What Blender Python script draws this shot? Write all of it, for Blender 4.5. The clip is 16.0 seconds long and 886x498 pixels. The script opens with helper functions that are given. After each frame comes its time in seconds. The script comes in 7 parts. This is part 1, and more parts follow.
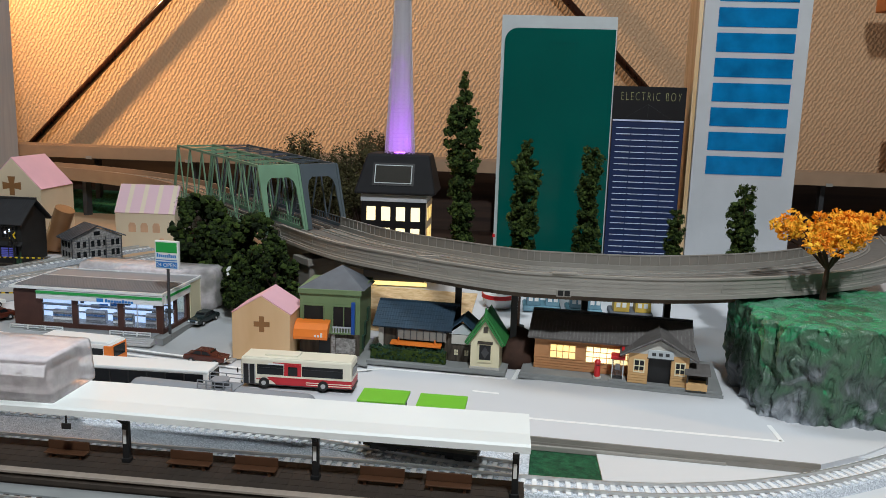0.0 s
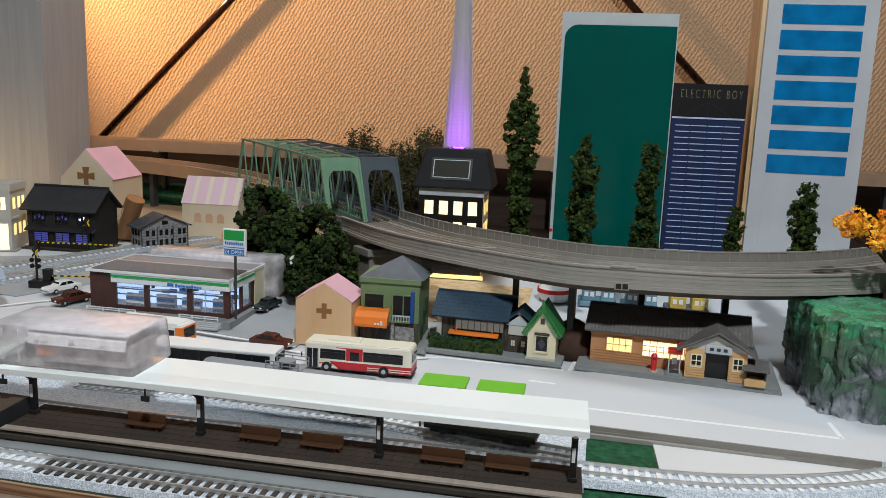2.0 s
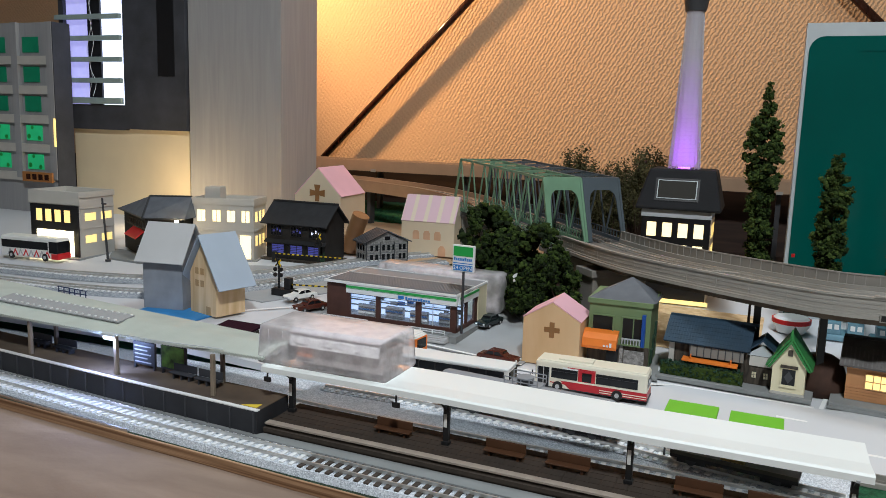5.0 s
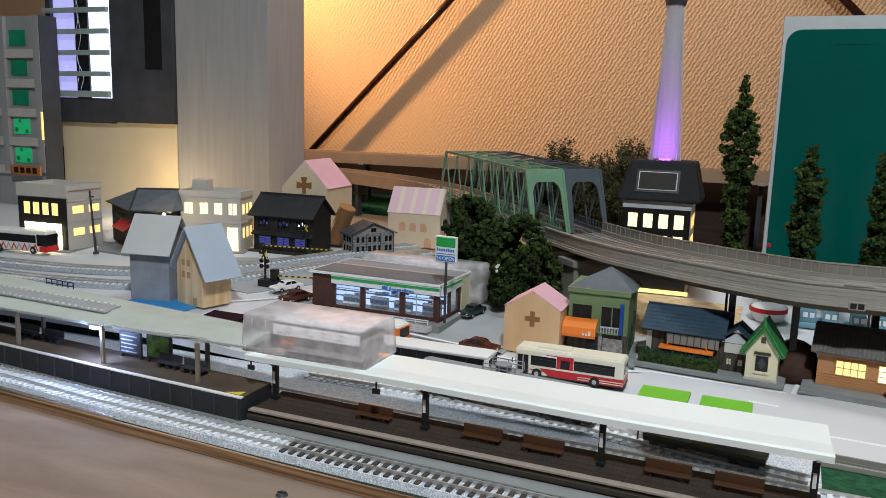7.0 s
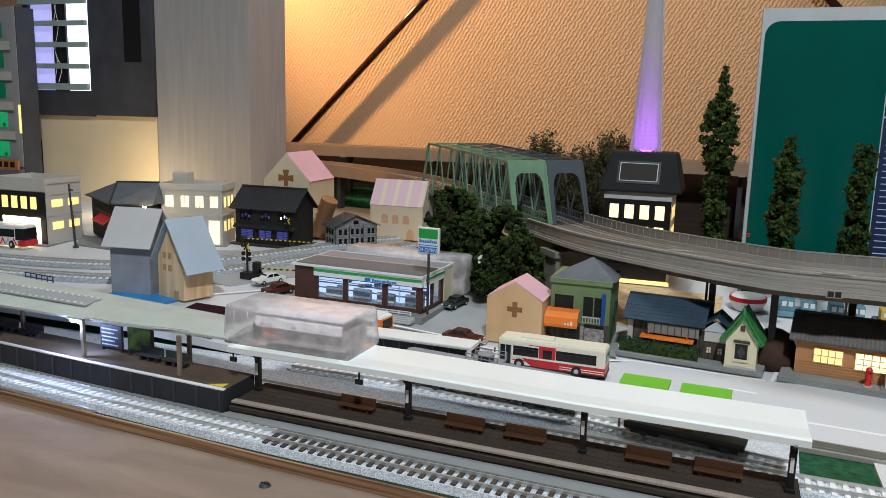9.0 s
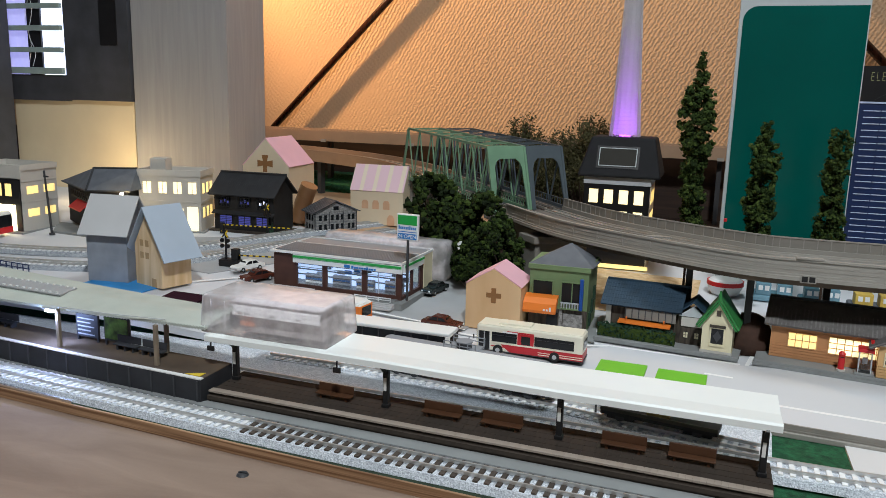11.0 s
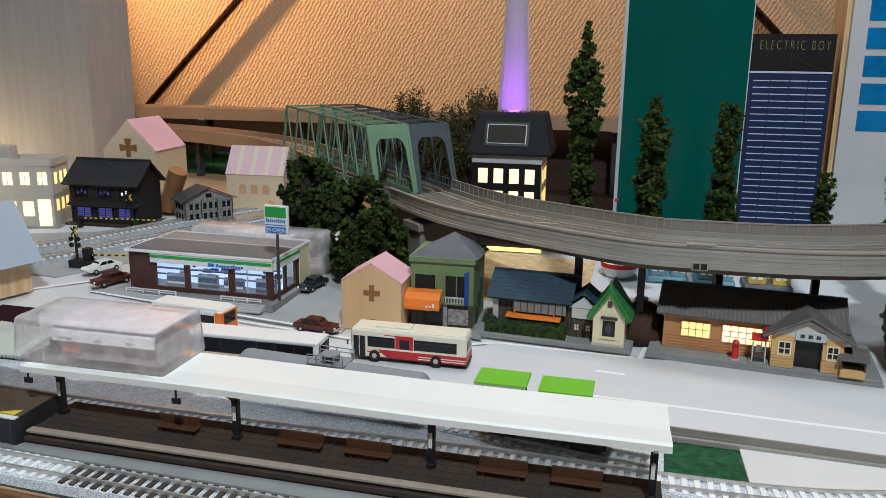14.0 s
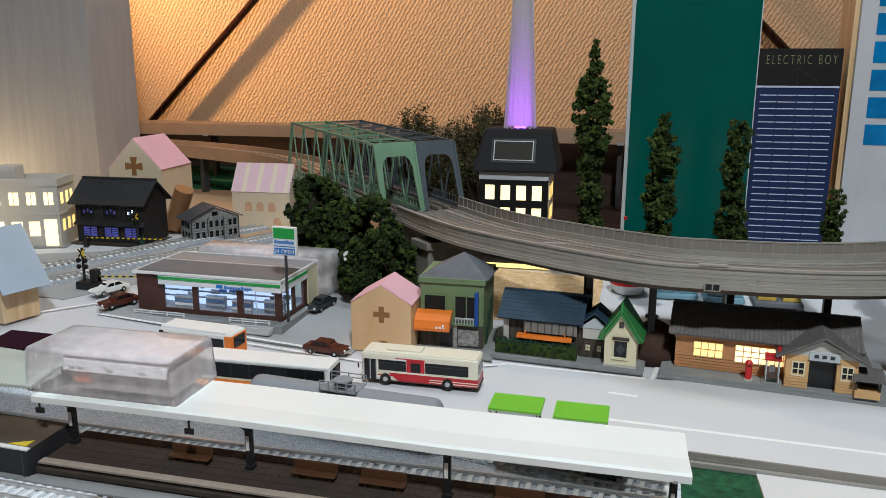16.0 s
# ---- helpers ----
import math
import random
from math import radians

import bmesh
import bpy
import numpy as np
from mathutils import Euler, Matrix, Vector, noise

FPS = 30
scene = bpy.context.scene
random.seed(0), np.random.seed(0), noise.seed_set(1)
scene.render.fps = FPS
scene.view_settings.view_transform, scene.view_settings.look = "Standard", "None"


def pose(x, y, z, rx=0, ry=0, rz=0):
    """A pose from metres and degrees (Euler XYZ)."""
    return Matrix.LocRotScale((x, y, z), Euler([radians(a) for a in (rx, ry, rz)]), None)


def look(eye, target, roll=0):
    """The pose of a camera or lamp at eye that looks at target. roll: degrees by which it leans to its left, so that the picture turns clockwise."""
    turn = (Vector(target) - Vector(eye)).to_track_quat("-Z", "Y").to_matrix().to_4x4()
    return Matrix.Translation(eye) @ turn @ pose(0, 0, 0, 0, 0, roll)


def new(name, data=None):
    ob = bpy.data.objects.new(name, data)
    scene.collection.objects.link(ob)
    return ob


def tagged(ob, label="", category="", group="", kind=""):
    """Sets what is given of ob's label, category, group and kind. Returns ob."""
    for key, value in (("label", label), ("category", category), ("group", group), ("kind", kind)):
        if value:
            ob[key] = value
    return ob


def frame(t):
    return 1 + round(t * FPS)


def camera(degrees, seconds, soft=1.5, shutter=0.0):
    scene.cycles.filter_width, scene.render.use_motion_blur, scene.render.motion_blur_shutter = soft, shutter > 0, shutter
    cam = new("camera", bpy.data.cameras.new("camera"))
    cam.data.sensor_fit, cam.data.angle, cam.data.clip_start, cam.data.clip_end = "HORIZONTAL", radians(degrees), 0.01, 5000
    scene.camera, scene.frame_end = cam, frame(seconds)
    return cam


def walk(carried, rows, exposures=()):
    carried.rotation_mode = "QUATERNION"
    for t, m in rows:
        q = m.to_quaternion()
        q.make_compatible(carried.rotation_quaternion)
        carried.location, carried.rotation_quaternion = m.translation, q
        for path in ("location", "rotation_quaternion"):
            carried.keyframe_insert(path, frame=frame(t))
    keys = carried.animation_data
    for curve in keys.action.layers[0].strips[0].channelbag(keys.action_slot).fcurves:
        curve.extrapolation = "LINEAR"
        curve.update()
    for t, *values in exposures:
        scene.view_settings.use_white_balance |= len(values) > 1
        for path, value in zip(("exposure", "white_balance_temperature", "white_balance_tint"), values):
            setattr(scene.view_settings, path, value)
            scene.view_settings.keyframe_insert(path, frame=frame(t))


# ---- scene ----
# seconds, eye in metres, yaw to the left of +y, pitch, roll (degrees)
cam = camera(58.58, 16.0, 0.8)
PATH = [
    (0, 0.03421, 0.03971, 0.17724, 4.614, -10.159, 1.773),
    (0.5, 0.03358, 0.03735, 0.17831, 4.931, -10.219, 1.774),
    (1, 0.03421, 0.03550, 0.17901, 5.196, -10.174, 1.687),
    (1.5, 0.03519, 0.03423, 0.18024, 5.873, -10.268, 1.578),
    (2, 0.02866, 0.02762, 0.17299, 8.224, -10.271, 2.181),
    (2.5, 0.02332, 0.02345, 0.16100, 12.187, -10.028, 2.586),
    (3, 0.01508, 0.02395, 0.16088, 15.363, -9.603, 2.368),
    (3.5, -0.00681, 0.02352, 0.16672, 18.780, -8.939, 2.478),
    (4, -0.01048, 0.02380, 0.16894, 21.178, -8.794, 2.156),
    (6.5, 0.00631, 0.01671, 0.16679, 21.724, -9.461, 1.543),
    (7, 0.00578, 0.01553, 0.16840, 21.043, -9.558, 1.633),
    (7.5, 0.00613, 0.01480, 0.16818, 20.586, -9.457, 1.668),
    (8, 0.00672, 0.01426, 0.16751, 20.286, -9.646, 1.692),
    (8.5, 0.00684, 0.01437, 0.16784, 20.074, -9.885, 1.648),
    (9, 0.00696, 0.01467, 0.16696, 19.811, -9.997, 1.539),
    (11.5, 0.01073, 0.01783, 0.17011, 18.177, -11.717, 1.442),
    (12, 0.01187, 0.02977, 0.16814, 17.489, -12.261, 1.297),
    (12.5, 0.01484, 0.04297, 0.16860, 15.925, -12.750, 1.044),
    (13, 0.01766, 0.05205, 0.17224, 14.600, -13.122, 0.827),
    (13.5, 0.01967, 0.06507, 0.17547, 13.153, -13.376, 0.740),
    (14, 0.01989, 0.07379, 0.17635, 12.111, -13.381, 0.723),
    (14.5, 0.01918, 0.07674, 0.18132, 11.659, -13.103, 0.516),
    (15, 0.01660, 0.07635, 0.18152, 11.559, -12.891, 0.412),
    (15.5, 0.01577, 0.07590, 0.18335, 11.750, -12.845, 0.345),
    (16, 0.01376, 0.07644, 0.18447, 12.223, -12.846, 0.209),
]


def aim(x, y, z, yaw, pitch, roll):
    way = Vector((-math.sin(radians(yaw)) * math.cos(radians(pitch)), math.cos(radians(yaw)) * math.cos(radians(pitch)), math.sin(radians(pitch))))
    return look((x, y, z), Vector((x, y, z)) + way, roll)


walk(cam, [(t, aim(x, y, z, a, b, c)) for t, x, y, z, a, b, c in PATH])

# ---- world, lamps, exposure ----
world = bpy.data.worlds.new("room")
scene.world = world
world.use_nodes = True
world.node_tree.nodes["Background"].inputs[0].default_value = (1.0, 0.93, 0.85, 1)
world.node_tree.nodes["Background"].inputs[1].default_value = 0.05


def area(name, eye, target, size, watts, colour):
    lamp = bpy.data.lights.new(name, "AREA")
    lamp.shape, lamp.size, lamp.size_y = "RECTANGLE", size[0], size[1]
    lamp.energy, lamp.color = watts, colour
    ob = new(name, lamp)
    ob.matrix_world = look(eye, target)
    return ob


area("ceiling_lamp", (-0.12, 0.78, 1.25), (-0.06, 0.50, 0.0), (0.30, 0.30), 5.0, (0.84, 0.95, 1.0))
area("room_lamp", (0.22, -0.30, 1.12), (0.05, 0.30, 0.0), (0.10, 0.10), 15.0, (0.89, 0.95, 0.98))
spot = bpy.data.lights.new("wall_lamp", "SPOT")
spot.energy, spot.color, spot.shadow_soft_size = 49, (1.0, 0.63, 0.30), 0.025
spot.spot_size, spot.spot_blend = radians(112), 0.7
new("wall_lamp", spot).matrix_world = look((-0.95, 0.99, 0.62), (-0.30, 1.24, 0.45))


# ---- materials ----
def mat(name, colour, rough=0.6, metal=0.0, vary=0.12, scale=60.0, bump=0.0, bscale=300.0, spec=0.5, emit=None, power=0.0, trans=0.0, ior=1.45, rand=0.0):
    m = bpy.data.materials.new(name)
    m.use_nodes = True
    n, l = m.node_tree.nodes, m.node_tree.links
    p = n["Principled BSDF"]
    p.inputs["Roughness"].default_value = rough
    p.inputs["Metallic"].default_value = metal
    p.inputs["Specular IOR Level"].default_value = spec
    p.inputs["IOR"].default_value = ior
    p.inputs["Transmission Weight"].default_value = trans
    tc = n.new("ShaderNodeTexCoord")
    big = n.new("ShaderNodeTexNoise")
    big.inputs["Scale"].default_value = scale
    big.inputs["Detail"].default_value = 6
    l.new(tc.outputs["Object"], big.inputs["Vector"])
    ramp = n.new("ShaderNodeValToRGB")
    c = Vector(colour)
    ramp.color_ramp.elements[0].position, ramp.color_ramp.elements[1].position = 0.3, 0.7
    ramp.color_ramp.elements[0].color = (*(c * (1 - vary)), 1)
    ramp.color_ramp.elements[1].color = (*[min(1, v) for v in c * (1 + vary)], 1)
    l.new(big.outputs["Fac"], ramp.inputs["Fac"])
    out = ramp.outputs["Color"]
    if rand:
        info, hsv, mul = n.new("ShaderNodeObjectInfo"), n.new("ShaderNodeHueSaturation"), n.new("ShaderNodeMapRange")
        mul.inputs["To Min"].default_value, mul.inputs["To Max"].default_value = 1 - rand, 1 + rand
        l.new(info.outputs["Random"], mul.inputs["Value"])
        l.new(mul.outputs["Result"], hsv.inputs["Value"])
        l.new(out, hsv.inputs["Color"])
        out = hsv.outputs["Color"]
    l.new(out, p.inputs["Base Color"])
    if bump:
        fine, b = n.new("ShaderNodeTexNoise"), n.new("ShaderNodeBump")
        fine.inputs["Scale"].default_value, fine.inputs["Detail"].default_value = bscale, 8
        l.new(tc.outputs["Object"], fine.inputs["Vector"])
        b.inputs["Strength"].default_value, b.inputs["Distance"].default_value = bump, 0.001
        l.new(fine.outputs["Fac"], b.inputs["Height"])
        l.new(b.outputs["Normal"], p.inputs["Normal"])
    if emit:
        p.inputs["Emission Color"].default_value = (*emit, 1)
        p.inputs["Emission Strength"].default_value = power
    return m


# ---- mesh helpers: all sizes in millimetres ----
MM = 0.001


def part(name, bm, material, parent=None, label="", at=(0, 0, 0), turn=0.0, smooth=False):
    """One mesh object; with a parent it is a part of that thing."""
    bmesh.ops.scale(bm, vec=(MM, MM, MM), verts=bm.verts)
    if smooth:
        for f in bm.faces:
            f.smooth = True
    me = bpy.data.meshes.new(name)
    bm.to_mesh(me)
    bm.free()
    me.materials.append(material)
    ob = new(name, me)
    ob.parent = parent
    ob.matrix_basis = pose(at[0] * MM, at[1] * MM, at[2] * MM, 0, 0, turn)
    if label:
        ob["label"] = label
    return ob


def thing(name, at, label, category, turn=0.0, group="", kind=""):
    ob = new(name)
    ob.empty_display_size = 0.01
    ob.matrix_basis = pose(at[0] * MM, at[1] * MM, at[2] * MM, 0, 0, turn)
    return tagged(ob, label, category, group, kind)


def box(x0, y0, z0, x1, y1, z1, bm=None, bevel=0.0):
    own = bmesh.new()
    bmesh.ops.create_cube(own, size=1)
    for v in own.verts:
        v.co = Vector(((x0 + x1) / 2 + v.co.x * (x1 - x0), (y0 + y1) / 2 + v.co.y * (y1 - y0), (z0 + z1) / 2 + v.co.z * (z1 - z0)))
    if bevel:
        bmesh.ops.bevel(own, geom=own.edges[:], offset=bevel, segments=2, affect="EDGES", profile=0.5)
    return join(bm, own)


def join(bm, own):
    if bm is None:
        return own
    me = bpy.data.meshes.new("scratch")
    own.to_mesh(me)
    own.free()
    bm.from_mesh(me)
    bpy.data.meshes.remove(me)
    return bm


def prism(points, z0, z1, bm=None, bevel=0.0):
    """A plan outline, raised from z0 to z1."""
    own = bmesh.new()
    base = own.faces.new([own.verts.new((x, y, z0)) for x, y in points])
    up = bmesh.ops.extrude_face_region(own, geom=[base])
    for v in [e for e in up["geom"] if isinstance(e, bmesh.types.BMVert)]:
        v.co.z = z1
    bmesh.ops.recalc_face_normals(own, faces=own.faces[:])
    if bevel:
        bmesh.ops.bevel(own, geom=own.edges[:], offset=bevel, segments=2, affect="EDGES", profile=0.5)
    return join(bm, own)


def slab_y(points, y0, y1, bm=None, bevel=0.0):
    """An outline of (x, z), carried from y0 to y1."""
    own = prism([(x, z) for x, z in points], 0, 1)
    for v in own.verts:
        x, z, k = v.co
        v.co = (x, y0 + (y1 - y0) * k, z)
    bmesh.ops.recalc_face_normals(own, faces=own.faces[:])
    if bevel:
        bmesh.ops.bevel(own, geom=own.edges[:], offset=bevel, segments=2, affect="EDGES", profile=0.5)
    return join(bm, own)


def slab_x(points, x0, x1, bm=None, bevel=0.0):
    """An outline of (y, z), carried from x0 to x1."""
    own = prism([(y, z) for y, z in points], 0, 1)
    for v in own.verts:
        y, z, k = v.co
        v.co = (x0 + (x1 - x0) * k, y, z)
    bmesh.ops.recalc_face_normals(own, faces=own.faces[:])
    if bevel:
        bmesh.ops.bevel(own, geom=own.edges[:], offset=bevel, segments=2, affect="EDGES", profile=0.5)
    return join(bm, own)


def rod(a, b, r, bm=None, sides=8, r2=None):
    a, b = Vector(a), Vector(b)
    own = bmesh.new()
    bmesh.ops.create_cone(own, cap_ends=True, segments=sides, radius1=r, radius2=r if r2 is None else r2, depth=(b - a).length)
    q = (b - a).to_track_quat("Z", "Y").to_matrix().to_4x4()
    bmesh.ops.transform(own, matrix=Matrix.Translation((a + b) / 2) @ q, verts=own.verts)
    return join(bm, own)


def beam(a, b, w, h, bm=None):
    """A square bar from a to b, w wide and h high."""
    a, b = Vector(a), Vector(b)
    own = bmesh.new()
    bmesh.ops.create_cube(own, size=1)
    q = (b - a).to_track_quat("Y", "Z").to_matrix().to_4x4()
    bmesh.ops.transform(own, matrix=Matrix.Translation((a + b) / 2) @ q @ Matrix.Diagonal((w, (b - a).length, h, 1)), verts=own.verts)
    return join(bm, own)


def ribbon(line, profile, bm=None):
    """A closed outline of (across, up), carried along a line of (x, y, z)."""
    own = bmesh.new()
    rings = []
    n = len(line)
    for i, p in enumerate(line):
        a, b = Vector(line[max(i - 1, 0)]), Vector(line[min(i + 1, n - 1)])
        d = (b - a)
        d.z = 0
        d.normalize()
        side = Vector((d.y, -d.x, 0))
        rings.append([own.verts.new(Vector(p) + side * u + Vector((0, 0, v))) for u, v in profile])
    m = len(profile)
    for i in range(n - 1):
        for j in range(m):
            own.faces.new((rings[i][j], rings[i][(j + 1) % m], rings[i + 1][(j + 1) % m], rings[i + 1][j]))
    own.faces.new(rings[0])
    own.faces.new(rings[-1][::-1])
    bmesh.ops.recalc_face_normals(own, faces=own.faces[:])
    return join(bm, own)


def clamp(v, a=0.0, b=1.0):
    return max(a, min(b, v))


def gz(x, y):
    """Height of the layout's ground."""
    return clamp((-200 - x) / 200) * 10 + clamp((y - 560) / 250) * 10


def curve(points, n=40):
    """A smooth line through points."""
    pts = [Vector((*p, 0)) if len(p) == 2 else Vector(p) for p in points]
    pts = [pts[0] * 2 - pts[1]] + pts + [pts[-1] * 2 - pts[-2]]
    out = []
    for i in range(1, len(pts) - 2):
        p0, p1, p2, p3 = pts[i - 1 : i + 3]
        for k in range(n):
            t = k / n
            out.append(0.5 * (2 * p1 + (p2 - p0) * t + (2 * p0 - 5 * p1 + 4 * p2 - p3) * t * t + (3 * p1 - p0 - 3 * p2 + p3) * t ** 3))
    out.append(pts[-2])
    return out


def stripes(name, a, b, width, axis=0, rough=0.6, share=0.5):
    """Paint in bands across one axis, width in metres."""
    m = mat(name, a, rough)
    n, l = m.node_tree.nodes, m.node_tree.links
    tc, sep, mod, cmp_, mix = n.new("ShaderNodeTexCoord"), n.new("ShaderNodeSeparateXYZ"), n.new("ShaderNodeMath"), n.new("ShaderNodeMath"), n.new("ShaderNodeMix")
    mod.operation, cmp_.operation, mix.data_type = "FLOORED_MODULO", "GREATER_THAN", "RGBA"
    mod.inputs[1].default_value, cmp_.inputs[1].default_value = 2 * width, 2 * width * share
    l.new(tc.outputs["Object"], sep.inputs[0])
    l.new(sep.outputs[axis], mod.inputs[0])
    l.new(mod.outputs[0], cmp_.inputs[0])
    l.new(cmp_.outputs[0], mix.inputs["Factor"])
    mix.inputs["A"].default_value, mix.inputs["B"].default_value = (*a, 1), (*b, 1)
    l.new(mix.outputs["Result"], n["Principled BSDF"].inputs["Base Color"])
    return m


def woodgrain(name, a, b, scale=(30, 300, 300), rough=0.55, bump=0.1):
    m = mat(name, a, rough, bump=bump)
    n, l = m.node_tree.nodes, m.node_tree.links
    tc, mp, ns, ramp = n.new("ShaderNodeTexCoord"), n.new("ShaderNodeMapping"), n.new("ShaderNodeTexNoise"), n.new("ShaderNodeValToRGB")
    mp.inputs["Scale"].default_value = scale
    ns.inputs["Scale"].default_value, ns.inputs["Detail"].default_value, ns.inputs["Distortion"].default_value = 1.0, 5, 0.6
    l.new(tc.outputs["Object"], mp.inputs[0])
    l.new(mp.outputs[0], ns.inputs["Vector"])
    ramp.color_ramp.elements[0].position, ramp.color_ramp.elements[1].position = 0.35, 0.7
    ramp.color_ramp.elements[0].color, ramp.color_ramp.elements[1].color = (*a, 1), (*b, 1)
    l.new(ns.outputs["Fac"], ramp.inputs[0])
    l.new(ramp.outputs[0], n["Principled BSDF"].inputs["Base Color"])
    return m


def speckle(name, a, b, scale, rough=0.9, bump=0.6):
    m = mat(name, a, rough)
    n, l = m.node_tree.nodes, m.node_tree.links
    tc, vo, ramp, bp, ns, mix = n.new("ShaderNodeTexCoord"), n.new("ShaderNodeTexVoronoi"), n.new("ShaderNodeValToRGB"), n.new("ShaderNodeBump"), n.new("ShaderNodeTexNoise"), n.new("ShaderNodeMix")
    vo.inputs["Scale"].default_value = scale
    ns.inputs["Scale"].default_value = scale * 0.12
    l.new(tc.outputs["Object"], vo.inputs["Vector"])
    l.new(tc.outputs["Object"], ns.inputs["Vector"])
    ramp.color_ramp.elements[0].position, ramp.color_ramp.elements[1].position = 0.1, 0.9
    ramp.color_ramp.elements[0].color, ramp.color_ramp.elements[1].color = (*a, 1), (*b, 1)
    sep = n.new("ShaderNodeSeparateColor")
    l.new(vo.outputs["Color"], sep.inputs[0])
    mix.inputs["Factor"].default_value = 0.35
    l.new(sep.outputs[0], mix.inputs["A"])
    l.new(ns.outputs["Fac"], mix.inputs["B"])
    l.new(mix.outputs["Result"], ramp.inputs[0])
    l.new(ramp.outputs[0], n["Principled BSDF"].inputs["Base Color"])
    bp.inputs["Strength"].default_value, bp.inputs["Distance"].default_value = bump, 0.001
    l.new(vo.outputs["Distance"], bp.inputs["Height"])
    l.new(bp.outputs[0], n["Principled BSDF"].inputs["Normal"])
    return m


def wallpaper(name, colour):
    """Cream paper with an embossed slanting weave."""
    m = mat(name, colour, 0.75, vary=0.05, scale=3)
    n, l = m.node_tree.nodes, m.node_tree.links
    tc, bp, mx = n.new("ShaderNodeTexCoord"), n.new("ShaderNodeBump"), n.new("ShaderNodeMath")
    mx.operation = "MULTIPLY_ADD"
    mx.inputs[1].default_value = 0.7
    for k, (ang, scale, bend) in enumerate(((-31, 58, 4.5), (44, 50, 5.0))):
        mp, wv = n.new("ShaderNodeMapping"), n.new("ShaderNodeTexWave")
        mp.inputs["Rotation"].default_value = (0, radians(ang), 0)
        wv.inputs["Scale"].default_value, wv.inputs["Distortion"].default_value = scale, bend
        wv.inputs["Detail"].default_value, wv.inputs["Detail Scale"].default_value = 2.0, 3.0
        l.new(tc.outputs["Object"], mp.inputs[0])
        l.new(mp.outputs[0], wv.inputs["Vector"])
        l.new(wv.outputs["Fac"], mx.inputs[2 if k == 0 else 0])
    bp.inputs["Strength"].default_value, bp.inputs["Distance"].default_value = 0.42, 0.0017
    l.new(mx.outputs[0], bp.inputs["Height"])
    l.new(bp.outputs[0], n["Principled BSDF"].inputs["Normal"])
    return m


M_card = mat("grey_white_card", (0.62, 0.63, 0.66), 0.7, vary=0.03, scale=12, bump=0.05, bscale=900)
M_lower = mat("pale_card", (0.66, 0.66, 0.67), 0.7, vary=0.03, scale=15)
M_lot = mat("parking_lot_grey", (0.36, 0.37, 0.38), 0.85, vary=0.06, scale=40, bump=0.2, bscale=1500)
M_line = mat("road_paint_white", (0.88, 0.88, 0.88), 0.5, vary=0.02)
M_felt = mat("green_grass_mat", (0.012, 0.085, 0.035), 0.95, vary=0.55, scale=260, bump=1.0, bscale=1100)
M_darkfelt = mat("dark_green_felt", (0.02, 0.035, 0.02), 0.95, vary=0.4, scale=120, bump=0.4)
M_desk = woodgrain("worn_plywood", (0.235, 0.165, 0.125), (0.33, 0.24, 0.185), (14, 45, 60), 0.8, 0.25)
M_ply = woodgrain("plywood_edge", (0.16, 0.075, 0.035), (0.46, 0.28, 0.16), (6, 6, 620), 0.6)
M_ply_dark = woodgrain("dark_brown_board", (0.02, 0.010, 0.007), (0.055, 0.028, 0.018), (6, 6, 90), 0.6)
M_ballast = speckle("grey_ballast", (0.36, 0.40, 0.46), (0.84, 0.88, 0.94), 1700, bump=0.5)
M_townbed = speckle("dull_grey_ballast", (0.20, 0.22, 0.25), (0.52, 0.55, 0.59), 1700, bump=0.4)
# worn tile whose edge highlights are put into a paler grey
M_tilelight = mat("worn_tile_edge_highlight", (0.165, 0.155, 0.152), 0.55, vary=0.35, scale=220)
M_mound = mat("dark_red_brown_bark", (0.045, 0.02, 0.012), 0.8, vary=0.3, scale=120, bump=0.3)
M_rail = mat("nickel_silver_rail", (0.62, 0.61, 0.59), 0.48, 0.9, vary=0.12, scale=90)
M_tie_white = mat("pale_concrete_sleeper", (0.80, 0.81, 0.82), 0.6, vary=0.06, rand=0.08)
M_tie_dark = mat("dark_brown_sleeper", (0.06, 0.045, 0.035), 0.7, vary=0.2, rand=0.2)
M_brick = mat("brown_brick_paving", (0.045, 0.033, 0.025), 0.85, vary=0.2, scale=150, bump=0.25)
M_brickedge = mat("tan_platform_edge", (0.30, 0.23, 0.175), 0.8, vary=0.15, scale=150)
M_platform = mat("dark_grey_concrete", (0.026, 0.027, 0.032), 0.7, vary=0.25, scale=60)
M_platform_top = mat("brown_platform_and_shaded_girder", (0.09, 0.065, 0.045), 0.8, vary=0.25, scale=50)
M_whiteedge = mat("white_platform_edge", (0.72, 0.71, 0.69), 0.6, vary=0.05)
M_canopy = mat("white_plastic_roof", (0.80, 0.83, 0.82), 0.42, vary=0.03, scale=25)
M_roof_pale = mat("pale_green_grey_roof", (0.42, 0.455, 0.415), 0.55, vary=0.08, scale=40)
M_tan = mat("tan_plastic", (0.22, 0.175, 0.13), 0.6)
M_black = mat("black_plastic", (0.012, 0.012, 0.013), 0.45, vary=0.3)
M_housing = mat("matt_black_housing", (0.016, 0.016, 0.018), 0.7, vary=0.15, spec=0.2)
M_dark = mat("dark_grey_plastic", (0.045, 0.047, 0.052), 0.5, vary=0.2)
M_bench = mat("brown_bench", (0.075, 0.030, 0.012), 0.6, vary=0.2)


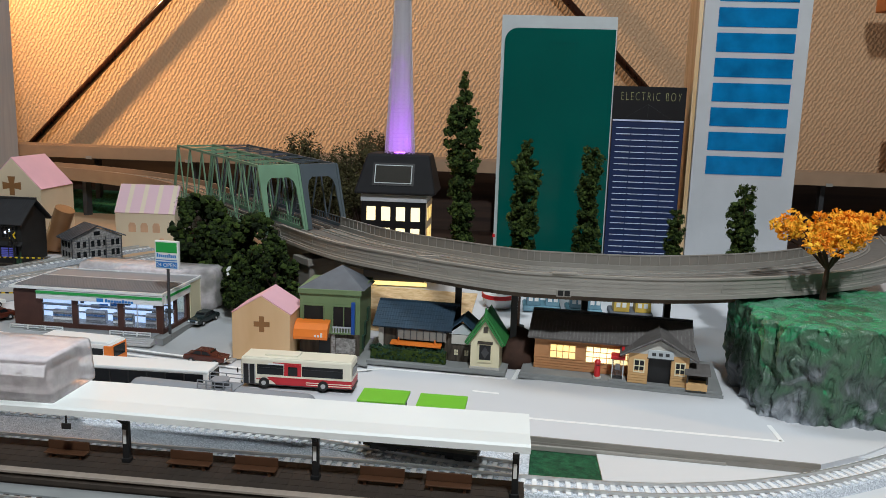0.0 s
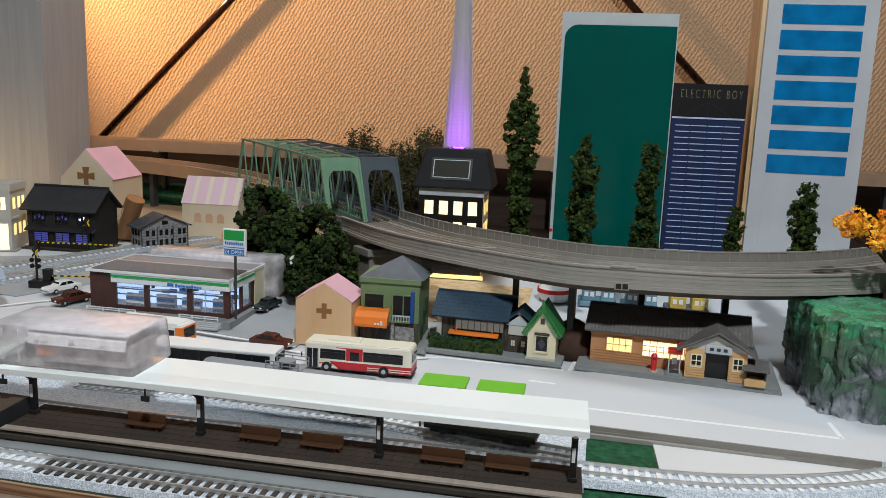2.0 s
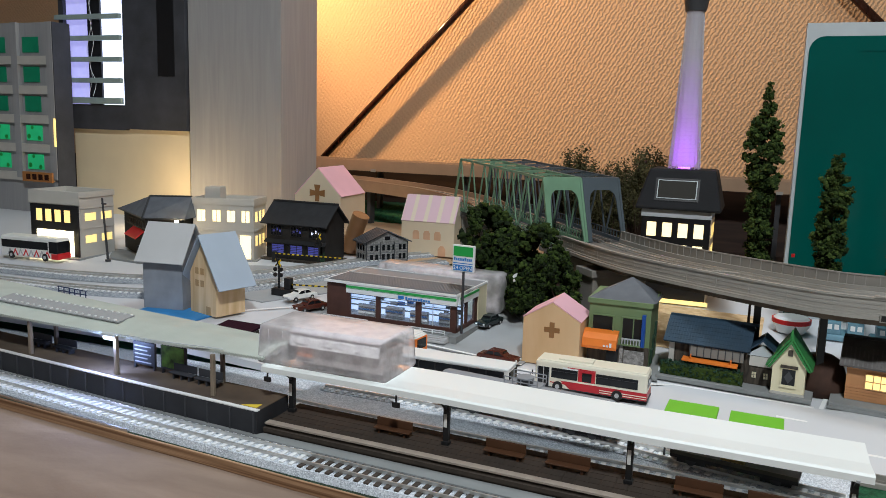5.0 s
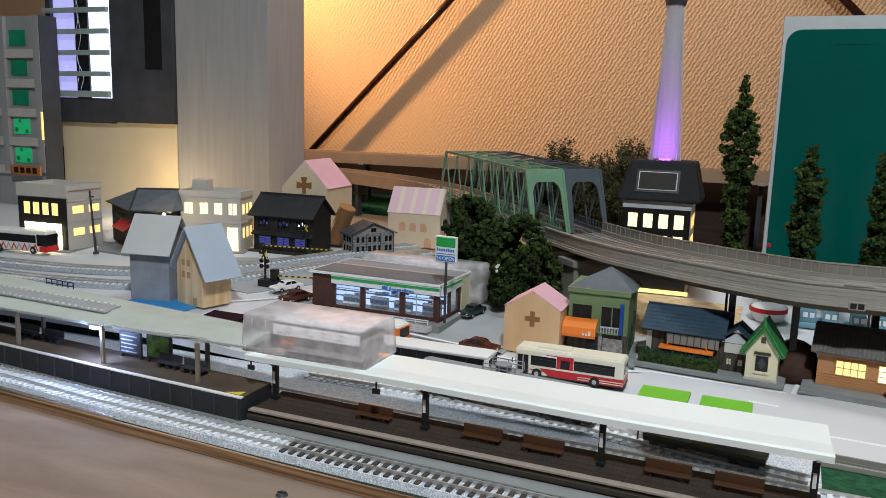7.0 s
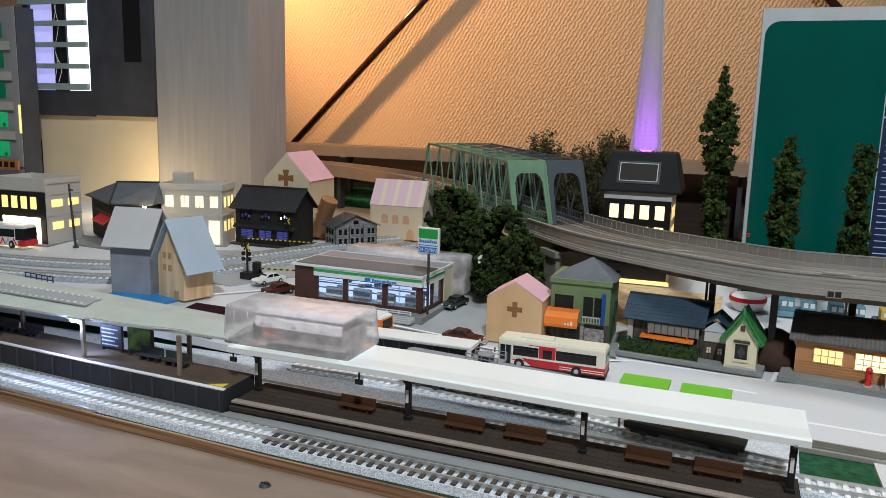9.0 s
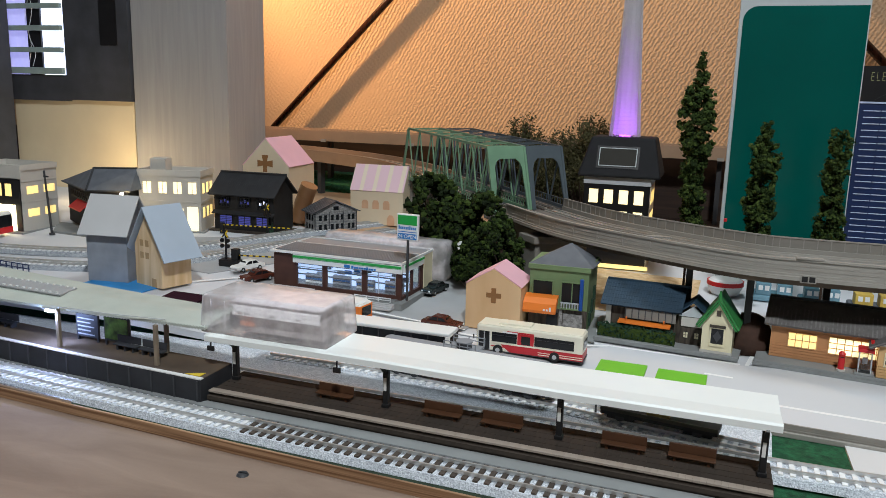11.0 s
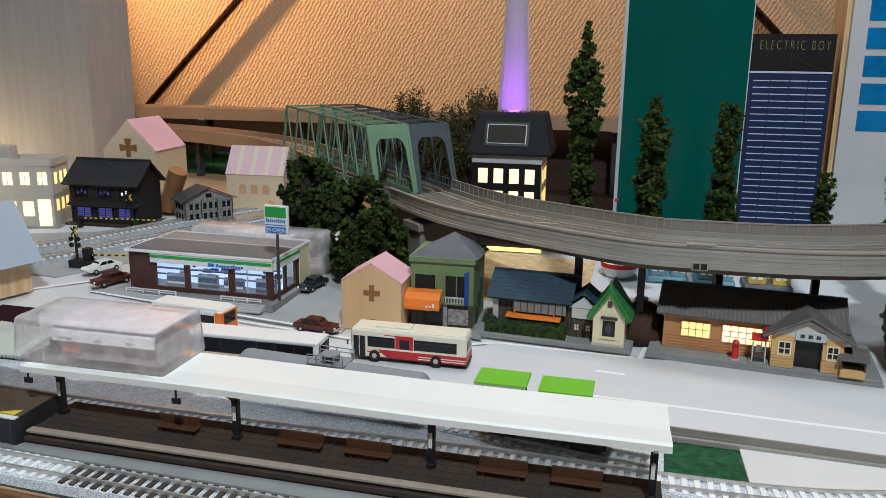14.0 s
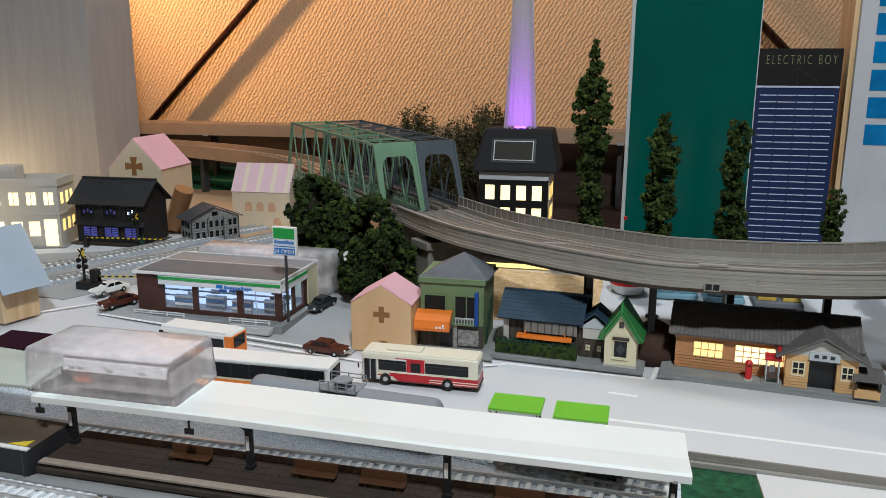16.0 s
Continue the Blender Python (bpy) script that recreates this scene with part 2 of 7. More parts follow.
def blister(name, colour, haze, gloss):
    """Thin clear sheet: mostly see-through, with a scuffed haze and a soft gloss."""
    m = bpy.data.materials.new(name)
    m.use_nodes = True
    n, l = m.node_tree.nodes, m.node_tree.links
    tr, df, gl, a, b, ns, mr, tc = (n.new(k) for k in ("ShaderNodeBsdfTransparent", "ShaderNodeBsdfDiffuse", "ShaderNodeBsdfGlossy", "ShaderNodeMixShader", "ShaderNodeMixShader", "ShaderNodeTexNoise", "ShaderNodeMapRange", "ShaderNodeTexCoord"))
    tr.inputs[0].default_value = (0.97, 0.96, 0.97, 1)
    df.inputs[0].default_value = (*colour, 1)
    gl.inputs["Roughness"].default_value = 0.28
    ns.inputs["Scale"].default_value, ns.inputs["Detail"].default_value = 120, 5
    mr.inputs["From Min"].default_value, mr.inputs["From Max"].default_value = 0.35, 0.7
    mr.inputs["To Min"].default_value, mr.inputs["To Max"].default_value = haze * 0.8, haze * 1.3
    l.new(tc.outputs["Object"], ns.inputs["Vector"])
    l.new(ns.outputs["Fac"], mr.inputs["Value"])
    l.new(mr.outputs["Result"], a.inputs[0])
    l.new(tr.outputs[0], a.inputs[1])
    l.new(df.outputs[0], a.inputs[2])
    lw = n.new("ShaderNodeFresnel")
    lw.inputs[0].default_value = gloss
    l.new(lw.outputs[0], b.inputs[0])
    l.new(a.outputs[0], b.inputs[1])
    l.new(gl.outputs[0], b.inputs[2])
    l.new(b.outputs[0], n["Material Output"].inputs[0])
    return m


M_clear = blister("scuffed_clear_plastic", (0.80, 0.76, 0.78), 0.38, 1.22)
M_greypack = mat("dull_grey_brown_pack", (0.36, 0.32, 0.31), 0.6, vary=0.12, scale=60)
M_paper = mat("white_paper", (0.85, 0.83, 0.84), 0.6, vary=0.04)
M_pinkpaper = mat("pinkish_paper", (0.60, 0.55, 0.57), 0.6, vary=0.05)
M_orange = mat("orange_plastic", (0.85, 0.22, 0.03), 0.45, vary=0.06)
M_viaduct = mat("grey_viaduct_plastic", (0.225, 0.208, 0.185), 0.6, vary=0.06, scale=80)
M_viaduct_top = mat("brown_grey_trackbed", (0.155, 0.138, 0.122), 0.8, vary=0.12, scale=120)
M_viaduct_pale = mat("pale_grey_parapet", (0.30, 0.283, 0.255), 0.6, vary=0.06, scale=80)
M_tanviaduct = mat("tan_grey_viaduct", (0.34, 0.22, 0.14), 0.6, vary=0.08, scale=50)
M_bridge = mat("pale_green_steel", (0.16, 0.29, 0.185), 0.5, vary=0.1)
M_bridge_dark = mat("slate_grey_steel", (0.075, 0.095, 0.11), 0.5, vary=0.1)
M_wall = wallpaper("cream_wallpaper", (0.52, 0.325, 0.19))
# for walls out of view, darkened so they bounce little light
M_plain = mat("unseen_dark_wall", (0.09, 0.085, 0.08), 0.8, vary=0.03, scale=5)
M_stick = woodgrain("dark_brown_wood", (0.02, 0.006, 0.004), (0.06, 0.02, 0.012), (300, 300, 20), 0.18)
M_post = woodgrain("grey_painted_board", (0.31, 0.31, 0.32), (0.355, 0.355, 0.365), (150, 150, 9), 0.8, 0.05)
M_cream = mat("cream_board", (0.72, 0.62, 0.44), 0.8, vary=0.05, scale=18)
M_slate = mat("dark_slate_board", (0.05, 0.053, 0.065), 0.7, vary=0.25, scale=30, bump=0.2)
M_slat = mat("grey_green_slat", (0.30, 0.38, 0.37), 0.6)
M_bluelit = mat("lit_frosted_panel", (0.75, 0.78, 0.95), 0.5, emit=(0.66, 0.74, 1.0), power=1.9)
M_violetlit = mat("dim_violet_panel", (0.6, 0.6, 0.9), 0.5, emit=(0.42, 0.42, 0.9), power=0.75)
M_green_win = mat("green_film", (0.01, 0.24, 0.12), 0.3, emit=(0.0, 0.35, 0.20), power=0.03)
M_greenlit = mat("lit_green_film", (0.02, 0.4, 0.16), 0.3, emit=(0.03, 0.8, 0.3), power=0.22)
M_teal = mat("teal_plastic_sheet", (0.0, 0.088, 0.073), 0.16, vary=0.12, scale=8)
M_tealedge = mat("pale_grey_plastic", (0.50, 0.54, 0.56), 0.5, vary=0.05)
M_blue = mat("blue_film_window", (0.0, 0.17, 0.42), 0.25, vary=0.30, scale=45)
M_whitebd = mat("white_painted_board", (0.52, 0.54, 0.57), 0.6, vary=0.07, scale=22, bump=0.1, bscale=120)
M_navy = mat("navy_printed_card", (0.010, 0.024, 0.085), 0.42, vary=0.12, scale=30)
M_ink = mat("black_printed_card", (0.012, 0.012, 0.014), 0.35)
M_print = mat("pale_blue_print", (0.52, 0.58, 0.78), 0.4)
M_letter = mat("pale_yellow_print", (0.36, 0.35, 0.17), 0.4)
M_balsa = woodgrain("pale_basswood", (0.60, 0.39, 0.19), (0.82, 0.62, 0.39), (130, 130, 12), 0.6)
M_church = woodgrain("light_beech_wood", (0.66, 0.42, 0.22), (0.76, 0.52, 0.30), (40, 40, 14), 0.55)
M_burn = mat("darker_wood_inlay", (0.30, 0.14, 0.05), 0.6)
M_carved = mat("carved_wood_recess", (0.46, 0.29, 0.14), 0.6)
M_pink = mat("pink_paint", (0.80, 0.46, 0.54), 0.6, vary=0.05, scale=40)
M_creamwood = mat("cream_painted_wood", (0.74, 0.62, 0.45), 0.65, vary=0.05, scale=30)
M_pinkstripe = stripes("pink_and_cream_stripes", (0.76, 0.52, 0.58), (0.78, 0.66, 0.52), 0.0078, share=0.7)
M_peach = mat("pale_peach_inlay", (0.70, 0.42, 0.26), 0.6)
M_tanboard = mat("tan_wooden_board", (0.50, 0.33, 0.20), 0.6, vary=0.08, scale=20)
M_bluegrey = mat("blue_grey_painted_wood", (0.40, 0.47, 0.56), 0.65, vary=0.05, scale=30)
M_greyhouse = mat("grey_stained_wood", (0.25, 0.27, 0.30), 0.75, vary=0.16, scale=60)
M_whiteroof = mat("off_white_card_roof", (0.54, 0.54, 0.55), 0.65, vary=0.05, scale=30)
M_bluesheet = mat("blue_plastic_sheet", (0.03, 0.26, 0.62), 0.5)
M_blackhouse = mat("black_timber", (0.015, 0.014, 0.014), 0.7, vary=0.3, scale=80)
M_blackroof = mat("black_roof_tile", (0.022, 0.023, 0.026), 0.65, vary=0.2, scale=90)
M_greyroof = mat("grey_roof_tile", (0.12, 0.13, 0.15), 0.7, vary=0.15, scale=90)
M_roofgrey = mat("weathered_grey_tile", (0.135, 0.125, 0.12), 0.6, vary=0.18, scale=140)
M_blueroof = mat("dark_blue_tile", (0.016, 0.042, 0.072), 0.6, vary=0.18, scale=140)
M_greenroof = mat("bright_green_tile", (0.03, 0.20, 0.05), 0.55, vary=0.15, scale=140)
M_greenwall = mat("sage_green_plaster", (0.16, 0.23, 0.11), 0.75, vary=0.12, scale=60)
M_stationwall = mat("orange_brown_siding", (0.52, 0.25, 0.11), 0.7, vary=0.12, scale=60)
M_stationwing = mat("tan_siding", (0.62, 0.38, 0.17), 0.7, vary=0.12, scale=60)
M_plaster = mat("cream_plaster", (0.72, 0.66, 0.46), 0.7, vary=0.05, scale=40)
M_greywall = mat("grey_concrete_wall", (0.52, 0.50, 0.46), 0.75, vary=0.06, scale=40)
M_paleplate = mat("grey_base_plate", (0.24, 0.25, 0.25), 0.8, vary=0.08, scale=60)
M_weathered = woodgrain("weathered_grey_boards", (0.16, 0.155, 0.15), (0.40, 0.39, 0.38), (400, 400, 500), 0.8)
M_slateroof = woodgrain("streaked_slate_roof", (0.035, 0.042, 0.055), (0.17, 0.18, 0.20), (300, 90, 90), 0.7)
M_timber = woodgrain("dark_weathered_boards", (0.035, 0.028, 0.022), (0.10, 0.08, 0.06), (500, 500, 60), 0.75)
M_warm = mat("warm_lit_window", (0.9, 0.75, 0.4), 0.5, emit=(1.0, 0.68, 0.20), power=1.0)
M_warmwhite = mat("bright_lit_window", (0.95, 0.9, 0.75), 0.5, emit=(1.0, 0.78, 0.36), power=1.35)
M_shopfront = mat("glaring_shop_front", (0.95, 0.9, 0.75), 0.5, emit=(1.0, 0.85, 0.52), power=4.5)
M_bluewin = mat("dim_blue_lit_window", (0.03, 0.03, 0.08), 0.3, emit=(0.16, 0.18, 0.85), power=0.32)
M_led = mat("white_led", (1, 1, 1), 0.4, emit=(0.75, 0.86, 1.0), power=14)
M_warmled = mat("warm_led", (1, 1, 1), 0.4, emit=(1.0, 0.86, 0.6), power=12)
M_shopwin = mat("lit_shop_interior", (0.8, 0.85, 0.95), 0.5, emit=(0.50, 0.68, 1.0), power=1.15)
M_glass = mat("window_glass", (0.9, 0.95, 1.0), 0.05, trans=0.95, ior=1.1)
M_darkglass = mat("dark_window_glass", (0.012, 0.013, 0.015), 0.12, spec=0.35)
M_brownwall = mat("dark_brown_brick_wall", (0.075, 0.03, 0.022), 0.65, vary=0.15, scale=120)
M_signgreen = mat("green_sign_paint", (0.02, 0.36, 0.07), 0.4, vary=0.04)
M_signblue = mat("blue_sign_paint", (0.02, 0.20, 0.58), 0.4, vary=0.04)
M_signdeep = mat("deep_blue_sign_paint", (0.01, 0.07, 0.32), 0.4, vary=0.04)
M_signwhite = mat("white_sign_paint", (0.80, 0.82, 0.82), 0.4, vary=0.02)
M_red = mat("red_paint", (0.50, 0.02, 0.03), 0.35, vary=0.06)
M_redbright = mat("bright_red_plastic", (0.62, 0.02, 0.025), 0.4, vary=0.05)
M_creambus = mat("cream_bus_paint", (0.80, 0.76, 0.63), 0.3, vary=0.03)
M_whitebus = mat("white_bus_paint", (0.84, 0.83, 0.80), 0.3, vary=0.03)
M_tyre = mat("black_rubber", (0.012, 0.012, 0.012), 0.7)
M_hub = mat("grey_wheel_hub", (0.45, 0.45, 0.46), 0.4)
M_browncar = mat("dark_brown_car_paint", (0.085, 0.022, 0.014), 0.22)
M_whitecar = mat("white_car_paint", (0.78, 0.78, 0.76), 0.25)
M_blackcar = mat("dark_green_black_car_paint", (0.012, 0.02, 0.02), 0.2)
M_chrome = mat("chrome", (0.7, 0.7, 0.7), 0.2, 0.9)
M_tank = mat("grey_tank_paint", (0.25, 0.265, 0.29), 0.62, vary=0.05)
M_limegreen = mat("lime_green_plastic", (0.16, 0.50, 0.03), 0.5, vary=0.04)


def foam_leaf(name, dark, mid, light):
    """Crumbled foam whose clumps differ from one another."""
    m = mat(name, mid, 0.95, spec=0.15)
    n, l = m.node_tree.nodes, m.node_tree.links
    geo, ramp, ns, mx, tc, bp = (n.new(k) for k in ("ShaderNodeNewGeometry", "ShaderNodeValToRGB", "ShaderNodeTexNoise", "ShaderNodeMix", "ShaderNodeTexCoord", "ShaderNodeBump"))
    ns.inputs["Scale"].default_value, ns.inputs["Detail"].default_value = 700, 4
    l.new(tc.outputs["Object"], ns.inputs["Vector"])
    mx.inputs["Factor"].default_value = 0.45
    l.new(geo.outputs["Random Per Island"], mx.inputs["A"])
    l.new(ns.outputs["Fac"], mx.inputs["B"])
    l.new(mx.outputs["Result"], ramp.inputs[0])
    r = ramp.color_ramp
    r.elements[0].position, r.elements[0].color = 0.22, (*dark, 1)
    r.elements[1].position, r.elements[1].color = 0.85, (*light, 1)
    r.elements.new(0.52).color = (*mid, 1)
    l.new(ramp.outputs[0], n["Principled BSDF"].inputs["Base Color"])
    bp.inputs["Strength"].default_value, bp.inputs["Distance"].default_value = 0.8, 0.0012
    l.new(ns.outputs["Fac"], bp.inputs["Height"])
    l.new(bp.outputs[0], n["Principled BSDF"].inputs["Normal"])
    return m


M_leaf = foam_leaf("dark_green_foam_leaf", (0.010, 0.015, 0.008), (0.024, 0.040, 0.011), (0.060, 0.095, 0.020))
M_poplar = foam_leaf("green_foam_leaf", (0.012, 0.022, 0.008), (0.032, 0.054, 0.014), (0.085, 0.125, 0.030))
M_olive = mat("olive_dry_foliage", (0.075, 0.068, 0.026), 0.9, vary=0.4, scale=120)
M_gold = mat("golden_orange_leaf", (0.95, 0.46, 0.03), 0.8, vary=0.3, scale=75)
gold = [e for e in M_gold.node_tree.nodes if e.type == "VALTORGB"][0].color_ramp.elements
gold[0].color, gold[1].color = (0.88, 0.27, 0.01, 1), (1.0, 0.62, 0.05, 1)
M_ribgrey = mat("grey_ribbed_sheet", (0.24, 0.25, 0.27), 0.5, vary=0.06)
M_hedge = mat("dark_hedge_leaf", (0.018, 0.05, 0.028), 0.9, vary=0.5, scale=300)
M_bark = mat("dark_brown_bark", (0.05, 0.028, 0.018), 0.85, vary=0.3, scale=200, bump=0.4)
M_towerplastic = mat("translucent_white_plastic", (0.64, 0.63, 0.68), 0.45, vary=0.03)
M_violetled = mat("violet_led_core", (0.8, 0.3, 1.0), 0.5, emit=(0.52, 0.10, 1.0), power=6.0)


def diffuser(name, colour):
    """Thin white plastic that lets light through from behind."""
    m = bpy.data.materials.new(name)
    m.use_nodes = True
    n, l = m.node_tree.nodes, m.node_tree.links
    d, t, mx = n.new("ShaderNodeBsdfDiffuse"), n.new("ShaderNodeBsdfTranslucent"), n.new("ShaderNodeMixShader")
    d.inputs[0].default_value = t.inputs[0].default_value = (*colour, 1)
    l.new(d.outputs[0], mx.inputs[1])
    l.new(t.outputs[0], mx.inputs[2])
    l.new(mx.outputs[0], n["Material Output"].inputs[0])
    return m


M_diffuser = diffuser("translucent_white_tube", (0.80, 0.78, 0.84))
M_screen = mat("grey_lcd_screen", (0.035, 0.033, 0.028), 0.6, spec=0.15)
M_yellowblack = stripes("yellow_and_black_bands", (0.75, 0.55, 0.02), (0.015, 0.015, 0.015), 0.0028)
M_tray_blue = mat("pale_blue_tray", (0.16, 0.30, 0.38), 0.2, vary=0.15)
M_tray_yellow = mat("yellow_model_building", (0.62, 0.42, 0.08), 0.5, vary=0.2)
M_maroon = stripes("maroon_tile_roof", (0.035, 0.010, 0.018), (0.022, 0.006, 0.012), 0.0013, rough=0.95)
M_maroon.node_tree.nodes["Principled BSDF"].inputs["Specular IOR Level"].default_value = 0.1


def rock_material():
    m = mat("painted_plaster_rock", (0.05, 0.12, 0.06), 0.34)
    n, l = m.node_tree.nodes, m.node_tree.links
    tc, sep, ns, add, ramp, mp = n.new("ShaderNodeTexCoord"), n.new("ShaderNodeSeparateXYZ"), n.new("ShaderNodeTexNoise"), n.new("ShaderNodeMath"), n.new("ShaderNodeValToRGB"), n.new("ShaderNodeMapRange")
    ns.inputs["Scale"].default_value, ns.inputs["Detail"].default_value, ns.inputs["Distortion"].default_value = 38, 6, 1.2
    l.new(tc.outputs["Object"], ns.inputs["Vector"])
    l.new(tc.outputs["Object"], sep.inputs[0])
    mp.inputs["From Min"].default_value, mp.inputs["From Max"].default_value = -0.012, 0.076
    l.new(sep.outputs[2], mp.inputs[0])
    add.operation = "MULTIPLY_ADD"
    add.inputs[1].default_value, add.inputs[2].default_value = 1.5, -0.62
    l.new(ns.outputs["Fac"], add.inputs[0])
    tot = n.new("ShaderNodeMath")
    l.new(add.outputs[0], tot.inputs[0])
    l.new(mp.outputs[0], tot.inputs[1])
    r = ramp.color_ramp
    r.elements[0].position, r.elements[0].color = 0.12, (0.42, 0.45, 0.49, 1)
    r.elements[1].position, r.elements[1].color = 1.25, (0.095, 0.26, 0.165, 1)
    for pos, col in ((0.28, (0.24, 0.265, 0.29)), (0.42, (0.08, 0.115, 0.10)), (0.62, (0.08, 0.16, 0.10)), (0.82, (0.06, 0.145, 0.085)), (0.92, (0.04, 0.32, 0.14))):
        r.elements.new(pos).color = (*col, 1)
    l.new(tot.outputs[0], ramp.inputs[0])
    l.new(ramp.outputs[0], n["Principled BSDF"].inputs["Base Color"])
    bp, fn = n.new("ShaderNodeBump"), n.new("ShaderNodeTexNoise")
    fn.inputs["Scale"].default_value, fn.inputs["Detail"].default_value, fn.inputs["Distortion"].default_value = 1.0, 4, 1.0
    stretch = n.new("ShaderNodeMapping")
    stretch.inputs["Scale"].default_value = (190, 190, 60)
    l.new(tc.outputs["Object"], stretch.inputs[0])
    l.new(stretch.outputs[0], fn.inputs["Vector"])
    bp.inputs["Strength"].default_value, bp.inputs["Distance"].default_value = 0.8, 0.0045
    l.new(fn.outputs["Fac"], bp.inputs["Height"])
    l.new(bp.outputs[0], n["Principled BSDF"].inputs["Normal"])
    return m


M_rock = rock_material()


# ---- setting ----
def structure(ob, label, category):
    return tagged(ob, label, category, kind="structure")


def sheet(name, outline, z, thick, material, label, category, follow=False, step=14.0):
    """A card of some thickness; with follow it lies on the sloping ground."""
    xs, ys = [p[0] for p in outline], [p[1] for p in outline]
    if not follow:
        return structure(part(name, prism(outline, z - thick, z), material), label, category)
    nx, ny = max(2, int((max(xs) - min(xs)) / step)), max(2, int((max(ys) - min(ys)) / step))
    bm = bmesh.new()
    grid = [[bm.verts.new((min(xs) + (max(xs) - min(xs)) * i / nx, min(ys) + (max(ys) - min(ys)) * j / ny, 0)) for j in range(ny + 1)] for i in range(nx + 1)]
    for i in range(nx):
        for j in range(ny):
            bm.faces.new((grid[i][j], grid[i + 1][j], grid[i + 1][j + 1], grid[i][j + 1]))
    for a in ((outline[k], outline[(k + 1) % len(outline)]) for k in range(len(outline))):
        (x0, y0), (x1, y1) = a
        nrm = Vector((y1 - y0, x0 - x1, 0)).normalized()
        bmesh.ops.bisect_plane(bm, geom=bm.verts[:] + bm.edges[:] + bm.faces[:], plane_co=(x0, y0, 0), plane_no=nrm, clear_outer=True)
    for v in bm.verts:
        v.co.z = gz(v.co.x, v.co.y) + z
    low = bmesh.ops.extrude_face_region(bm, geom=bm.faces[:])
    for v in [e for e in low["geom"] if isinstance(e, bmesh.types.BMVert)]:
        v.co.z -= thick
    bmesh.ops.recalc_face_normals(bm, faces=bm.faces[:])
    return structure(part(name, bm, material), label, category)


EDGE = [(-1250, 426), (-700, 374), (-412, 347.4), (-307, 339), (-254, 335.4), (-202, 331), (-143, 327.3), (60, 316), (700, 274)]
structure(part("desk", box(-1700, -900, -40, 1300, 1240, -10), M_desk), "worn brown plywood desk top under the layout", "desk")
structure(part("baseboard", prism(EDGE + [(700, 1235), (-1250, 1235)], -10, -7), M_ply), "plywood baseboard with layered brown edge", "board")
structure(part("ground_mat", prism([(x, y + 1.3) for x, y in EDGE] + [(698, 1233), (-1248, 1233)], -6.9, -6), M_felt), "green grass mat laid over the baseboard", "grass mat")
structure(part("front_strip", prism([(x, y + 1.3) for x, y in EDGE] + [(x, y + 16) for x, y in EDGE[::-1]], -6, -4.4), M_darkfelt), "dark green felt strip along the board edge", "felt strip")
structure(part("edge_board", prism([(x, y - 0.2) for x, y in EDGE] + [(x, y + 1.2) for x, y in EDGE[::-1]], -9.98, -4.0, bevel=0.3), M_ply), "layered plywood edge strip of the layout", "board edge")
sheet("pavement_lower", [(88, 318), (698, 278), (698, 462), (88, 462)], -4.6, 1.4, M_lower, "pale card below the road kerb", "card")
sheet("ground", [(-1200, 455), (690, 455), (690, 885), (-1200, 1000)], -0.9, 5.0, M_card, "large pale grey card ground of the model town", "ground", True)
sheet("road", [(-60, 455.5), (50, 454), (203, 441), (232, 458), (292, 505), (330, 562), (215, 556), (40, 546), (-52, 552)], 0.2, 5.6, M_card, "pale grey card road with white lines", "road")
sheet("car_park", [(-352, 566), (-150, 548), (-148, 600), (-205, 690), (-330, 690)], 0.4, 1.2, M_lot, "grey car park of the convenience shop", "car park", True)
sheet("crossing_road", [(-470, 590), (-395, 585), (-330, 700), (-330, 760), (-520, 690)], 0.1, 0.9, M_lot, "grey road at the level crossing", "road", True)
sheet("ballast_yard", [(-700, 437), (-420, 407), (-242, 393), (-60, 388), (49, 384), (52, 440), (50, 449), (-60, 454.8), (-700, 454.8)], -1.3, 4.5, M_ballast, "grey granular ballast between the tracks", "ballast")
sheet("wood_floor", [(-120, 640), (5, 628), (10, 755), (-110, 765)], 0.3, 0.8, M_balsa, "pale wooden sheet under the viaduct", "wood sheet", True)
sheet("dark_cloth", [(-1200, 885), (690, 885), (690, 1138), (-1200, 1138)], -2.0, 1.5, M_ply_dark, "dark brown cloth behind the town", "cloth", True)
sheet("back_board", [(-700, 800), (-330, 800), (-230, 880), (-230, 1064), (-700, 1064)], 1.0, 1.5, M_tanboard, "tan wooden board behind the houses", "board", True)
structure(part("grass_bank", slab_x([(1064, 10), (1064, 19), (1085, 30), (1112, 42), (1136, 44), (1136, 10)], -700, -240), M_felt), "green grass bank before the dark backboard", "grass bank")


def line(points, w=2.6, name="road_line"):
    for a, b in zip(points, points[1:]):
        p, q = Vector((*a, 0)), Vector((*b, 0))
        s = Vector((q.y - p.y, p.x - q.x, 0)).normalized() * w / 2
        bm = prism([((p + s).x, (p + s).y), ((q + s).x, (q + s).y), ((q - s).x, (q - s).y), ((p - s).x, (p - s).y)], 0.22, 0.36)
        for v in bm.verts:
            v.co.z += gz(v.co.x, v.co.y)
        structure(part(name, bm, M_line), "white painted road line", "road line")


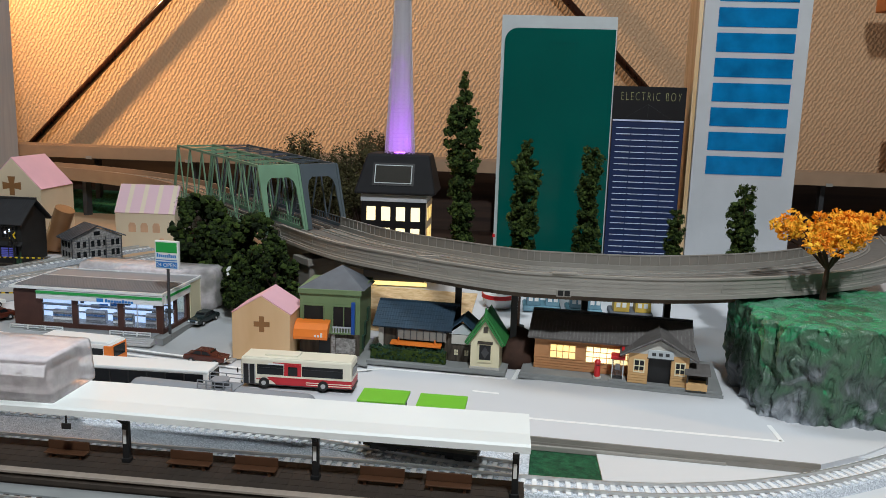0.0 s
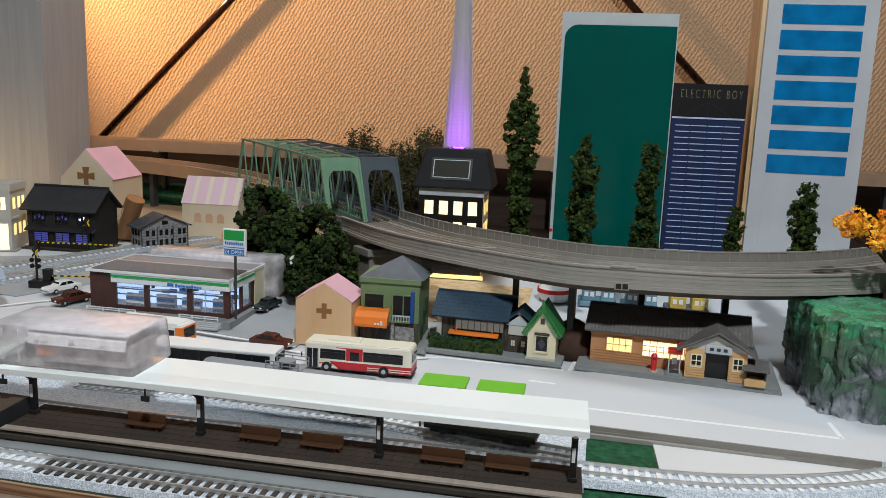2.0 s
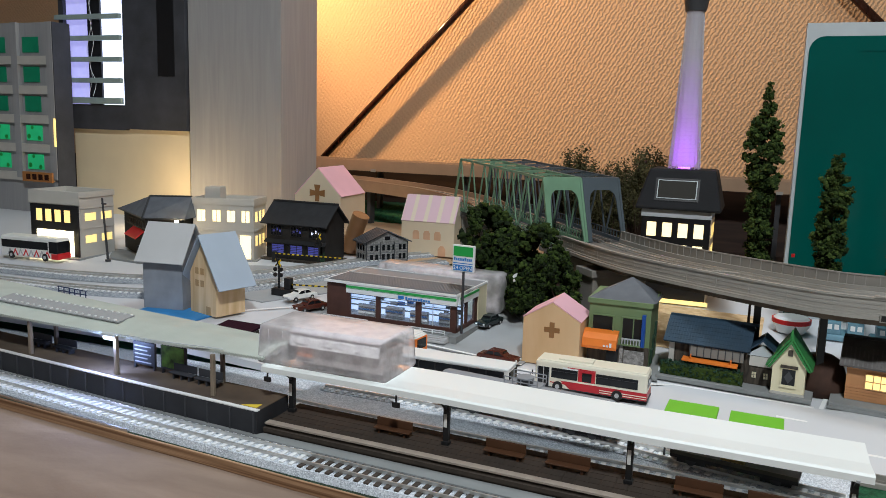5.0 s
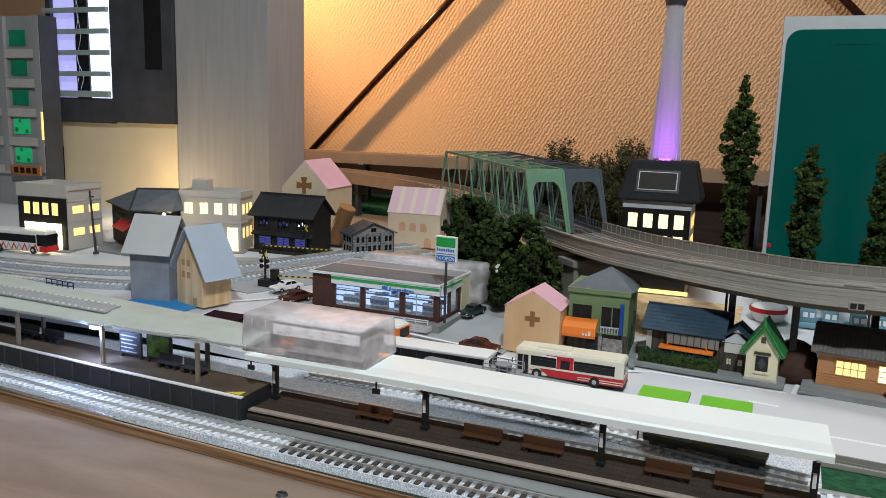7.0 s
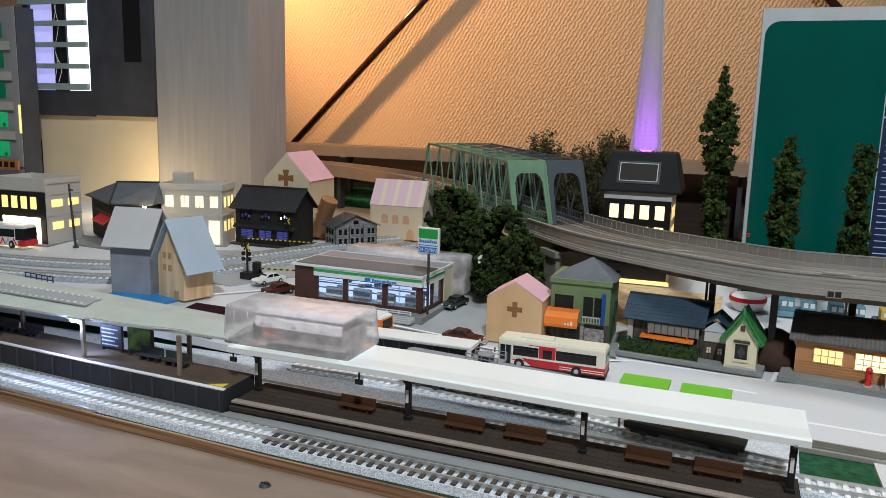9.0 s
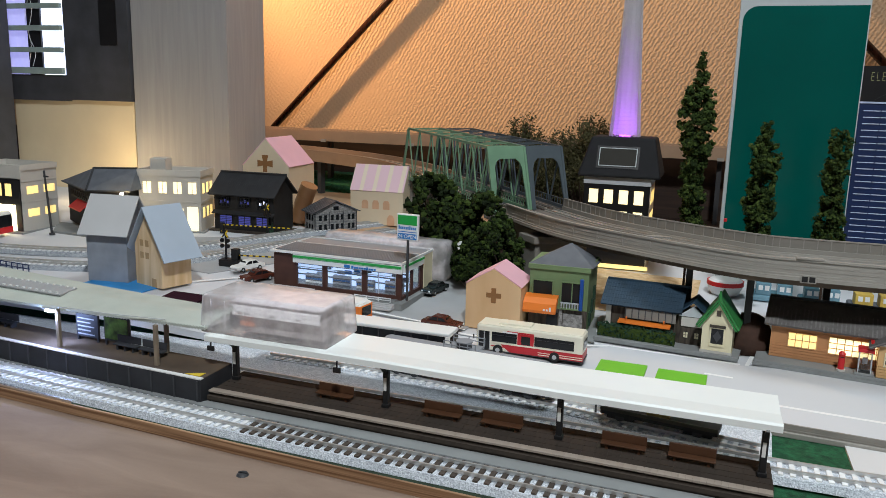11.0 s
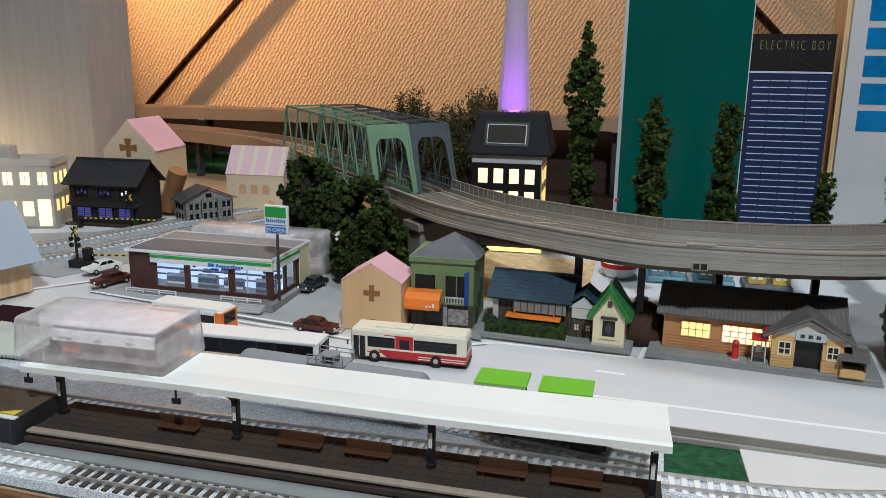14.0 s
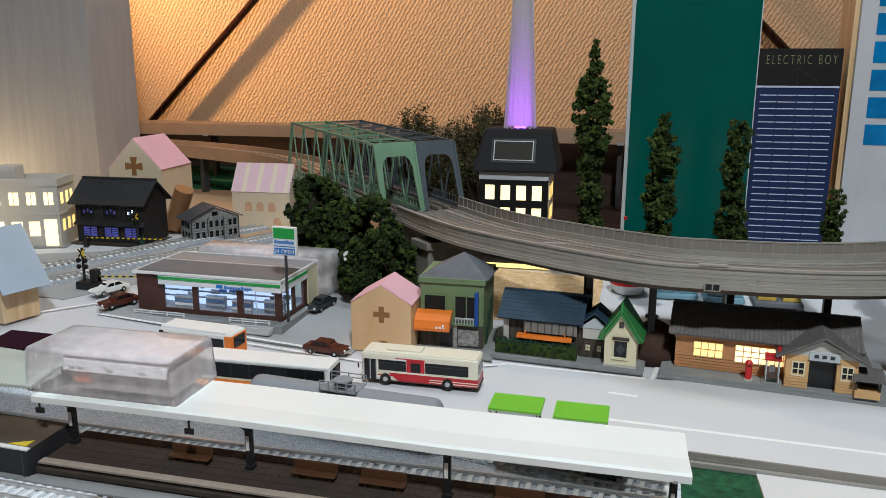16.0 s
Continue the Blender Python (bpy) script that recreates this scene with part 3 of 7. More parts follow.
line([(-66, 543), (-46, 552), (39, 546)])
line([(43, 545), (47, 566)])
line([(17, 519), (34, 517)])
line([(17, 482), (192, 468), (192, 491)])
line([(-400, 545), (-352, 600), (-345, 620)])
line([(-352, 566), (-150, 547)])
line([(-230, 548), (-140, 536), (-118, 545)])
for x in (-212, -190, -170):
    line([(x, 577 + (x + 212) * 0.1), (x + 3, 607 + (x + 212) * 0.1)], 1.0)
structure(part("kerb", slab_x([(-2.2, -6), (-0.1, -6), (-0.1, 0.5), (-1.4, 0.5), (-1.6, -2.0), (-2.2, -2.0)], 0, 153), M_viaduct, at=(50, 454, 0), turn=-4.86), "grey stepped plastic kerb along the road", "kerb")
structure(part("kerb_rail", slab_x([(-4.6, -6), (-2.6, -6), (-2.6, -3.0), (-4.6, -3.0)], 0, 106, bevel=0.4), M_viaduct_pale, at=(50, 454, 0), turn=-3.9), "grey plastic channel lying by the kerb", "channel")

# room
structure(part("dark_backboard", box(-1200, 1140, -7, 690, 1150, 92), M_ply_dark), "dark brown board standing behind the viaducts", "board")
structure(part("wall_back", box(-1700, 1240, -200, 1300, 1270, 2300), M_wall), "cream embossed wallpaper lit by a warm lamp", "wall")
# unseen walls and ceiling close the room, dark to hold fill light down
structure(part("wall_side", box(-1730, -900, -200, -1701, 1270, 2300), M_plain), "plain unseen side wall, kept dark to curb bounced light", "wall")
structure(part("wall_right", box(1301, -900, -200, 1330, 1270, 2300), M_plain), "plain unseen side wall, kept dark to curb bounced light", "wall")
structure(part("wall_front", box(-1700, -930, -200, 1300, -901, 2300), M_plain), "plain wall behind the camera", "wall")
structure(part("ceiling", box(-1730, -930, 2301, 1330, 1270, 2330), M_plain), "plain unseen ceiling, kept dark to curb bounced light", "ceiling")
for a, b in (((-731, 1220, 80), (-246, 1220, 556)), ((-118, 1220, 556), (231, 1220, 206))):
    th = thing("slanting_rod", a, "dark brown glossy wooden rod leaning before the wall", "rod")
    part("shaft", rod((0, 0, 0), Vector(b) - Vector(a), 5.6, sides=20), M_stick, th, smooth=True)
    part("tip", rod((0, 0, 0), (Vector(b) - Vector(a)) * 0.02, 6.2, sides=20), M_stick, th)
th = thing("metal_strip", (0, 0, -3.6), "thin shiny metal strip lying along the ballast edge", "metal strip")
part("strip", ribbon([Vector((-700, 377.6, 0)), Vector((-500, 358.6, 0)), Vector((-379, 347.0, 0)), Vector((-313, 341.2, 0))], [(-0.8, -0.8), (0.8, -0.8), (0.8, 1.2), (-0.8, 1.2)]), M_chrome, th)


# ---- railway ----
def sample(line, step):
    """Points and headings at even steps along a line."""
    out, left = [], 0.0
    for a, b in zip(line, line[1:]):
        d = (b - a).length
        while left <= d and d > 0:
            out.append((a + (b - a) * (left / d), math.degrees(math.atan2(b.y - a.y, b.x - a.x))))
            left += step
        left -= d
    return out


TIE = {}


def tie_mesh(name, material):
    if name not in TIE:
        bm = box(-1.2, -8.5, -0.6, 1.2, 8.5, 0.55)
        bmesh.ops.scale(bm, vec=(MM, MM, MM), verts=bm.verts)
        me = bpy.data.meshes.new(name)
        bm.to_mesh(me)
        bm.free()
        me.materials.append(material)
        TIE[name] = me
    return TIE[name]


def track(points, z, label, tie="pale", bed=True, ground=False, half=4.5):
    line = curve(points, 10)
    for p in line:
        p.z = z + (gz(p.x, p.y) if ground else 0)
    th = thing("railway_track", (0, 0, 0), label, "railway track")
    if bed:
        part("ballast_bed", ribbon(line, [(-11, -4.2), (-9.4, -0.4), (9.4, -0.4), (11, -4.2)]), M_townbed if ground else M_ballast, th, "grey granular ballast")
    for s in (-half, half):
        part("rail", ribbon(line, [(s - 0.45, 0.3), (s - 0.45, 2.0), (s + 0.45, 2.0), (s + 0.45, 0.3)]), M_rail, th, "shiny metal rail")
    mats = {"pale": M_tie_white, "dark": M_tie_dark}
    for p, a in sample(line, 5.4):
        kind = tie(p.x) if callable(tie) else tie
        ob = new("sleeper", tie_mesh("sleeper_" + kind, mats[kind]))
        ob.parent = th
        ob.matrix_basis = pose(p.x * MM, p.y * MM, (p.z - 0.1) * MM, 0, 0, a)
    return th


track([(-900, 415), (-650, 386), (-430, 365), (-310, 353.5), (-205, 345.5), (-68, 338.6), (60, 334), (330, 320.5)], -0.4, "front railway track on pale ballast", lambda x: "pale" if x < -206 else "dark")
track([(-900, 466), (-600, 436), (-430, 421), (-250, 408.5), (-150, 404.5), (-50, 403.2), (0, 401.2), (48, 398), (115, 399), (178, 415.5), (240, 448.5), (305, 498), (352, 560), (375, 640)], -0.4, "curving railway track with pale sleepers behind the platform", half=5.2)
track([(-250, 449), (-180, 448), (-118, 441), (-55, 433), (0, 421), (45, 413)], -0.4, "siding with pale sleepers beside the platform")
track([(-900, 570), (-675, 580), (-578, 591), (-520, 610), (-458, 658), (-425, 705), (-388, 765), (-345, 850)], 3.4, "curved track in front of the town houses", ground=True)
track([(-900, 528), (-627, 539), (-564, 545), (-500, 560), (-450, 598), (-418, 638), (-390, 692), (-352, 752), (-318, 815)], 3.4, "curved track past the level crossing", ground=True)

# grey bed shoulder between the front track and the platforms
structure(part("track_shoulder", prism([(-700, 392.5), (-430, 374.2), (-310, 362.8), (-240, 357.2), (-205, 354.9), (-68, 348), (47, 343.6), (47, 354.2), (-241, 364.6), (-243, 361.5), (-347, 368.5), (-449, 378), (-700, 400.5)], -5.8, 0.2), M_paleplate), "smooth grey shoulder of the front track bed", "track bed")

# brick platform
plat = thing("brick_platform", (0, 0, 0), "low dark brown brick station platform with tan edge", "platform")
P0, P1, P2, P3 = (-241, 365.6), (47, 355), (47.5, 388), (-241, 399.6)
part("platform_body", prism([P0, P1, P2, P3], -6, 5.2), M_brick, plat)
part("platform_face", slab_x([(0, -6), (-0.8, -6), (-0.8, 1.5), (-1.6, 1.5), (-1.6, 3.6), (0, 3.6)], 0, 288, None), M_brick, plat, "", (-241, 364.8, 0), -2.09)
part("ramp_foot", box(0, 0, -6, 8, 3, -4.0), M_tealedge, plat, "grey kerb foot", (46, 353.5, 0), -2)
brick_me = None
for i in range(96):
    for row in range(1):
        if brick_me is None:
            bm = box(0, 0, 0, 2.93, 4.4, 1.0)
            bmesh.ops.scale(bm, vec=(MM, MM, MM), verts=bm.verts)
            brick_me = bpy.data.meshes.new("edge_stone")
            bm.to_mesh(brick_me)
            bm.free()
            brick_me.materials.append(mat("tan_edge_stone", (0.33, 0.275, 0.23), 0.8, vary=0.1, rand=0.06))
        ob = new("edge_stone", brick_me)
        ob.parent = plat
        x = -241 + i * 3.0
        ob.matrix_basis = pose(x * MM, (364.8 - (x + 241) * 0.0365) * MM, 5.0 * MM, 0, 0, -2.09)
paver = None
for i in range(48):
    for j in range(5):
        if paver is None:
            bm = box(0, 0, 0, 5.88, 5.38, 0.5)
            bmesh.ops.scale(bm, vec=(MM, MM, MM), verts=bm.verts)
            paver = bpy.data.meshes.new("paving_brick")
            bm.to_mesh(paver)
            bm.free()
            paver.materials.append(mat("brown_paving_brick", (0.040, 0.029, 0.022), 0.85, vary=0.15, rand=0.10))
        ob = new("paving_brick", paver)
        ob.parent = plat
        x = -240.5 + i * 6.0
        ob.matrix_basis = pose(x * MM, (369.8 + j * 5.7 - (x + 241) * 0.0365) * MM, 5.1 * MM, 0, 0, -2.09)

# canopy
can = thing("platform_canopy", (0, 0, 5.2), "long white platform canopy on black posts", "canopy")
roof = bmesh.new()
prof = [(0, 24.2), (0, 27.2), (1.5, 28.0), (16, 26.6), (34, 27.6), (37.5, 27.8), (37.5, 25.6), (16, 24.4), (2, 25.4)]
xs = [-252, -200, -150, -100, -50, 0, 49]
rings = [[roof.verts.new((x, 377.5 - (x + 252) * 0.042 + y, z + 0.4 * math.sin(x * 0.03))) for y, z in prof] for x in xs]
for a, b in zip(rings, rings[1:]):
    for j in range(len(prof)):
        roof.faces.new((a[j], a[(j + 1) % len(prof)], b[(j + 1) % len(prof)], b[j]))
roof.faces.new(rings[0]), roof.faces.new(rings[-1][::-1])
bmesh.ops.recalc_face_normals(roof, faces=roof.faces[:])
part("roof", roof, M_canopy, can, "plain white plastic roof")
for x, y in ((-237, 386), (-142, 381), (-49, 376.5), (43, 372)):
    bm = box(x - 1.5, y - 1.5, 0.4, x + 1.5, y + 1.5, 25, bevel=0.25)
    box(x - 2.1, y - 2.1, 0.4, x + 2.1, y + 2.1, 2.6, bm, 0.4)
    beam((x, y, 19), (x, y - 7, 25), 1.6, 1.6, bm)
    beam((x, y, 19), (x, y + 12, 25), 1.6, 1.6, bm)
    post = part("post", bm, M_black, can, "black square canopy post")
    part("collar", box(x - 1.0, y - 1.75, 10, x + 0.6, y - 1.45, 17), M_whiteedge, post, "pale plate on the post")
for x, y in ((-258 + 10, 378), (-167, 373)):
    hung = part("hanging_sign", box(x - 2.2, y - 0.6, 18.5, x + 2.2, y + 0.6, 21.3, bevel=0.3), M_black, can, "small black sign hung below the roof")
    part("hanger", rod((x, y, 21), (x, y, 25), 0.5), M_black, hung)
for x in (-172, -110, -78, -18, 13):
    y = 383 - (x + 241) * 0.0365
    th = thing("platform_bench", (x, y, 5.6), "small brown wooden bench on the brick platform", "bench", -2, "benches on the brick platform")
    part("seat", box(-10.5, -2.6, 2.4, 10.5, 2.2, 3.2, bevel=0.3), M_bench, th)
    part("backrest", box(-10.5, 1.8, 3.2, 10.5, 2.6, 7.6, bevel=0.3), M_bench, th)
    for s in (-7.5, 7.5):
        part("leg", box(s - 0.6, -1.6, 0, s + 0.6, 2.0, 2.4), M_bench, th)

# clear plastic case on the canopy
case = thing("plastic_case", (-256, 378.2, 33.4), "scuffed clear plastic case holding a pinkish paper pack", "plastic case", -1.2)


def tapered(w, d, h, inset, lean, bevel):
    """A blister box whose walls lean inwards."""
    bm = box(inset, inset, inset, w - inset, d - inset, h - inset)
    for v in bm.verts:
        k = lean * v.co.z / h
        v.co.x += k if v.co.x < w / 2 else -k
        v.co.y += k if v.co.y < d / 2 else -k
    bmesh.ops.bevel(bm, geom=bm.edges[:], offset=bevel, segments=4, affect="EDGES", profile=0.6)
    return bm


part("shell", tapered(81.5, 38.5, 22.8, 0, 1.3, 3.0), M_clear, case, "rounded clear plastic shell", smooth=True).visible_shadow = False
for x in (7.5, 16.5):
    part("moulded_rib", box(x, 0.9, 2, x + 0.8, 1.6, 20, bevel=0.3), M_clear, case).visible_shadow = False
part("paper_pack", box(21, 7.5, 1.6, 75, 34, 13.0, bevel=1.0), M_greypack, case, "dull grey-brown pack")
part("paper_card", box(19.5, 3.6, 19.2, 75.5, 35.6, 19.9, bevel=0.3), M_pinkpaper, case, "pale pink card on top")
part("paper_flap", slab_x([(3.2, 12.2), (3.8, 12.0), (5.0, 16.5), (7.2, 19.2), (5.6, 19.2), (4.2, 16.8)], 20.5, 75), M_paper, case, "folded white paper edge")
part("label", box(23.5, 5.6, 5.6, 33, 7.2, 12.0, bevel=0.4), mat("brown_orange_label", (0.55, 0.14, 0.03), 0.5), case, "small orange label")
# dark gap left of the pack, its shade put in as a block
part("dark_gap_block", box(17.2, 5.6, 3.0, 20.6, 12.0, 12.4, bevel=0.4), M_dark, case, "dark block put in for the dark gap beside the pack")
for x in (24, 28.5, 44, 61):
    part("print_mark", box(x, 3.0, 13.4, x + 3.2, 3.4, 14.4), M_hub, case, "small grey print mark")
for x, y in ((31, 12), (34, 30), (58, 29), (69, 9)):
    part("print_mark", rod((x, y, 19.8), (x, y, 20.1), 1.5, sides=14), M_hub, case, "small grey print mark")

# grey platform on the left
FRONT = [(-900, 422), (-700, 400), (-449, 377.5), (-347, 368), (-243, 360.5)]
BACK = [(-243, 391), (-347, 398.5), (-449, 408), (-700, 433), (-900, 455)]
gp = thing("grey_platform", (0, 0, 0), "dark grey station platform with a white edge line", "platform")
part("platform_body", prism(FRONT + BACK, -5, 12.6, bevel=0.3), M_platform, gp)
part("platform_surface", prism([(x, y + 3.2) for x, y in FRONT] + [(x, y - 1.0) for x, y in BACK], 12.7, 13.1), M_platform_top, gp, "brown platform surface")
part("edge_line", prism([(x, y + 0.2) for x, y in FRONT] + [(x, y + 3.0) for x, y in FRONT[::-1]], 12.7, 13.3), M_whiteedge, gp, "white platform edge")
part("warning_patch", prism([(-256, 365), (-246, 364.2), (-246, 370)], 13.15, 13.5), mat("yellow_warning_paint", (0.7, 0.5, 0.04), 0.6), gp, "yellow warning patch")
for i in range(40):
    x = -245 - i * 16
    y = np.interp(x, [p[0] for p in FRONT], [p[1] for p in FRONT])
    part("wall_rib", box(-0.5, -0.5, -5, 0.5, 0.6, 12), M_dark, gp, "", (x, float(y) - 0.2, 0), -4)

pr = thing("corrugated_canopy", (0, 0, 13.1), "long pale corrugated platform roof on tan posts", "canopy")
RF = [(-900, 424), (-700, 402), (-450, 380), (-353, 376), (-250, 377)]
RB = [(-900, 500), (-700, 474), (-538, 453), (-400, 431), (-283, 416), (-250, 411)]
bm = bmesh.new()
cols = []
n = 640
for i in range(n):
    x = -900 + 650 * i / (n - 1)
    yf, yb = float(np.interp(x, [p[0] for p in RF], [p[1] for p in RF])), float(np.interp(x, [p[0] for p in RB], [p[1] for p in RB]))
    zz = 0.4 * (1 if (i // 1) % 2 else -1)
    cols.append([bm.verts.new((x, yf, 24.2 + zz - 1.5)), bm.verts.new((x, yf, 24.2 + zz)), bm.verts.new((x, (yf + yb) / 2, 26.6 + zz * 0.5)), bm.verts.new((x, yb, 24.8 + zz)), bm.verts.new((x, yb, 23.2 + zz)), bm.verts.new((x, (yf + yb) / 2, 25.0))])
for a, b in zip(cols, cols[1:]):
    for j in range(6):
        bm.faces.new((a[j], a[(j + 1) % 6], b[(j + 1) % 6], b[j]))
bm.faces.new(cols[0]), bm.faces.new(cols[-1][::-1])
bmesh.ops.recalc_face_normals(bm, faces=bm.faces[:])
part("roof", bm, M_roof_pale, pr, "pale grey-green corrugated roof")
sky = part("skylight", prism([(-482, 399), (-366, 391), (-370, 409), (-488, 418)], 26.3, 27.2), M_lot, pr, "grey skylight strip")
for k in range(20):
    for y in (400.5, 414.5):
        part("rivet", box(-482 + k * 5.8, y - k * 0.42, 27.0, -480.4 + k * 5.8, y + 1.4 - k * 0.42, 27.9), M_signwhite, sky)
for x, y in ((-279, 370.5), (-353, 375), (-431, 382), (-520, 391), (-288, 391), (-355, 394), (-431, 402), (-520, 411)):
    part("post", box(x - 1.1, y - 1.1, 0, x + 1.1, y + 1.1, 24, bevel=0.2), M_tan, pr, "tan roof post")
part("roof_beam", prism([(-560, 408), (-256, 386), (-256, 388), (-560, 410)], 22.2, 24.6), M_tan, pr)
lamp = thing("platform_lamp", (-357, 374, 35.2), "small glowing white lamp under the corrugated roof", "lamp")
part("housing", box(-5, -2, 1.6, 5, 2, 3.2, bevel=0.4), M_tealedge, lamp)
part("bulb", box(-3.6, -1.5, -0.6, 3.6, 1.5, 1.5, bevel=0.6), M_led, lamp, "bright bluish white bulb")
bulb_light = bpy.data.lights.new("platform_bulb", "POINT")
bulb_light.energy, bulb_light.color, bulb_light.shadow_soft_size = 0.08, (0.38, 0.52, 1.0), 0.002
new("platform_bulb", bulb_light).location = (-0.357, 0.3735, 0.0325)
part("cable", ribbon(curve([(4, 0, 2), (14, -2, 4), (40, -1, 3.5), (80, 3, 3.2)], 8), [(-0.3, 0), (0.3, 0), (0.3, 0.5), (-0.3, 0.5)]), M_tealedge, lamp, "thin grey cable")
for x, y, a in ((-292, 383, -4), (-312, 385, -4), (-415, 394, -4), (-440, 397, -4)):
    th = thing("platform_bench", (x, y, 13.1), "dark grey platform bench", "bench", a, "benches on the grey platform")
    part("seat", box(-9, -2.5, 3, 9, 2, 3.9, bevel=0.3), M_dark, th)
    part("backrest", box(-9, 1.6, 3.9, 9, 2.4, 8.5, bevel=0.3), M_dark, th)
    for s in (-6, 0, 6):
        part("leg", box(s - 0.5, -2, 0, s + 0.5, 2, 3), M_dark, th)
board = thing("notice_board", (-322, 389, 13.1), "notice board with green and yellow advertisement", "notice board", -4)
part("frame", box(-10, -0.8, 3, 10, 0.8, 19, bevel=0.3), M_dark, board)
part("poster", box(-8.8, -1.2, 4.4, 8.8, -0.85, 17.8), mat("green_yellow_poster", (0.10, 0.22, 0.03), 0.5, vary=0.9, scale=160), board, "green and yellow poster")
for s in (-9, 9):
    part("leg", box(s - 0.6, -0.6, 0, s + 0.6, 0.6, 3), M_dark, board)
board2 = thing("timetable_board", (-346, 391, 13.1), "dark timetable board with pale lines", "notice board", -4)
part("frame", box(-9, -0.8, 2.5, 9, 0.8, 17, bevel=0.3), M_dark, board2)
for k in range(5):
    part("text_bar", box(-7.5, -1.1, 4 + k * 2.5, 6 - (k % 2) * 3, -0.85, 4.7 + k * 2.5), M_hub, board2, "unreadable pale text bar")
for s in (-8, 8):
    part("leg", box(s - 0.6, -0.6, 0, s + 0.6, 0.6, 2.5), M_dark, board2)
handrail = thing("steel_handrail", (-568, 529, 9.5), "small dark blue metal handrail behind the platform roof", "handrail", -6)
for k in range(6):
    part("baluster", rod((k * 7, 0, 0), (k * 7, 0, 7), 0.5), M_navy, handrail)
for z in (3.5, 7):
    part("bar", rod((-1, 0, z), (36, 0, z), 0.5), M_navy, handrail)

# tank wagon on the siding
tw = thing("tank_wagon", (-118, 441, 1.6), "grey bogie tank wagon parked on the siding", "tank wagon", -6.3)
bm = bmesh.new()
barrel = [(-54.0, 0.3), (-53.8, 4.0), (-53.0, 6.6), (-51.6, 8.0), (-49.6, 8.6)] + [(-46 + 4 * k, 8.6) for k in range(24)] + [(49.6, 8.6), (51.6, 8.0), (53.0, 6.6), (53.8, 4.0), (54.0, 0.3)]
hoops = [[bm.verts.new((x, r * math.cos(k * math.pi / 28), 13.2 + r * math.sin(k * math.pi / 28))) for k in range(56)] for x, r in barrel]
for ra, rb in zip(hoops, hoops[1:]):
    for k in range(56):
        bm.faces.new((ra[k], ra[(k + 1) % 56], rb[(k + 1) % 56], rb[k]))
bmesh.ops.recalc_face_normals(bm, faces=bm.faces[:])
part("tank", bm, M_tank, tw, "smooth grey tank barrel", smooth=True)
bm = box(-10, -7, 21.2, 10, 7, 22.0)
plt = part("walkway", bm, M_tank, tw, "grey hatch walkway with handrails")
part("hatch", rod((0, 0, 22), (0, 0, 25.2), 4.6, sides=20), M_dark, plt, "round dark hatch")
part("hatch_lid", rod((0, 0, 25.2), (0, 0, 26), 5.0, sides=20), M_tank, plt)
for x, y in [(sx * 10, sy * 7) for sx in (-1, 1) for sy in (-1, 1)] + [(0, -7), (0, 7), (-5, -7), (5, -7)]:
    part("stanchion", rod((x, y, 22), (x, y, 26.6), 0.35, sides=6), M_tank, plt)
for y in (-7, 7):
    for z in (24.4, 26.6):
        part("handrail", rod((-10, y, z), (10, y, z), 0.32, sides=6), M_tank, plt)
part("underframe", box(-56, -6.5, 3.2, 56, 6.5, 5.4), M_dark, tw, "black underframe")
for s in (-36, 36):
    bog = part("bogie", box(s - 11, -5.5, 0.4, s + 11, 5.5, 3.2, bevel=0.4), M_black, tw)
    for k in (-6, 6):
        part("wheel", rod((s + k, -5.6, 2.2), (s + k, 5.6, 2.2), 2.6, sides=16), M_dark, bog)
fw = thing("flat_wagon", (-4, 421.5, 1.6), "low freight wagon with yellowish box on the siding", "freight wagon", -9)
part("underframe", box(-30, -7, 3, 30, 7, 5), M_black, fw)
part("crate", box(-6, -6, 5, 5, 6, 10, bevel=0.3), mat("dull_yellow_box", (0.36, 0.26, 0.08), 0.6), fw, "dull yellow crate")
part("side_rail", box(-30, -7.4, 5, 30, -6.8, 7), mat("dull_olive_rail", (0.06, 0.055, 0.038), 0.6), fw)
for s in (-20, 20):
    bog = part("bogie", box(s - 7, -5, 0.4, s + 7, 5, 3), M_black, fw)
    part("wheel", rod((s, -5.2, 2.2), (s, 5.2, 2.2), 2.6, sides=16), M_dark, bog)


# ---- houses of the model town: local x along the front, y away from the viewer ----
def gable_y(w, d, eave, peak, y0=0.0, x0=0.0):
    """Body with its gable to the front."""
    return slab_y([(x0, 0), (x0 + w, 0), (x0 + w, eave), (x0 + w / 2, peak), (x0, eave)], y0, y0 + d)


def gable_x(w, d, eave, peak, x0=0.0, y0=0.0):
    """Body with its ridge along the front."""
    return slab_x([(y0, 0), (y0 + d, 0), (y0 + d, eave), (y0 + d / 2, peak), (y0, eave)], x0, x0 + w)


def roof_pair(parent, a, ridge, b, along, material, thick=1.4, name="roof_slope", label="", axis="y", lift=0.15):
    """Two roof slabs from the eaves a and b up to the ridge; points are (across, up)."""
    for p in (a, b):
        dx, dz = ridge[0] - p[0], ridge[1] - p[1]
        n = Vector((-dz, dx)).normalized()
        if n.y < 0:
            n = -n
        o = [(p[0] + n.x * lift, p[1] + n.y * lift), (ridge[0], ridge[1] + lift * 1.3), (ridge[0], ridge[1] + thick * 1.25), (p[0] + n.x * thick, p[1] + n.y * thick)]
        bm = slab_y(o, *along) if axis == "y" else slab_x(o, *along)
        part(name, bm, material, parent, label)


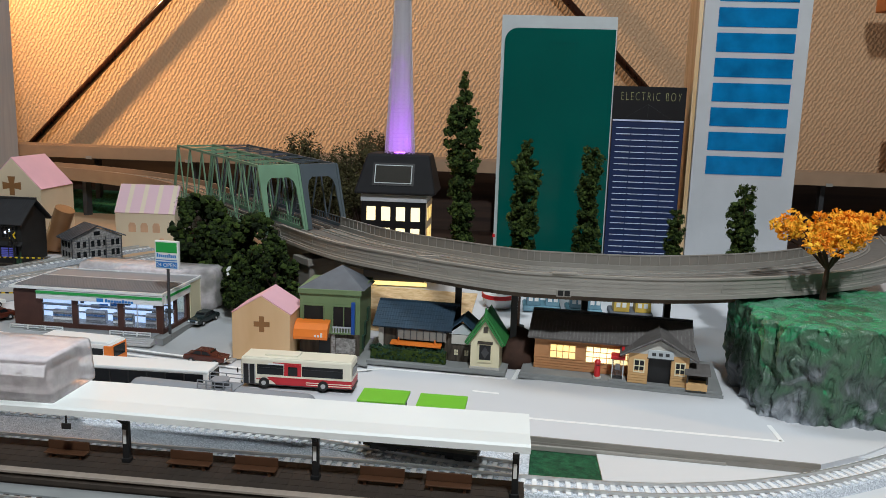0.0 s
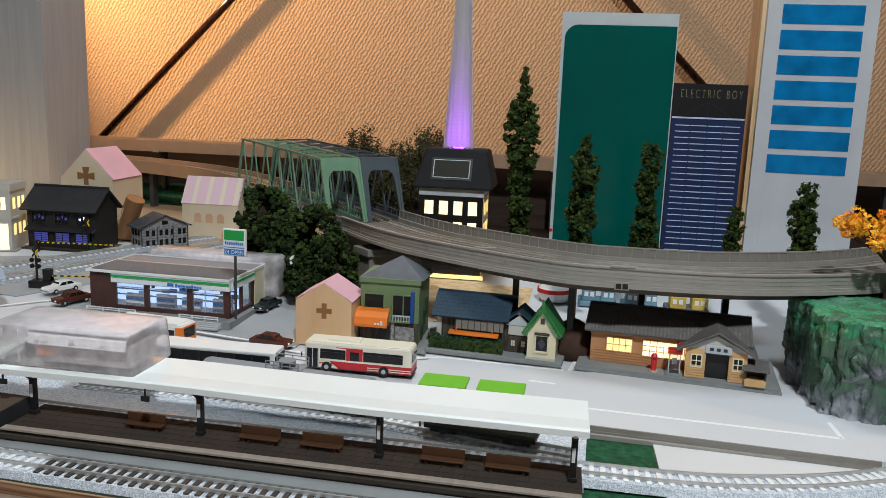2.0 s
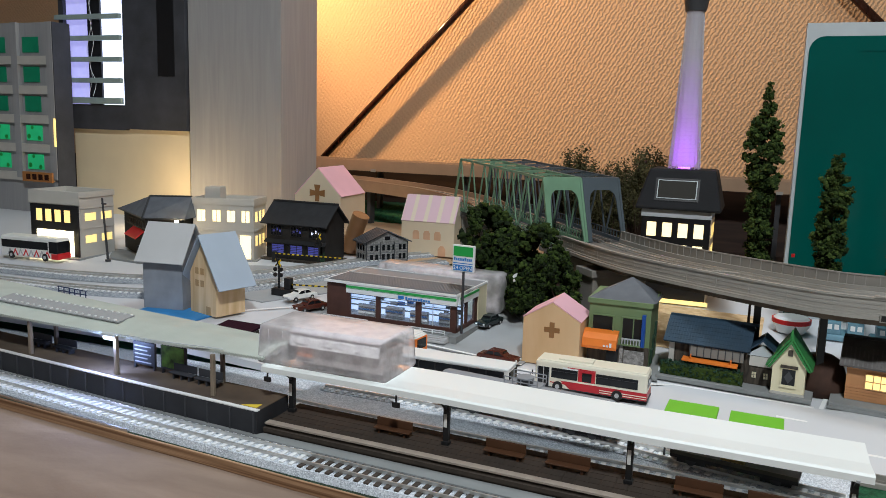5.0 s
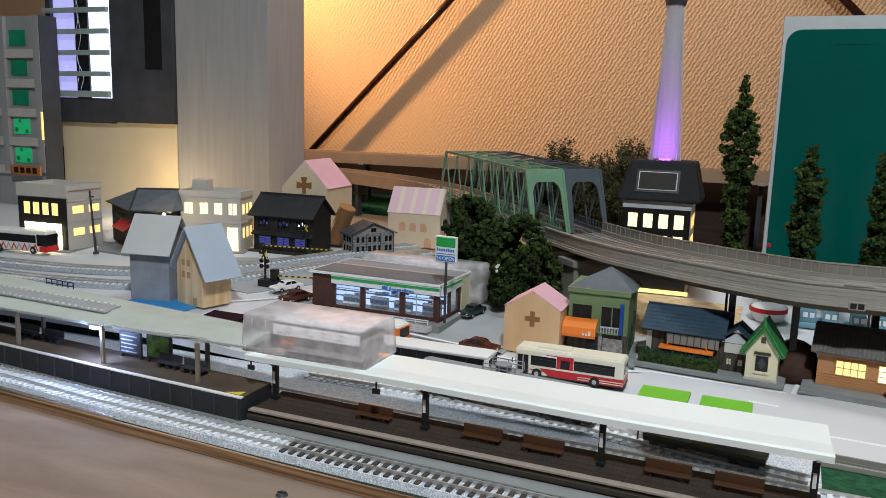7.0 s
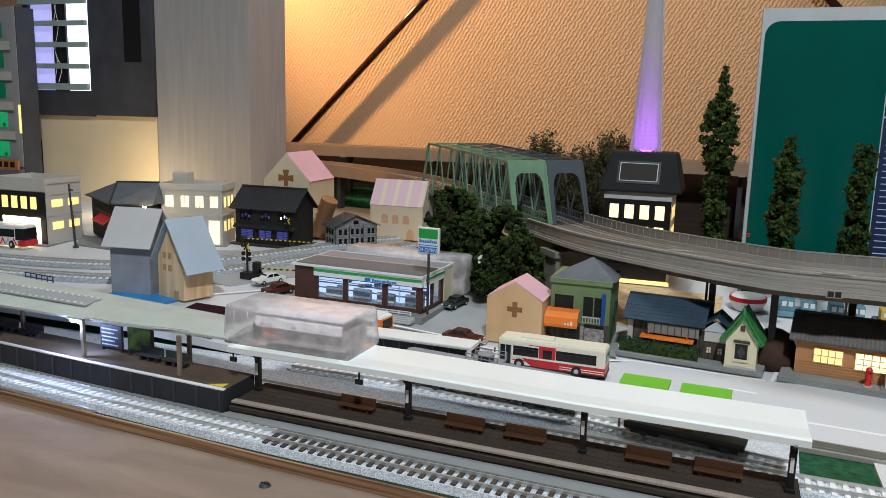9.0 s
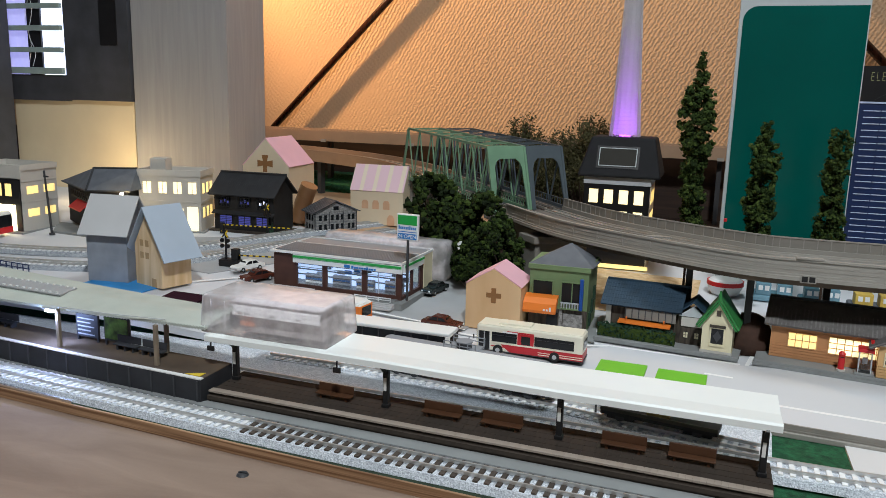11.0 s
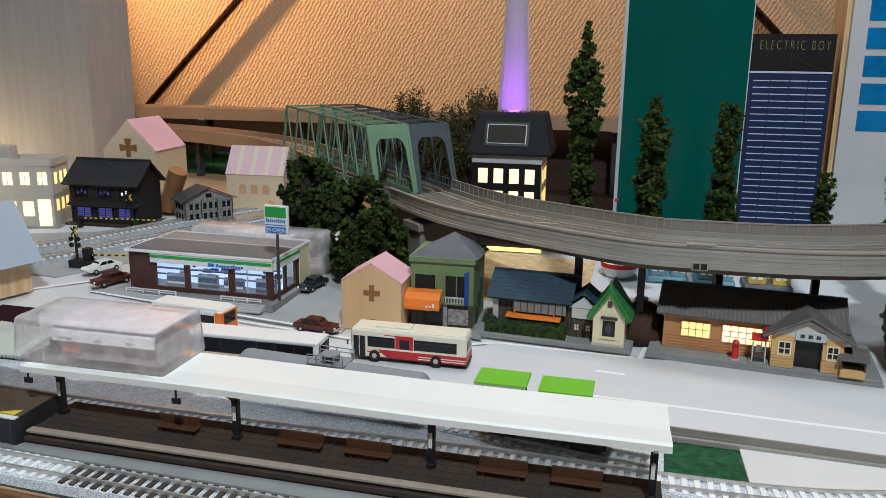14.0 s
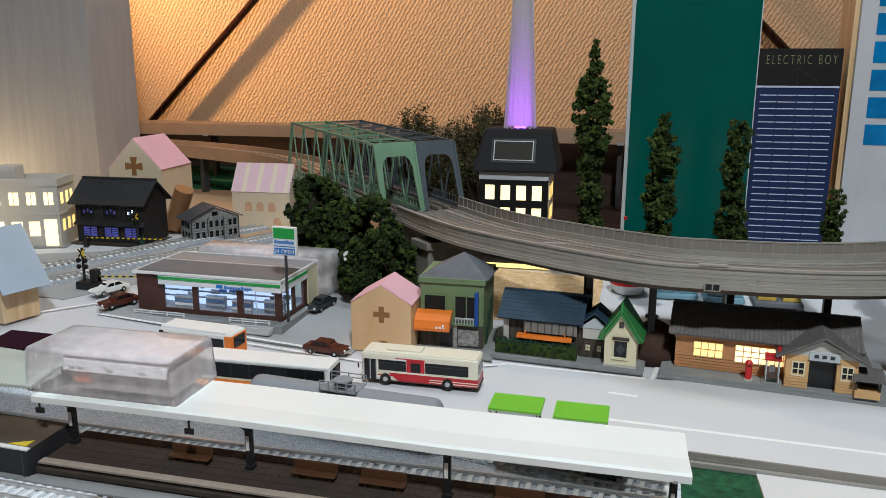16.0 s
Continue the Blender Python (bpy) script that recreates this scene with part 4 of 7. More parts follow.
def tiles(parent, a, ridge, along, material, rows, pitch, axis="x"):
    """Rows of raised tile courses on one roof slope: ridged strips down the slope."""
    e = Vector(((ridge[0] - a[0]), (ridge[1] - a[1])))
    n = Vector((-e.y, e.x)).normalized()
    n = n if n.y > 0 else -n
    bm = bmesh.new()
    count = int((along[1] - along[0]) / pitch)
    for k in range(count + 1):
        s = along[0] + k * pitch
        p, q = (a[0] + n.x * 1.3, a[1] + n.y * 1.3), (ridge[0] + n.x * 1.3, ridge[1] + n.y * 1.3)
        p3, q3 = ((s, *p), (s, *q)) if axis == "x" else ((p[0], s, p[1]), (q[0], s, q[1]))
        beam(p3, q3, pitch * 0.36, 0.7, bm)
    for r in range(1, rows):
        t = r / rows
        p = (a[0] + e.x * t + n.x * 1.25, a[1] + e.y * t + n.y * 1.25)
        p3, q3 = ((along[0], *p), (along[1], *p)) if axis == "x" else ((p[0], along[0], p[1]), (p[0], along[1], p[1]))
        beam(p3, q3, 0.5, 0.5, bm)
    part("tile_course", bm, material, parent, "ribbed roof tiles")["kind"] = "stuff"


def front_box(parent, name, x0, z0, x1, z1, y, depth, material, label="", bevel=0.0):
    return part(name, box(x0, y - depth, z0, x1, y, z1, bevel=bevel), material, parent, label)


def side_box(parent, name, y0, z0, y1, z1, x, depth, material, label=""):
    return part(name, box(x, y0, z0, x + depth, y1, z1), material, parent, label)


def window(parent, x0, z0, x1, z1, y, pane, frame, bars=(1, 1), t=0.5, proud=0.5):
    """A framed window on a front wall at y: frame, pane and glazing bars."""
    w = part("window", box(x0, y - 0.15, z0, x1, y + 0.4, z1), pane, parent)
    bm = box(x0 - t, y - proud, z0 - t, x1 + t, y, z0)
    box(x0 - t, y - proud, z1, x1 + t, y, z1 + t, bm)
    box(x0 - t, y - proud, z0, x0, y, z1, bm)
    box(x1, y - proud, z0, x1 + t, y, z1, bm)
    part("frame", bm, frame, w)
    bm = None
    for k in range(1, bars[0] + 1):
        x = x0 + (x1 - x0) * k / (bars[0] + 1)
        bm = box(x - t * 0.4, y - proud * 0.7, z0, x + t * 0.4, y - 0.1, z1, bm)
    for k in range(1, bars[1] + 1):
        z = z0 + (z1 - z0) * k / (bars[1] + 1)
        bm = box(x0, y - proud * 0.65, z - t * 0.4, x1, y - 0.1, z + t * 0.4, bm)
    if bm:
        part("glazing_bar", bm, frame, w)
    return w


def cross_shape(cx, cz, r, t, y0, y1, flare=0.0):
    f = t + flare
    return slab_y([(cx - t, cz - r), (cx + t, cz - r), (cx + t, cz - t), (cx + r, cz - f), (cx + r, cz + f), (cx + t, cz + t), (cx + f, cz + r), (cx - f, cz + r), (cx - t, cz + t), (cx - r, cz + f), (cx - r, cz - f), (cx - t, cz - t)], y0, y1)


# wooden block church with pink roof
h = thing("wooden_block_church", (-152.5, 555.5, 0), "light wooden block church with pink roof and inlaid cross", "toy house")
part("body", gable_y(41, 36, 33, 45.5), M_church, h)
roof_pair(h, (-0.3, 33), (20.5, 45.5), (41.3, 33), (0.6, 35.4), M_pink, 0.8, label="pink painted roof slope")
part("cross", cross_shape(21, 26, 5.6, 1.8, -0.25, 0.5), M_burn, h, "darker wooden cross inlay")
part("doorway", slab_y([(18, 0), (26, 0), (26, 6), (24, 8), (20, 8), (18, 6)], -0.2, 0.5), M_burn, h, "dark arched doorway inlay")

# cream block church far behind
h = thing("cream_block_church", (-501.5, 806, gz(-498, 806)), "cream wooden block church with pink roof and carved cross", "toy house", 3)
part("body", gable_y(58, 67, 61.5, 93), M_creamwood, h)
roof_pair(h, (-0.4, 61.5), (29, 93), (58.4, 61.5), (0.6, 66), M_pink, 0.9, label="pale pink painted roof slope")
part("cross", cross_shape(28.5, 65, 9.6, 2.6, -0.3, 0.5, 1.4), M_burn, h, "carved brown cross")
h = thing("brown_cylinder", (-428, 796, gz(-424, 796)), "brown wooden cylinder leaning behind the black house", "toy block")
bm = rod((2, 0, 6), (20, -4, 46), 9.5, sides=40)
part("cylinder", bm, mat("glossy_brown_wood", (0.26, 0.13, 0.06), 0.35, vary=0.1), h)

# block house with striped roof
h = thing("striped_roof_block_house", (-380, 838, gz(-380, 838)), "cream wooden block house with pink striped roof and arched windows", "toy house", 2)
part("body", gable_x(64, 36, 38, 66), M_creamwood, h)
roof_pair(h, (-0.3, 38), (18, 66), (36.3, 38), (-0.5, 64.5), M_pinkstripe, 0.9, axis="x", label="pink and cream striped roof slope")
for x in (18, 31, 44):
    part("window", slab_y([(x - 4, 18), (x + 4, 18), (x + 4, 25), (x + 2.4, 28), (x - 2.4, 28), (x - 4, 25)], -0.3, 0.4), M_peach, h, "peach arched window inlay")
part("doorway", slab_y([(45, 0), (54, 0), (54, 8), (51.5, 12), (47.5, 12), (45, 8)], -0.3, 0.4), M_peach, h, "peach arched doorway inlay")

# two painted wooden houses in front
h = thing("grey_toy_house", (-468, 523.5, 10.6), "grey stained wooden toy house with off-white roof", "toy house", 8)
part("body", gable_x(36, 30, 43, 66), M_greyhouse, h)
roof_pair(h, (-5, 38.5), (15, 68), (35, 38.5), (-4, 40), M_whiteroof, 1.4, axis="x", label="off-white card roof slope")
h = thing("wooden_toy_house", (-427, 532, 10.6), "pale wooden toy house with blue-grey roof", "toy house", -16.5)
part("body", gable_y(34, 28, 33, 60), M_balsa, h)
roof_pair(h, (-9, 22.5), (17, 63), (43, 22.5), (-4, 32), M_bluegrey, 1.3, label="blue-grey painted roof slope")
for x, z in ((7, 32), (14, 32), (7, 22), (14, 22)):
    part("window", box(x, -0.25, z, x + 4.4, 0.4, z + 5.2), M_carved, h, "small carved window")
part("doorway", box(21, -0.25, 0, 27, 0.4, 7), M_carved, h, "carved doorway")
th = thing("blue_sheet", (-466, 513, 9.6), "flat bright blue plastic sheet under the toy houses", "plastic sheet", -6)
part("sheet", box(0, 0, 0, 62, 34, 1.0), M_bluesheet, th)
th = thing("maroon_shed", (-352, 458, 0), "low shed with flat maroon ribbed roof behind the platform", "shed", -2)
part("body", box(2, 2, 0, 29, 20, 20.5), M_timber, th, "dark wooden walls")
part("roof", slab_x([(0, 20.6), (23, 22.4), (23, 23.6), (0, 21.8)], 0, 31), M_maroon, th, "flat maroon roof")
for k in range(11):
    part("roof_rib", box(0.6 + k * 2.6, -0.5, 20.2, 1.9 + k * 2.6, 0.4, 22), M_maroon, th)

# lit corner shop
g0 = gz(-700, 670)
h = thing("corner_shop", (-737, 649.5, g0), "two-storey corner shop with black front and lit windows", "building", 1.5)
part("body", box(0, 0, 0, 68, 49, 64), M_greywall, h)
part("front_panel", box(0.5, -1.2, 0.5, 67, 0, 55), M_ink, h, "black front panel")
for x in (8, 21, 34, 47):
    part("window", box(x + 1, -1.6, 37, x + 9, -1.25, 50), M_warm, h, "warm lit upper window")
part("shop_window", box(9, -1.8, 0.8, 60, -1.25, 28), M_shopfront, h, "glaring lit shop front")
for y in (7, 30):
    for z in (12, 36):
        side_box(h, "window", y, z + 3, y + 15, z + 11, 68, 0.4, M_warm, "warm lit side window")
for z in (28, 50):
    part("ledge", box(0, 0, z + 2, 68.5, 49.3, z + 2.9), M_greywall, h)
bm = box(-1, -1.6, 56, 69, 0.6, 70)
box(-1, 48, 64, 69, 50, 70, bm), box(-1, 0.6, 64, 0.6, 48, 70, bm), box(67.4, 0.6, 64, 69, 48, 70, bm)
part("parapet", bm, M_greywall, h, "pale grey roof parapet")
part("base_plate", box(-4, -6, -2, 72, 53, 0), M_paleplate, h)
th = thing("utility_pole", (-636, 655, g0 - 1), "thin grey utility pole beside the shop", "pole")
part("pole", rod((0, 0, 0), (-5, 0, 67), 1.3, r2=1.0), M_dark, th)
part("pole_foot", rod((0, 0, 0), (0, 0, 2), 3.0, sides=12), M_dark, th)
part("bracket", box(-6, -0.6, 60, 0, 0.6, 61.5), M_dark, th)

# dark shop with red awning
g0 = gz(-640, 690)
h = thing("dark_shop_house", (-610, 690, g0), "dark wooden corner shop house with grey tiled roof and red awning", "building", 0)
EAVE = [(5, -17), (49, -3), (45, 46), (-30, 60), (-80, 38)]
MID = (0, 25)
part("body", prism([(MID[0] + (x - MID[0]) * 0.88, MID[1] + (y - MID[1]) * 0.88) for x, y in EAVE], 0, 45), M_blackhouse, h)
bm = bmesh.new()
vs = [bm.verts.new((x, y, 45)) for x, y in EAVE] + [bm.verts.new((-10, 12, 65)), bm.verts.new((43, 16, 67))]
for f in ((0, 1, 6, 5), (1, 2, 6), (2, 3, 5, 6), (3, 4, 5), (4, 0, 5), (4, 3, 2, 1, 0)):
    bm.faces.new([vs[k] for k in f])
bmesh.ops.recalc_face_normals(bm, faces=bm.faces[:])
part("roof", bm, M_greyroof, h, "dark grey hipped roof")
for p, q in (((-10, 12, 65.4), (43, 16, 67.4)), ((5, -17, 45.4), (-10, 12, 65.4)), ((5, -17, 44.6), (49, -3, 44.6)), ((-80, 38, 44.6), (5, -17, 44.6))):
    part("ridge", beam(p, q, 2.0, 1.4), M_dark, h)
LEFT, OUT = Vector((-0.84, 0.543, 0)), Vector((-0.543, -0.84, 0))


def along_left(s, out, z):
    """A point on the angled shop front: s to the left of the corner."""
    return Vector((5, -11, z)) + LEFT * s + OUT * out


def front_panel(s0, s1, a, b, thick):
    bm = bmesh.new()
    ring = [along_left(s0, *a), along_left(s1, *a), along_left(s1, *b), along_left(s0, *b)]
    lo, hi = [bm.verts.new(p) for p in ring], [bm.verts.new(p + Vector((0, 0, thick))) for p in ring]
    bm.faces.new(lo), bm.faces.new(hi[::-1])
    for k in range(4):
        bm.faces.new((lo[k], hi[k], hi[(k + 1) % 4], lo[(k + 1) % 4]))
    bmesh.ops.recalc_face_normals(bm, faces=bm.faces[:])
    return bm


part("awning", front_panel(4, 50, (1.0, 29), (11, 21), 1.0), M_redbright, h, "bright red awning")
part("balcony", front_panel(2, 70, (0.5, 31), (3, 31), 1.6), M_timber, h)
for k in range(9):
    part("balcony_post", rod(along_left(3 + k * 8, 2.6, 32.4), along_left(3 + k * 8, 2.6, 39), 0.4, sides=5), M_timber, h)
part("balcony_rail", front_panel(2, 70, (2.2, 39), (3, 39), 0.8), M_timber, h)
part("door", box(-7, -13.5, 0.5, 1, -10, 14), M_ink, h)
part("base_plate", prism([(-34, -26), (12, -30), (52, -10), (48, 50), (-32, 62), (-84, 34)], -2, 0), M_paleplate, h)
part("lamp", rod((44, -10, 40), (44, -10, 44), 1.8), M_warmled, h, "small glowing warm lamp")


def bulb(name, at, watts):
    """A small warm point light; only shop_bulb has a modelled bulb."""
    lamp = bpy.data.lights.new(name, "POINT")
    lamp.energy, lamp.color, lamp.shadow_soft_size = watts, (1.0, 0.72, 0.36), 0.003
    new(name, lamp).location = Vector(at) * MM


bulb("shop_bulb", (-564, 674, 57), 0.02)
# two unseen fills added behind the houses for their leaking warm glow
bulb("rear_warm_fill", (-735, 850, 50), 0.28)
bulb("block_warm_fill", (-520, 850, 45), 0.12)

# grey lit block
g0 = gz(-530, 730)
h = thing("grey_office_block", (-566, 706, g0), "two-storey grey concrete block with lit windows", "building", 16)
part("body", box(0, 0, 0, 67, 40, 60), M_greywall, h)
for x in (5, 22, 38, 54):
    w = part("window", box(x, -0.3, 40, x + 8.6, 0.3, 52), M_warmwhite, h, "bright lit window")
    part("mullion", box(x + 4, -0.6, 40, x + 4.6, -0.3, 52), M_greywall, w)
for x in (5, 22, 38):
    part("window", box(x, -0.3, 10, x + 10, 0.3, 24), M_warmwhite, h, "bright lit window")
part("door", box(52, -0.3, 0.5, 64, 0.3, 26), M_warmwhite, h, "bright lit doorway")
for y in (6, 18, 29):
    for z in (14, 40):
        side_box(h, "window", y, z, y + 6, z + 11, 67, 0.3, M_warm, "warm lit side window")
part("ledge", box(-0.8, -0.9, 30, 67.8, 40.5, 32), M_greywall, h)
bm = box(-1, -1, 58, 68, 1, 65)
box(-1, 39, 58, 68, 41, 65, bm), box(-1, 1, 58, 1, 39, 65, bm), box(66, 1, 58, 68, 39, 65, bm)
part("parapet", bm, M_greywall, h)
part("penthouse", box(10, 8, 60, 27, 26, 76, bevel=0.3), M_greywall, h, "grey stair penthouse")
part("base_plate", box(-4, -5, -2, 72, 44, 0), M_paleplate, h)

# black timber house
g0 = gz(-460, 760)
h = thing("black_timber_house", (-498, 743.5, g0), "two-storey black timber house with faint blue lit lattice windows", "house", 0.6)
part("body", gable_x(73, 41, 39, 56), M_blackhouse, h)
roof_pair(h, (-5, 37), (20.5, 58), (46, 37), (-4, 77), M_blackroof, 1.6, axis="x", label="black tiled roof slope")
tiles(h, (-5, 37), (20.5, 58), (-4, 77), M_blackroof, 2, 2.6)
part("ridge", beam((-4, 20.5, 60.4), (77, 20.5, 60.4), 2.6, 2.0), M_blackroof, h)
part("eave_band", slab_x([(-4.5, 17), (0.5, 20), (0.5, 21), (-4.5, 18)], -1, 74), M_blackroof, h, "black lower eave")
for x in (6, 31, 54):
    w = window(h, x, 25, x + 13, 35, 0, M_darkglass, M_black, (3, 2), 0.6, 1.0)
    for k in range(3):
        part("lit_pane", box(x + 2 + k * 4, -0.3, 28 + (k % 2) * 2, x + 4 + k * 4, -0.16, 31 + (k % 2) * 2), M_bluelit if x == 54 else M_bluewin, w, "faint blue lit pane")
for x in (7, 30, 52):
    w = window(h, x, 6, x + 15, 15, 0, M_bluewin, M_black, (1, 4), 0.6, 1.0)
part("door", box(24, -0.6, 0.5, 28, 0, 14), M_black, h)
part("base_plate", box(-3, -8, -2, 80, 44, 0), M_timber, h)
for k in range(3):
    part("shrub", rod((68 + k * 3, -5, 0), (68 + k * 3, -5, 6 + k * 3), 1.6, r2=0.6, sides=7), M_hedge, h)

# small grey western house
h = thing("grey_wooden_house", (-385, 760, gz(-385, 760)), "small weathered grey two-storey house with rows of dark windows", "house", 52)
part("body", gable_y(50, 25, 23, 33), M_weathered, h)
for k in range(7):
    part("board_line", box(-0.2, -0.25, 2 + k * 3.1, 50.2, 0.1, 2.5 + k * 3.1), M_greyroof, h)
for x in (0, 16.5, 33, 49):
    part("corner_board", box(x, -0.4, 0, x + 1, 0.1, 23), M_dark, h)
roof_pair(h, (-3, 22), (25, 34), (53, 22), (-3, 28), M_slateroof, 1.2, label="weathered dark grey roof slope")
tiles(h, (-3, 22), (25, 34), (-3, 28), M_dark, 3, 4.2, axis="y")
for z in (4, 14):
    for x in (5, 11, 19, 25, 31, 39, 44):
        part("window", box(x, -0.3, z, x + 3.2, 0.2, z + 6), M_darkglass, h)
part("gable_window", box(22, -0.3, 25, 28, 0.2, 29), M_darkglass, h)
for y in (4, 11, 18):
    for z in (4, 14):
        part("side_window", box(-0.3, y, z, 0.2, y + 3, z + 6), M_darkglass, h)

# convenience shop
g0 = 5.4
sh = thing("convenience_shop", (-330.5, 583.5, g0), "single-storey convenience shop with brown walls and bright windows", "shop", -2.2)
sh.scale = (1, 1, 0.93)
part("base", box(-7, -9, -4, 122, 66, 1.6), M_paleplate, sh, "grey base with kerbs")
bm = box(0, 2, 1.6, 117, 4, 5.2)
box(0, 2, 27, 117, 4, 33, bm)
for x0, x1 in ((0, 22), (46, 50), (82, 86.5), (112, 117)):
    box(x0, 1.6, 1.6, x1, 4, 31, bm)
part("front_wall", bm, M_brownwall, sh, "dark brown front wall with columns")
part("left_wall", box(-0.4, 4.002, 1.6, 2, 64, 33), M_brownwall, sh)
bm = box(115, 4.002, 1.6, 117.2, 64, 5)
box(115, 4.002, 27, 117.2, 64, 33, bm), box(115, 40, 5, 117.2, 64, 27, bm), box(115, 22, 5, 117.2, 25, 27, bm)
part("right_wall", bm, M_brownwall, sh)
part("back_wall", box(2, 62, 1.6, 115, 64, 33), M_plaster, sh)
part("cream_panel", box(115.4, 46, 1.8, 118, 66, 33), M_plaster, sh, "cream rear side panel")
part("shop_floor", box(2, 4, 1.6, 115, 62, 2.2), M_ribgrey, sh)
part("light_panel", box(6, 8, 30.4, 112, 58, 31), M_shopwin, sh, "lit ceiling panel inside the shop")
part("rear_display", box(4, 26, 2.2, 113, 27, 30), M_shopwin, sh, "bright rear display wall")
for k in range(4):
    s = part("shelf_unit", box(24 + k * 24, 12 + (k % 2) * 4, 2.2, 40 + k * 24, 15 + (k % 2) * 4, 13), M_tank, sh, "shop shelf")
    for z in (5, 8, 11):
        part("goods", box(24.4 + k * 24, 11.4 + (k % 2) * 4, z, 39.6 + k * 24, 12 + (k % 2) * 4, z + 1.6), M_signblue if z == 8 else M_signwhite, s)
rng = random.Random(12)
for k in range(26):
    x, z = 24 + rng.random() * 84, 4 + rng.random() * 17
    part("stacked_goods", box(x, 24.2, z, x + 2 + rng.random() * 5, 25.9, z + 1.5 + rng.random() * 4), rng.choice((M_signblue, M_tealedge, M_dark, M_signwhite, M_greyroof)), sh, "goods on the rear shop shelves")
for z in (8, 13, 18, 23):
    part("rear_shelf", box(5, 23.6, z, 112, 25.9, z + 0.7), M_greyroof, sh, "thin grey rear shelf")
for k, (x0, x1) in enumerate(((22, 46), (50, 82), (86.5, 97), (97.6, 112))):
    p = part("window_pane", box(x0, 2.6, 5.2, x1, 2.9, 27), M_glass, sh, "clear shop window")
    p.visible_shadow = False
    part("transom", box(x0, 2.2, 21, x1, 2.6, 21.6), M_tealedge, p)
    part("window_frame", box(x1 - 0.4, 2.0, 5.2, x1 + 0.2, 2.6, 27), M_tealedge, p)
for y0, y1 in ((4.5, 22), (25, 40)):
    part("window_pane", box(116, y0, 5, 116.3, y1, 27), M_glass, sh).visible_shadow = False
fas = part("fascia", box(20, -1.5, 25.4, 118.5, 1.6, 32.4, bevel=0.2), M_signwhite, sh, "white fascia with green stripe")
part("stripe", box(20.2, -1.9, 30.1, 118.3, -1.52, 32.0), M_signgreen, fas)
part("stripe_thin", box(20.2, -1.7, 29.4, 118.3, -1.52, 29.7), M_signgreen, fas)
part("logo_block", box(68, -2.1, 26, 73, -1.54, 28.6), M_signblue, fas)
for k in range(10):
    part("text_bar", box(74.5 + k * 2.2, -2.0, 26.0 + (0.0 if k % 6 else -0.2), 76.2 + k * 2.2, -1.54, 27.6 + (0.7 if k % 6 == 0 else 0)), M_signblue, fas)
part("side_fascia", box(117.3, 4, 25.4, 119, 44, 32.4), M_signwhite, sh, "white side fascia")
part("side_stripe", box(119.02, 4.2, 30.1, 119.4, 43.8, 32.0), M_signgreen, sh)
part("roof", box(-1, -0.5, 33, 118, 66, 34.2), M_ribgrey, sh, "grey flat roof")
bm = box(-1.6, -1.2, 33, 118.6, 0.2, 35)
box(-1.6, 65.4, 33, 118.6, 66.6, 35, bm), box(-1.6, 0.2, 33, -0.4, 65.4, 35, bm), box(117.4, 0.2, 33, 118.6, 65.4, 35, bm)
part("roof_edge", bm, M_signwhite, sh, "thin white roof edge")
rib = None
for k in range(58):
    if rib is None:
        rib = part("roof_rib", box(0.4, 4, 34.2, 1.3, 37, 35.2), M_ribgrey, sh, "thin grey roof rib")
        continue
    ob = new("roof_rib", rib.data)
    ob.parent = sh
    ob.matrix_basis = pose(k * 2.0 * MM, 0, 0)
part("roof_step", box(0, 37, 34.2, 117, 38.4, 35.4), M_tealedge, sh)
for x0, x1 in ((2, 44), (80, 112)):
    r = part("porch_rail", box(x0, -7.6, 4.6, x1, -7.0, 5.2), M_signwhite, sh, "white low railing")
    part("porch_rail_low", box(x0, -7.6, 2.8, x1, -7.0, 3.3), M_signwhite, r)
    for k in range(4):
        part("rail_post", box(x0 + (x1 - x0 - 0.8) * k / 3, -7.7, 1.6, x0 + 0.8 + (x1 - x0 - 0.8) * k / 3, -6.9, 5.2), M_signwhite, r)
part("step", box(84, -7, 1.6, 114, 1.6, 2.2), M_paleplate, sh)
for x0, x1 in ((-4, 44), (82, 116)):
    for k in range(4):
        part("porch_step", box(x0, -17.5 + k * 2.2, -3, x1, -15.6 + k * 2.2, -1.4 + k * 0.9, bevel=0.15), M_hub, sh, "pale grey porch step")
cs = thing("clear_case", (-337, 648, gz(-300, 650)), "clear plastic packing case behind the shop", "plastic case", -3)
part("shell", box(20, 2, 0, 138, 26, 35, bevel=4), M_clear, cs, smooth=True).visible_shadow = False
part("inner_card", box(50, 5, 24, 110, 20, 30), M_pinkpaper, cs, "pale pink card inside")

# shop sign on a pole
sg = thing("shop_pole_sign", (-209.5, 583, 0), "green, white and blue shop sign on a dark pole", "shop sign", -6)
part("pole", rod((0, 0, 0), (0, 0, 58), 1.1), M_dark, sg, "thin dark pole")
pl = part("sign_plate", box(-9.2, -1.5, 56, 9.2, 1.5, 76.5, bevel=0.5), M_signwhite, sg, "white sign box")
part("green_field", box(-8.2, -1.8, 68, 8.2, -1.52, 75.4), M_signgreen, pl)
part("blue_field", box(-8.2, -1.8, 56.8, 8.2, -1.52, 61.2), M_signblue, pl)
part("blue_line", box(-8.2, -1.8, 62.2, 8.2, -1.52, 62.8), M_signblue, pl)
for k in range(10):
    part("text_bar", box(-7.6 + k * 1.55, -1.75, 64.4, -6.5 + k * 1.55, -1.52, 66.4 + (0.7 if k in (0, 6) else 0)), M_signblue, pl)


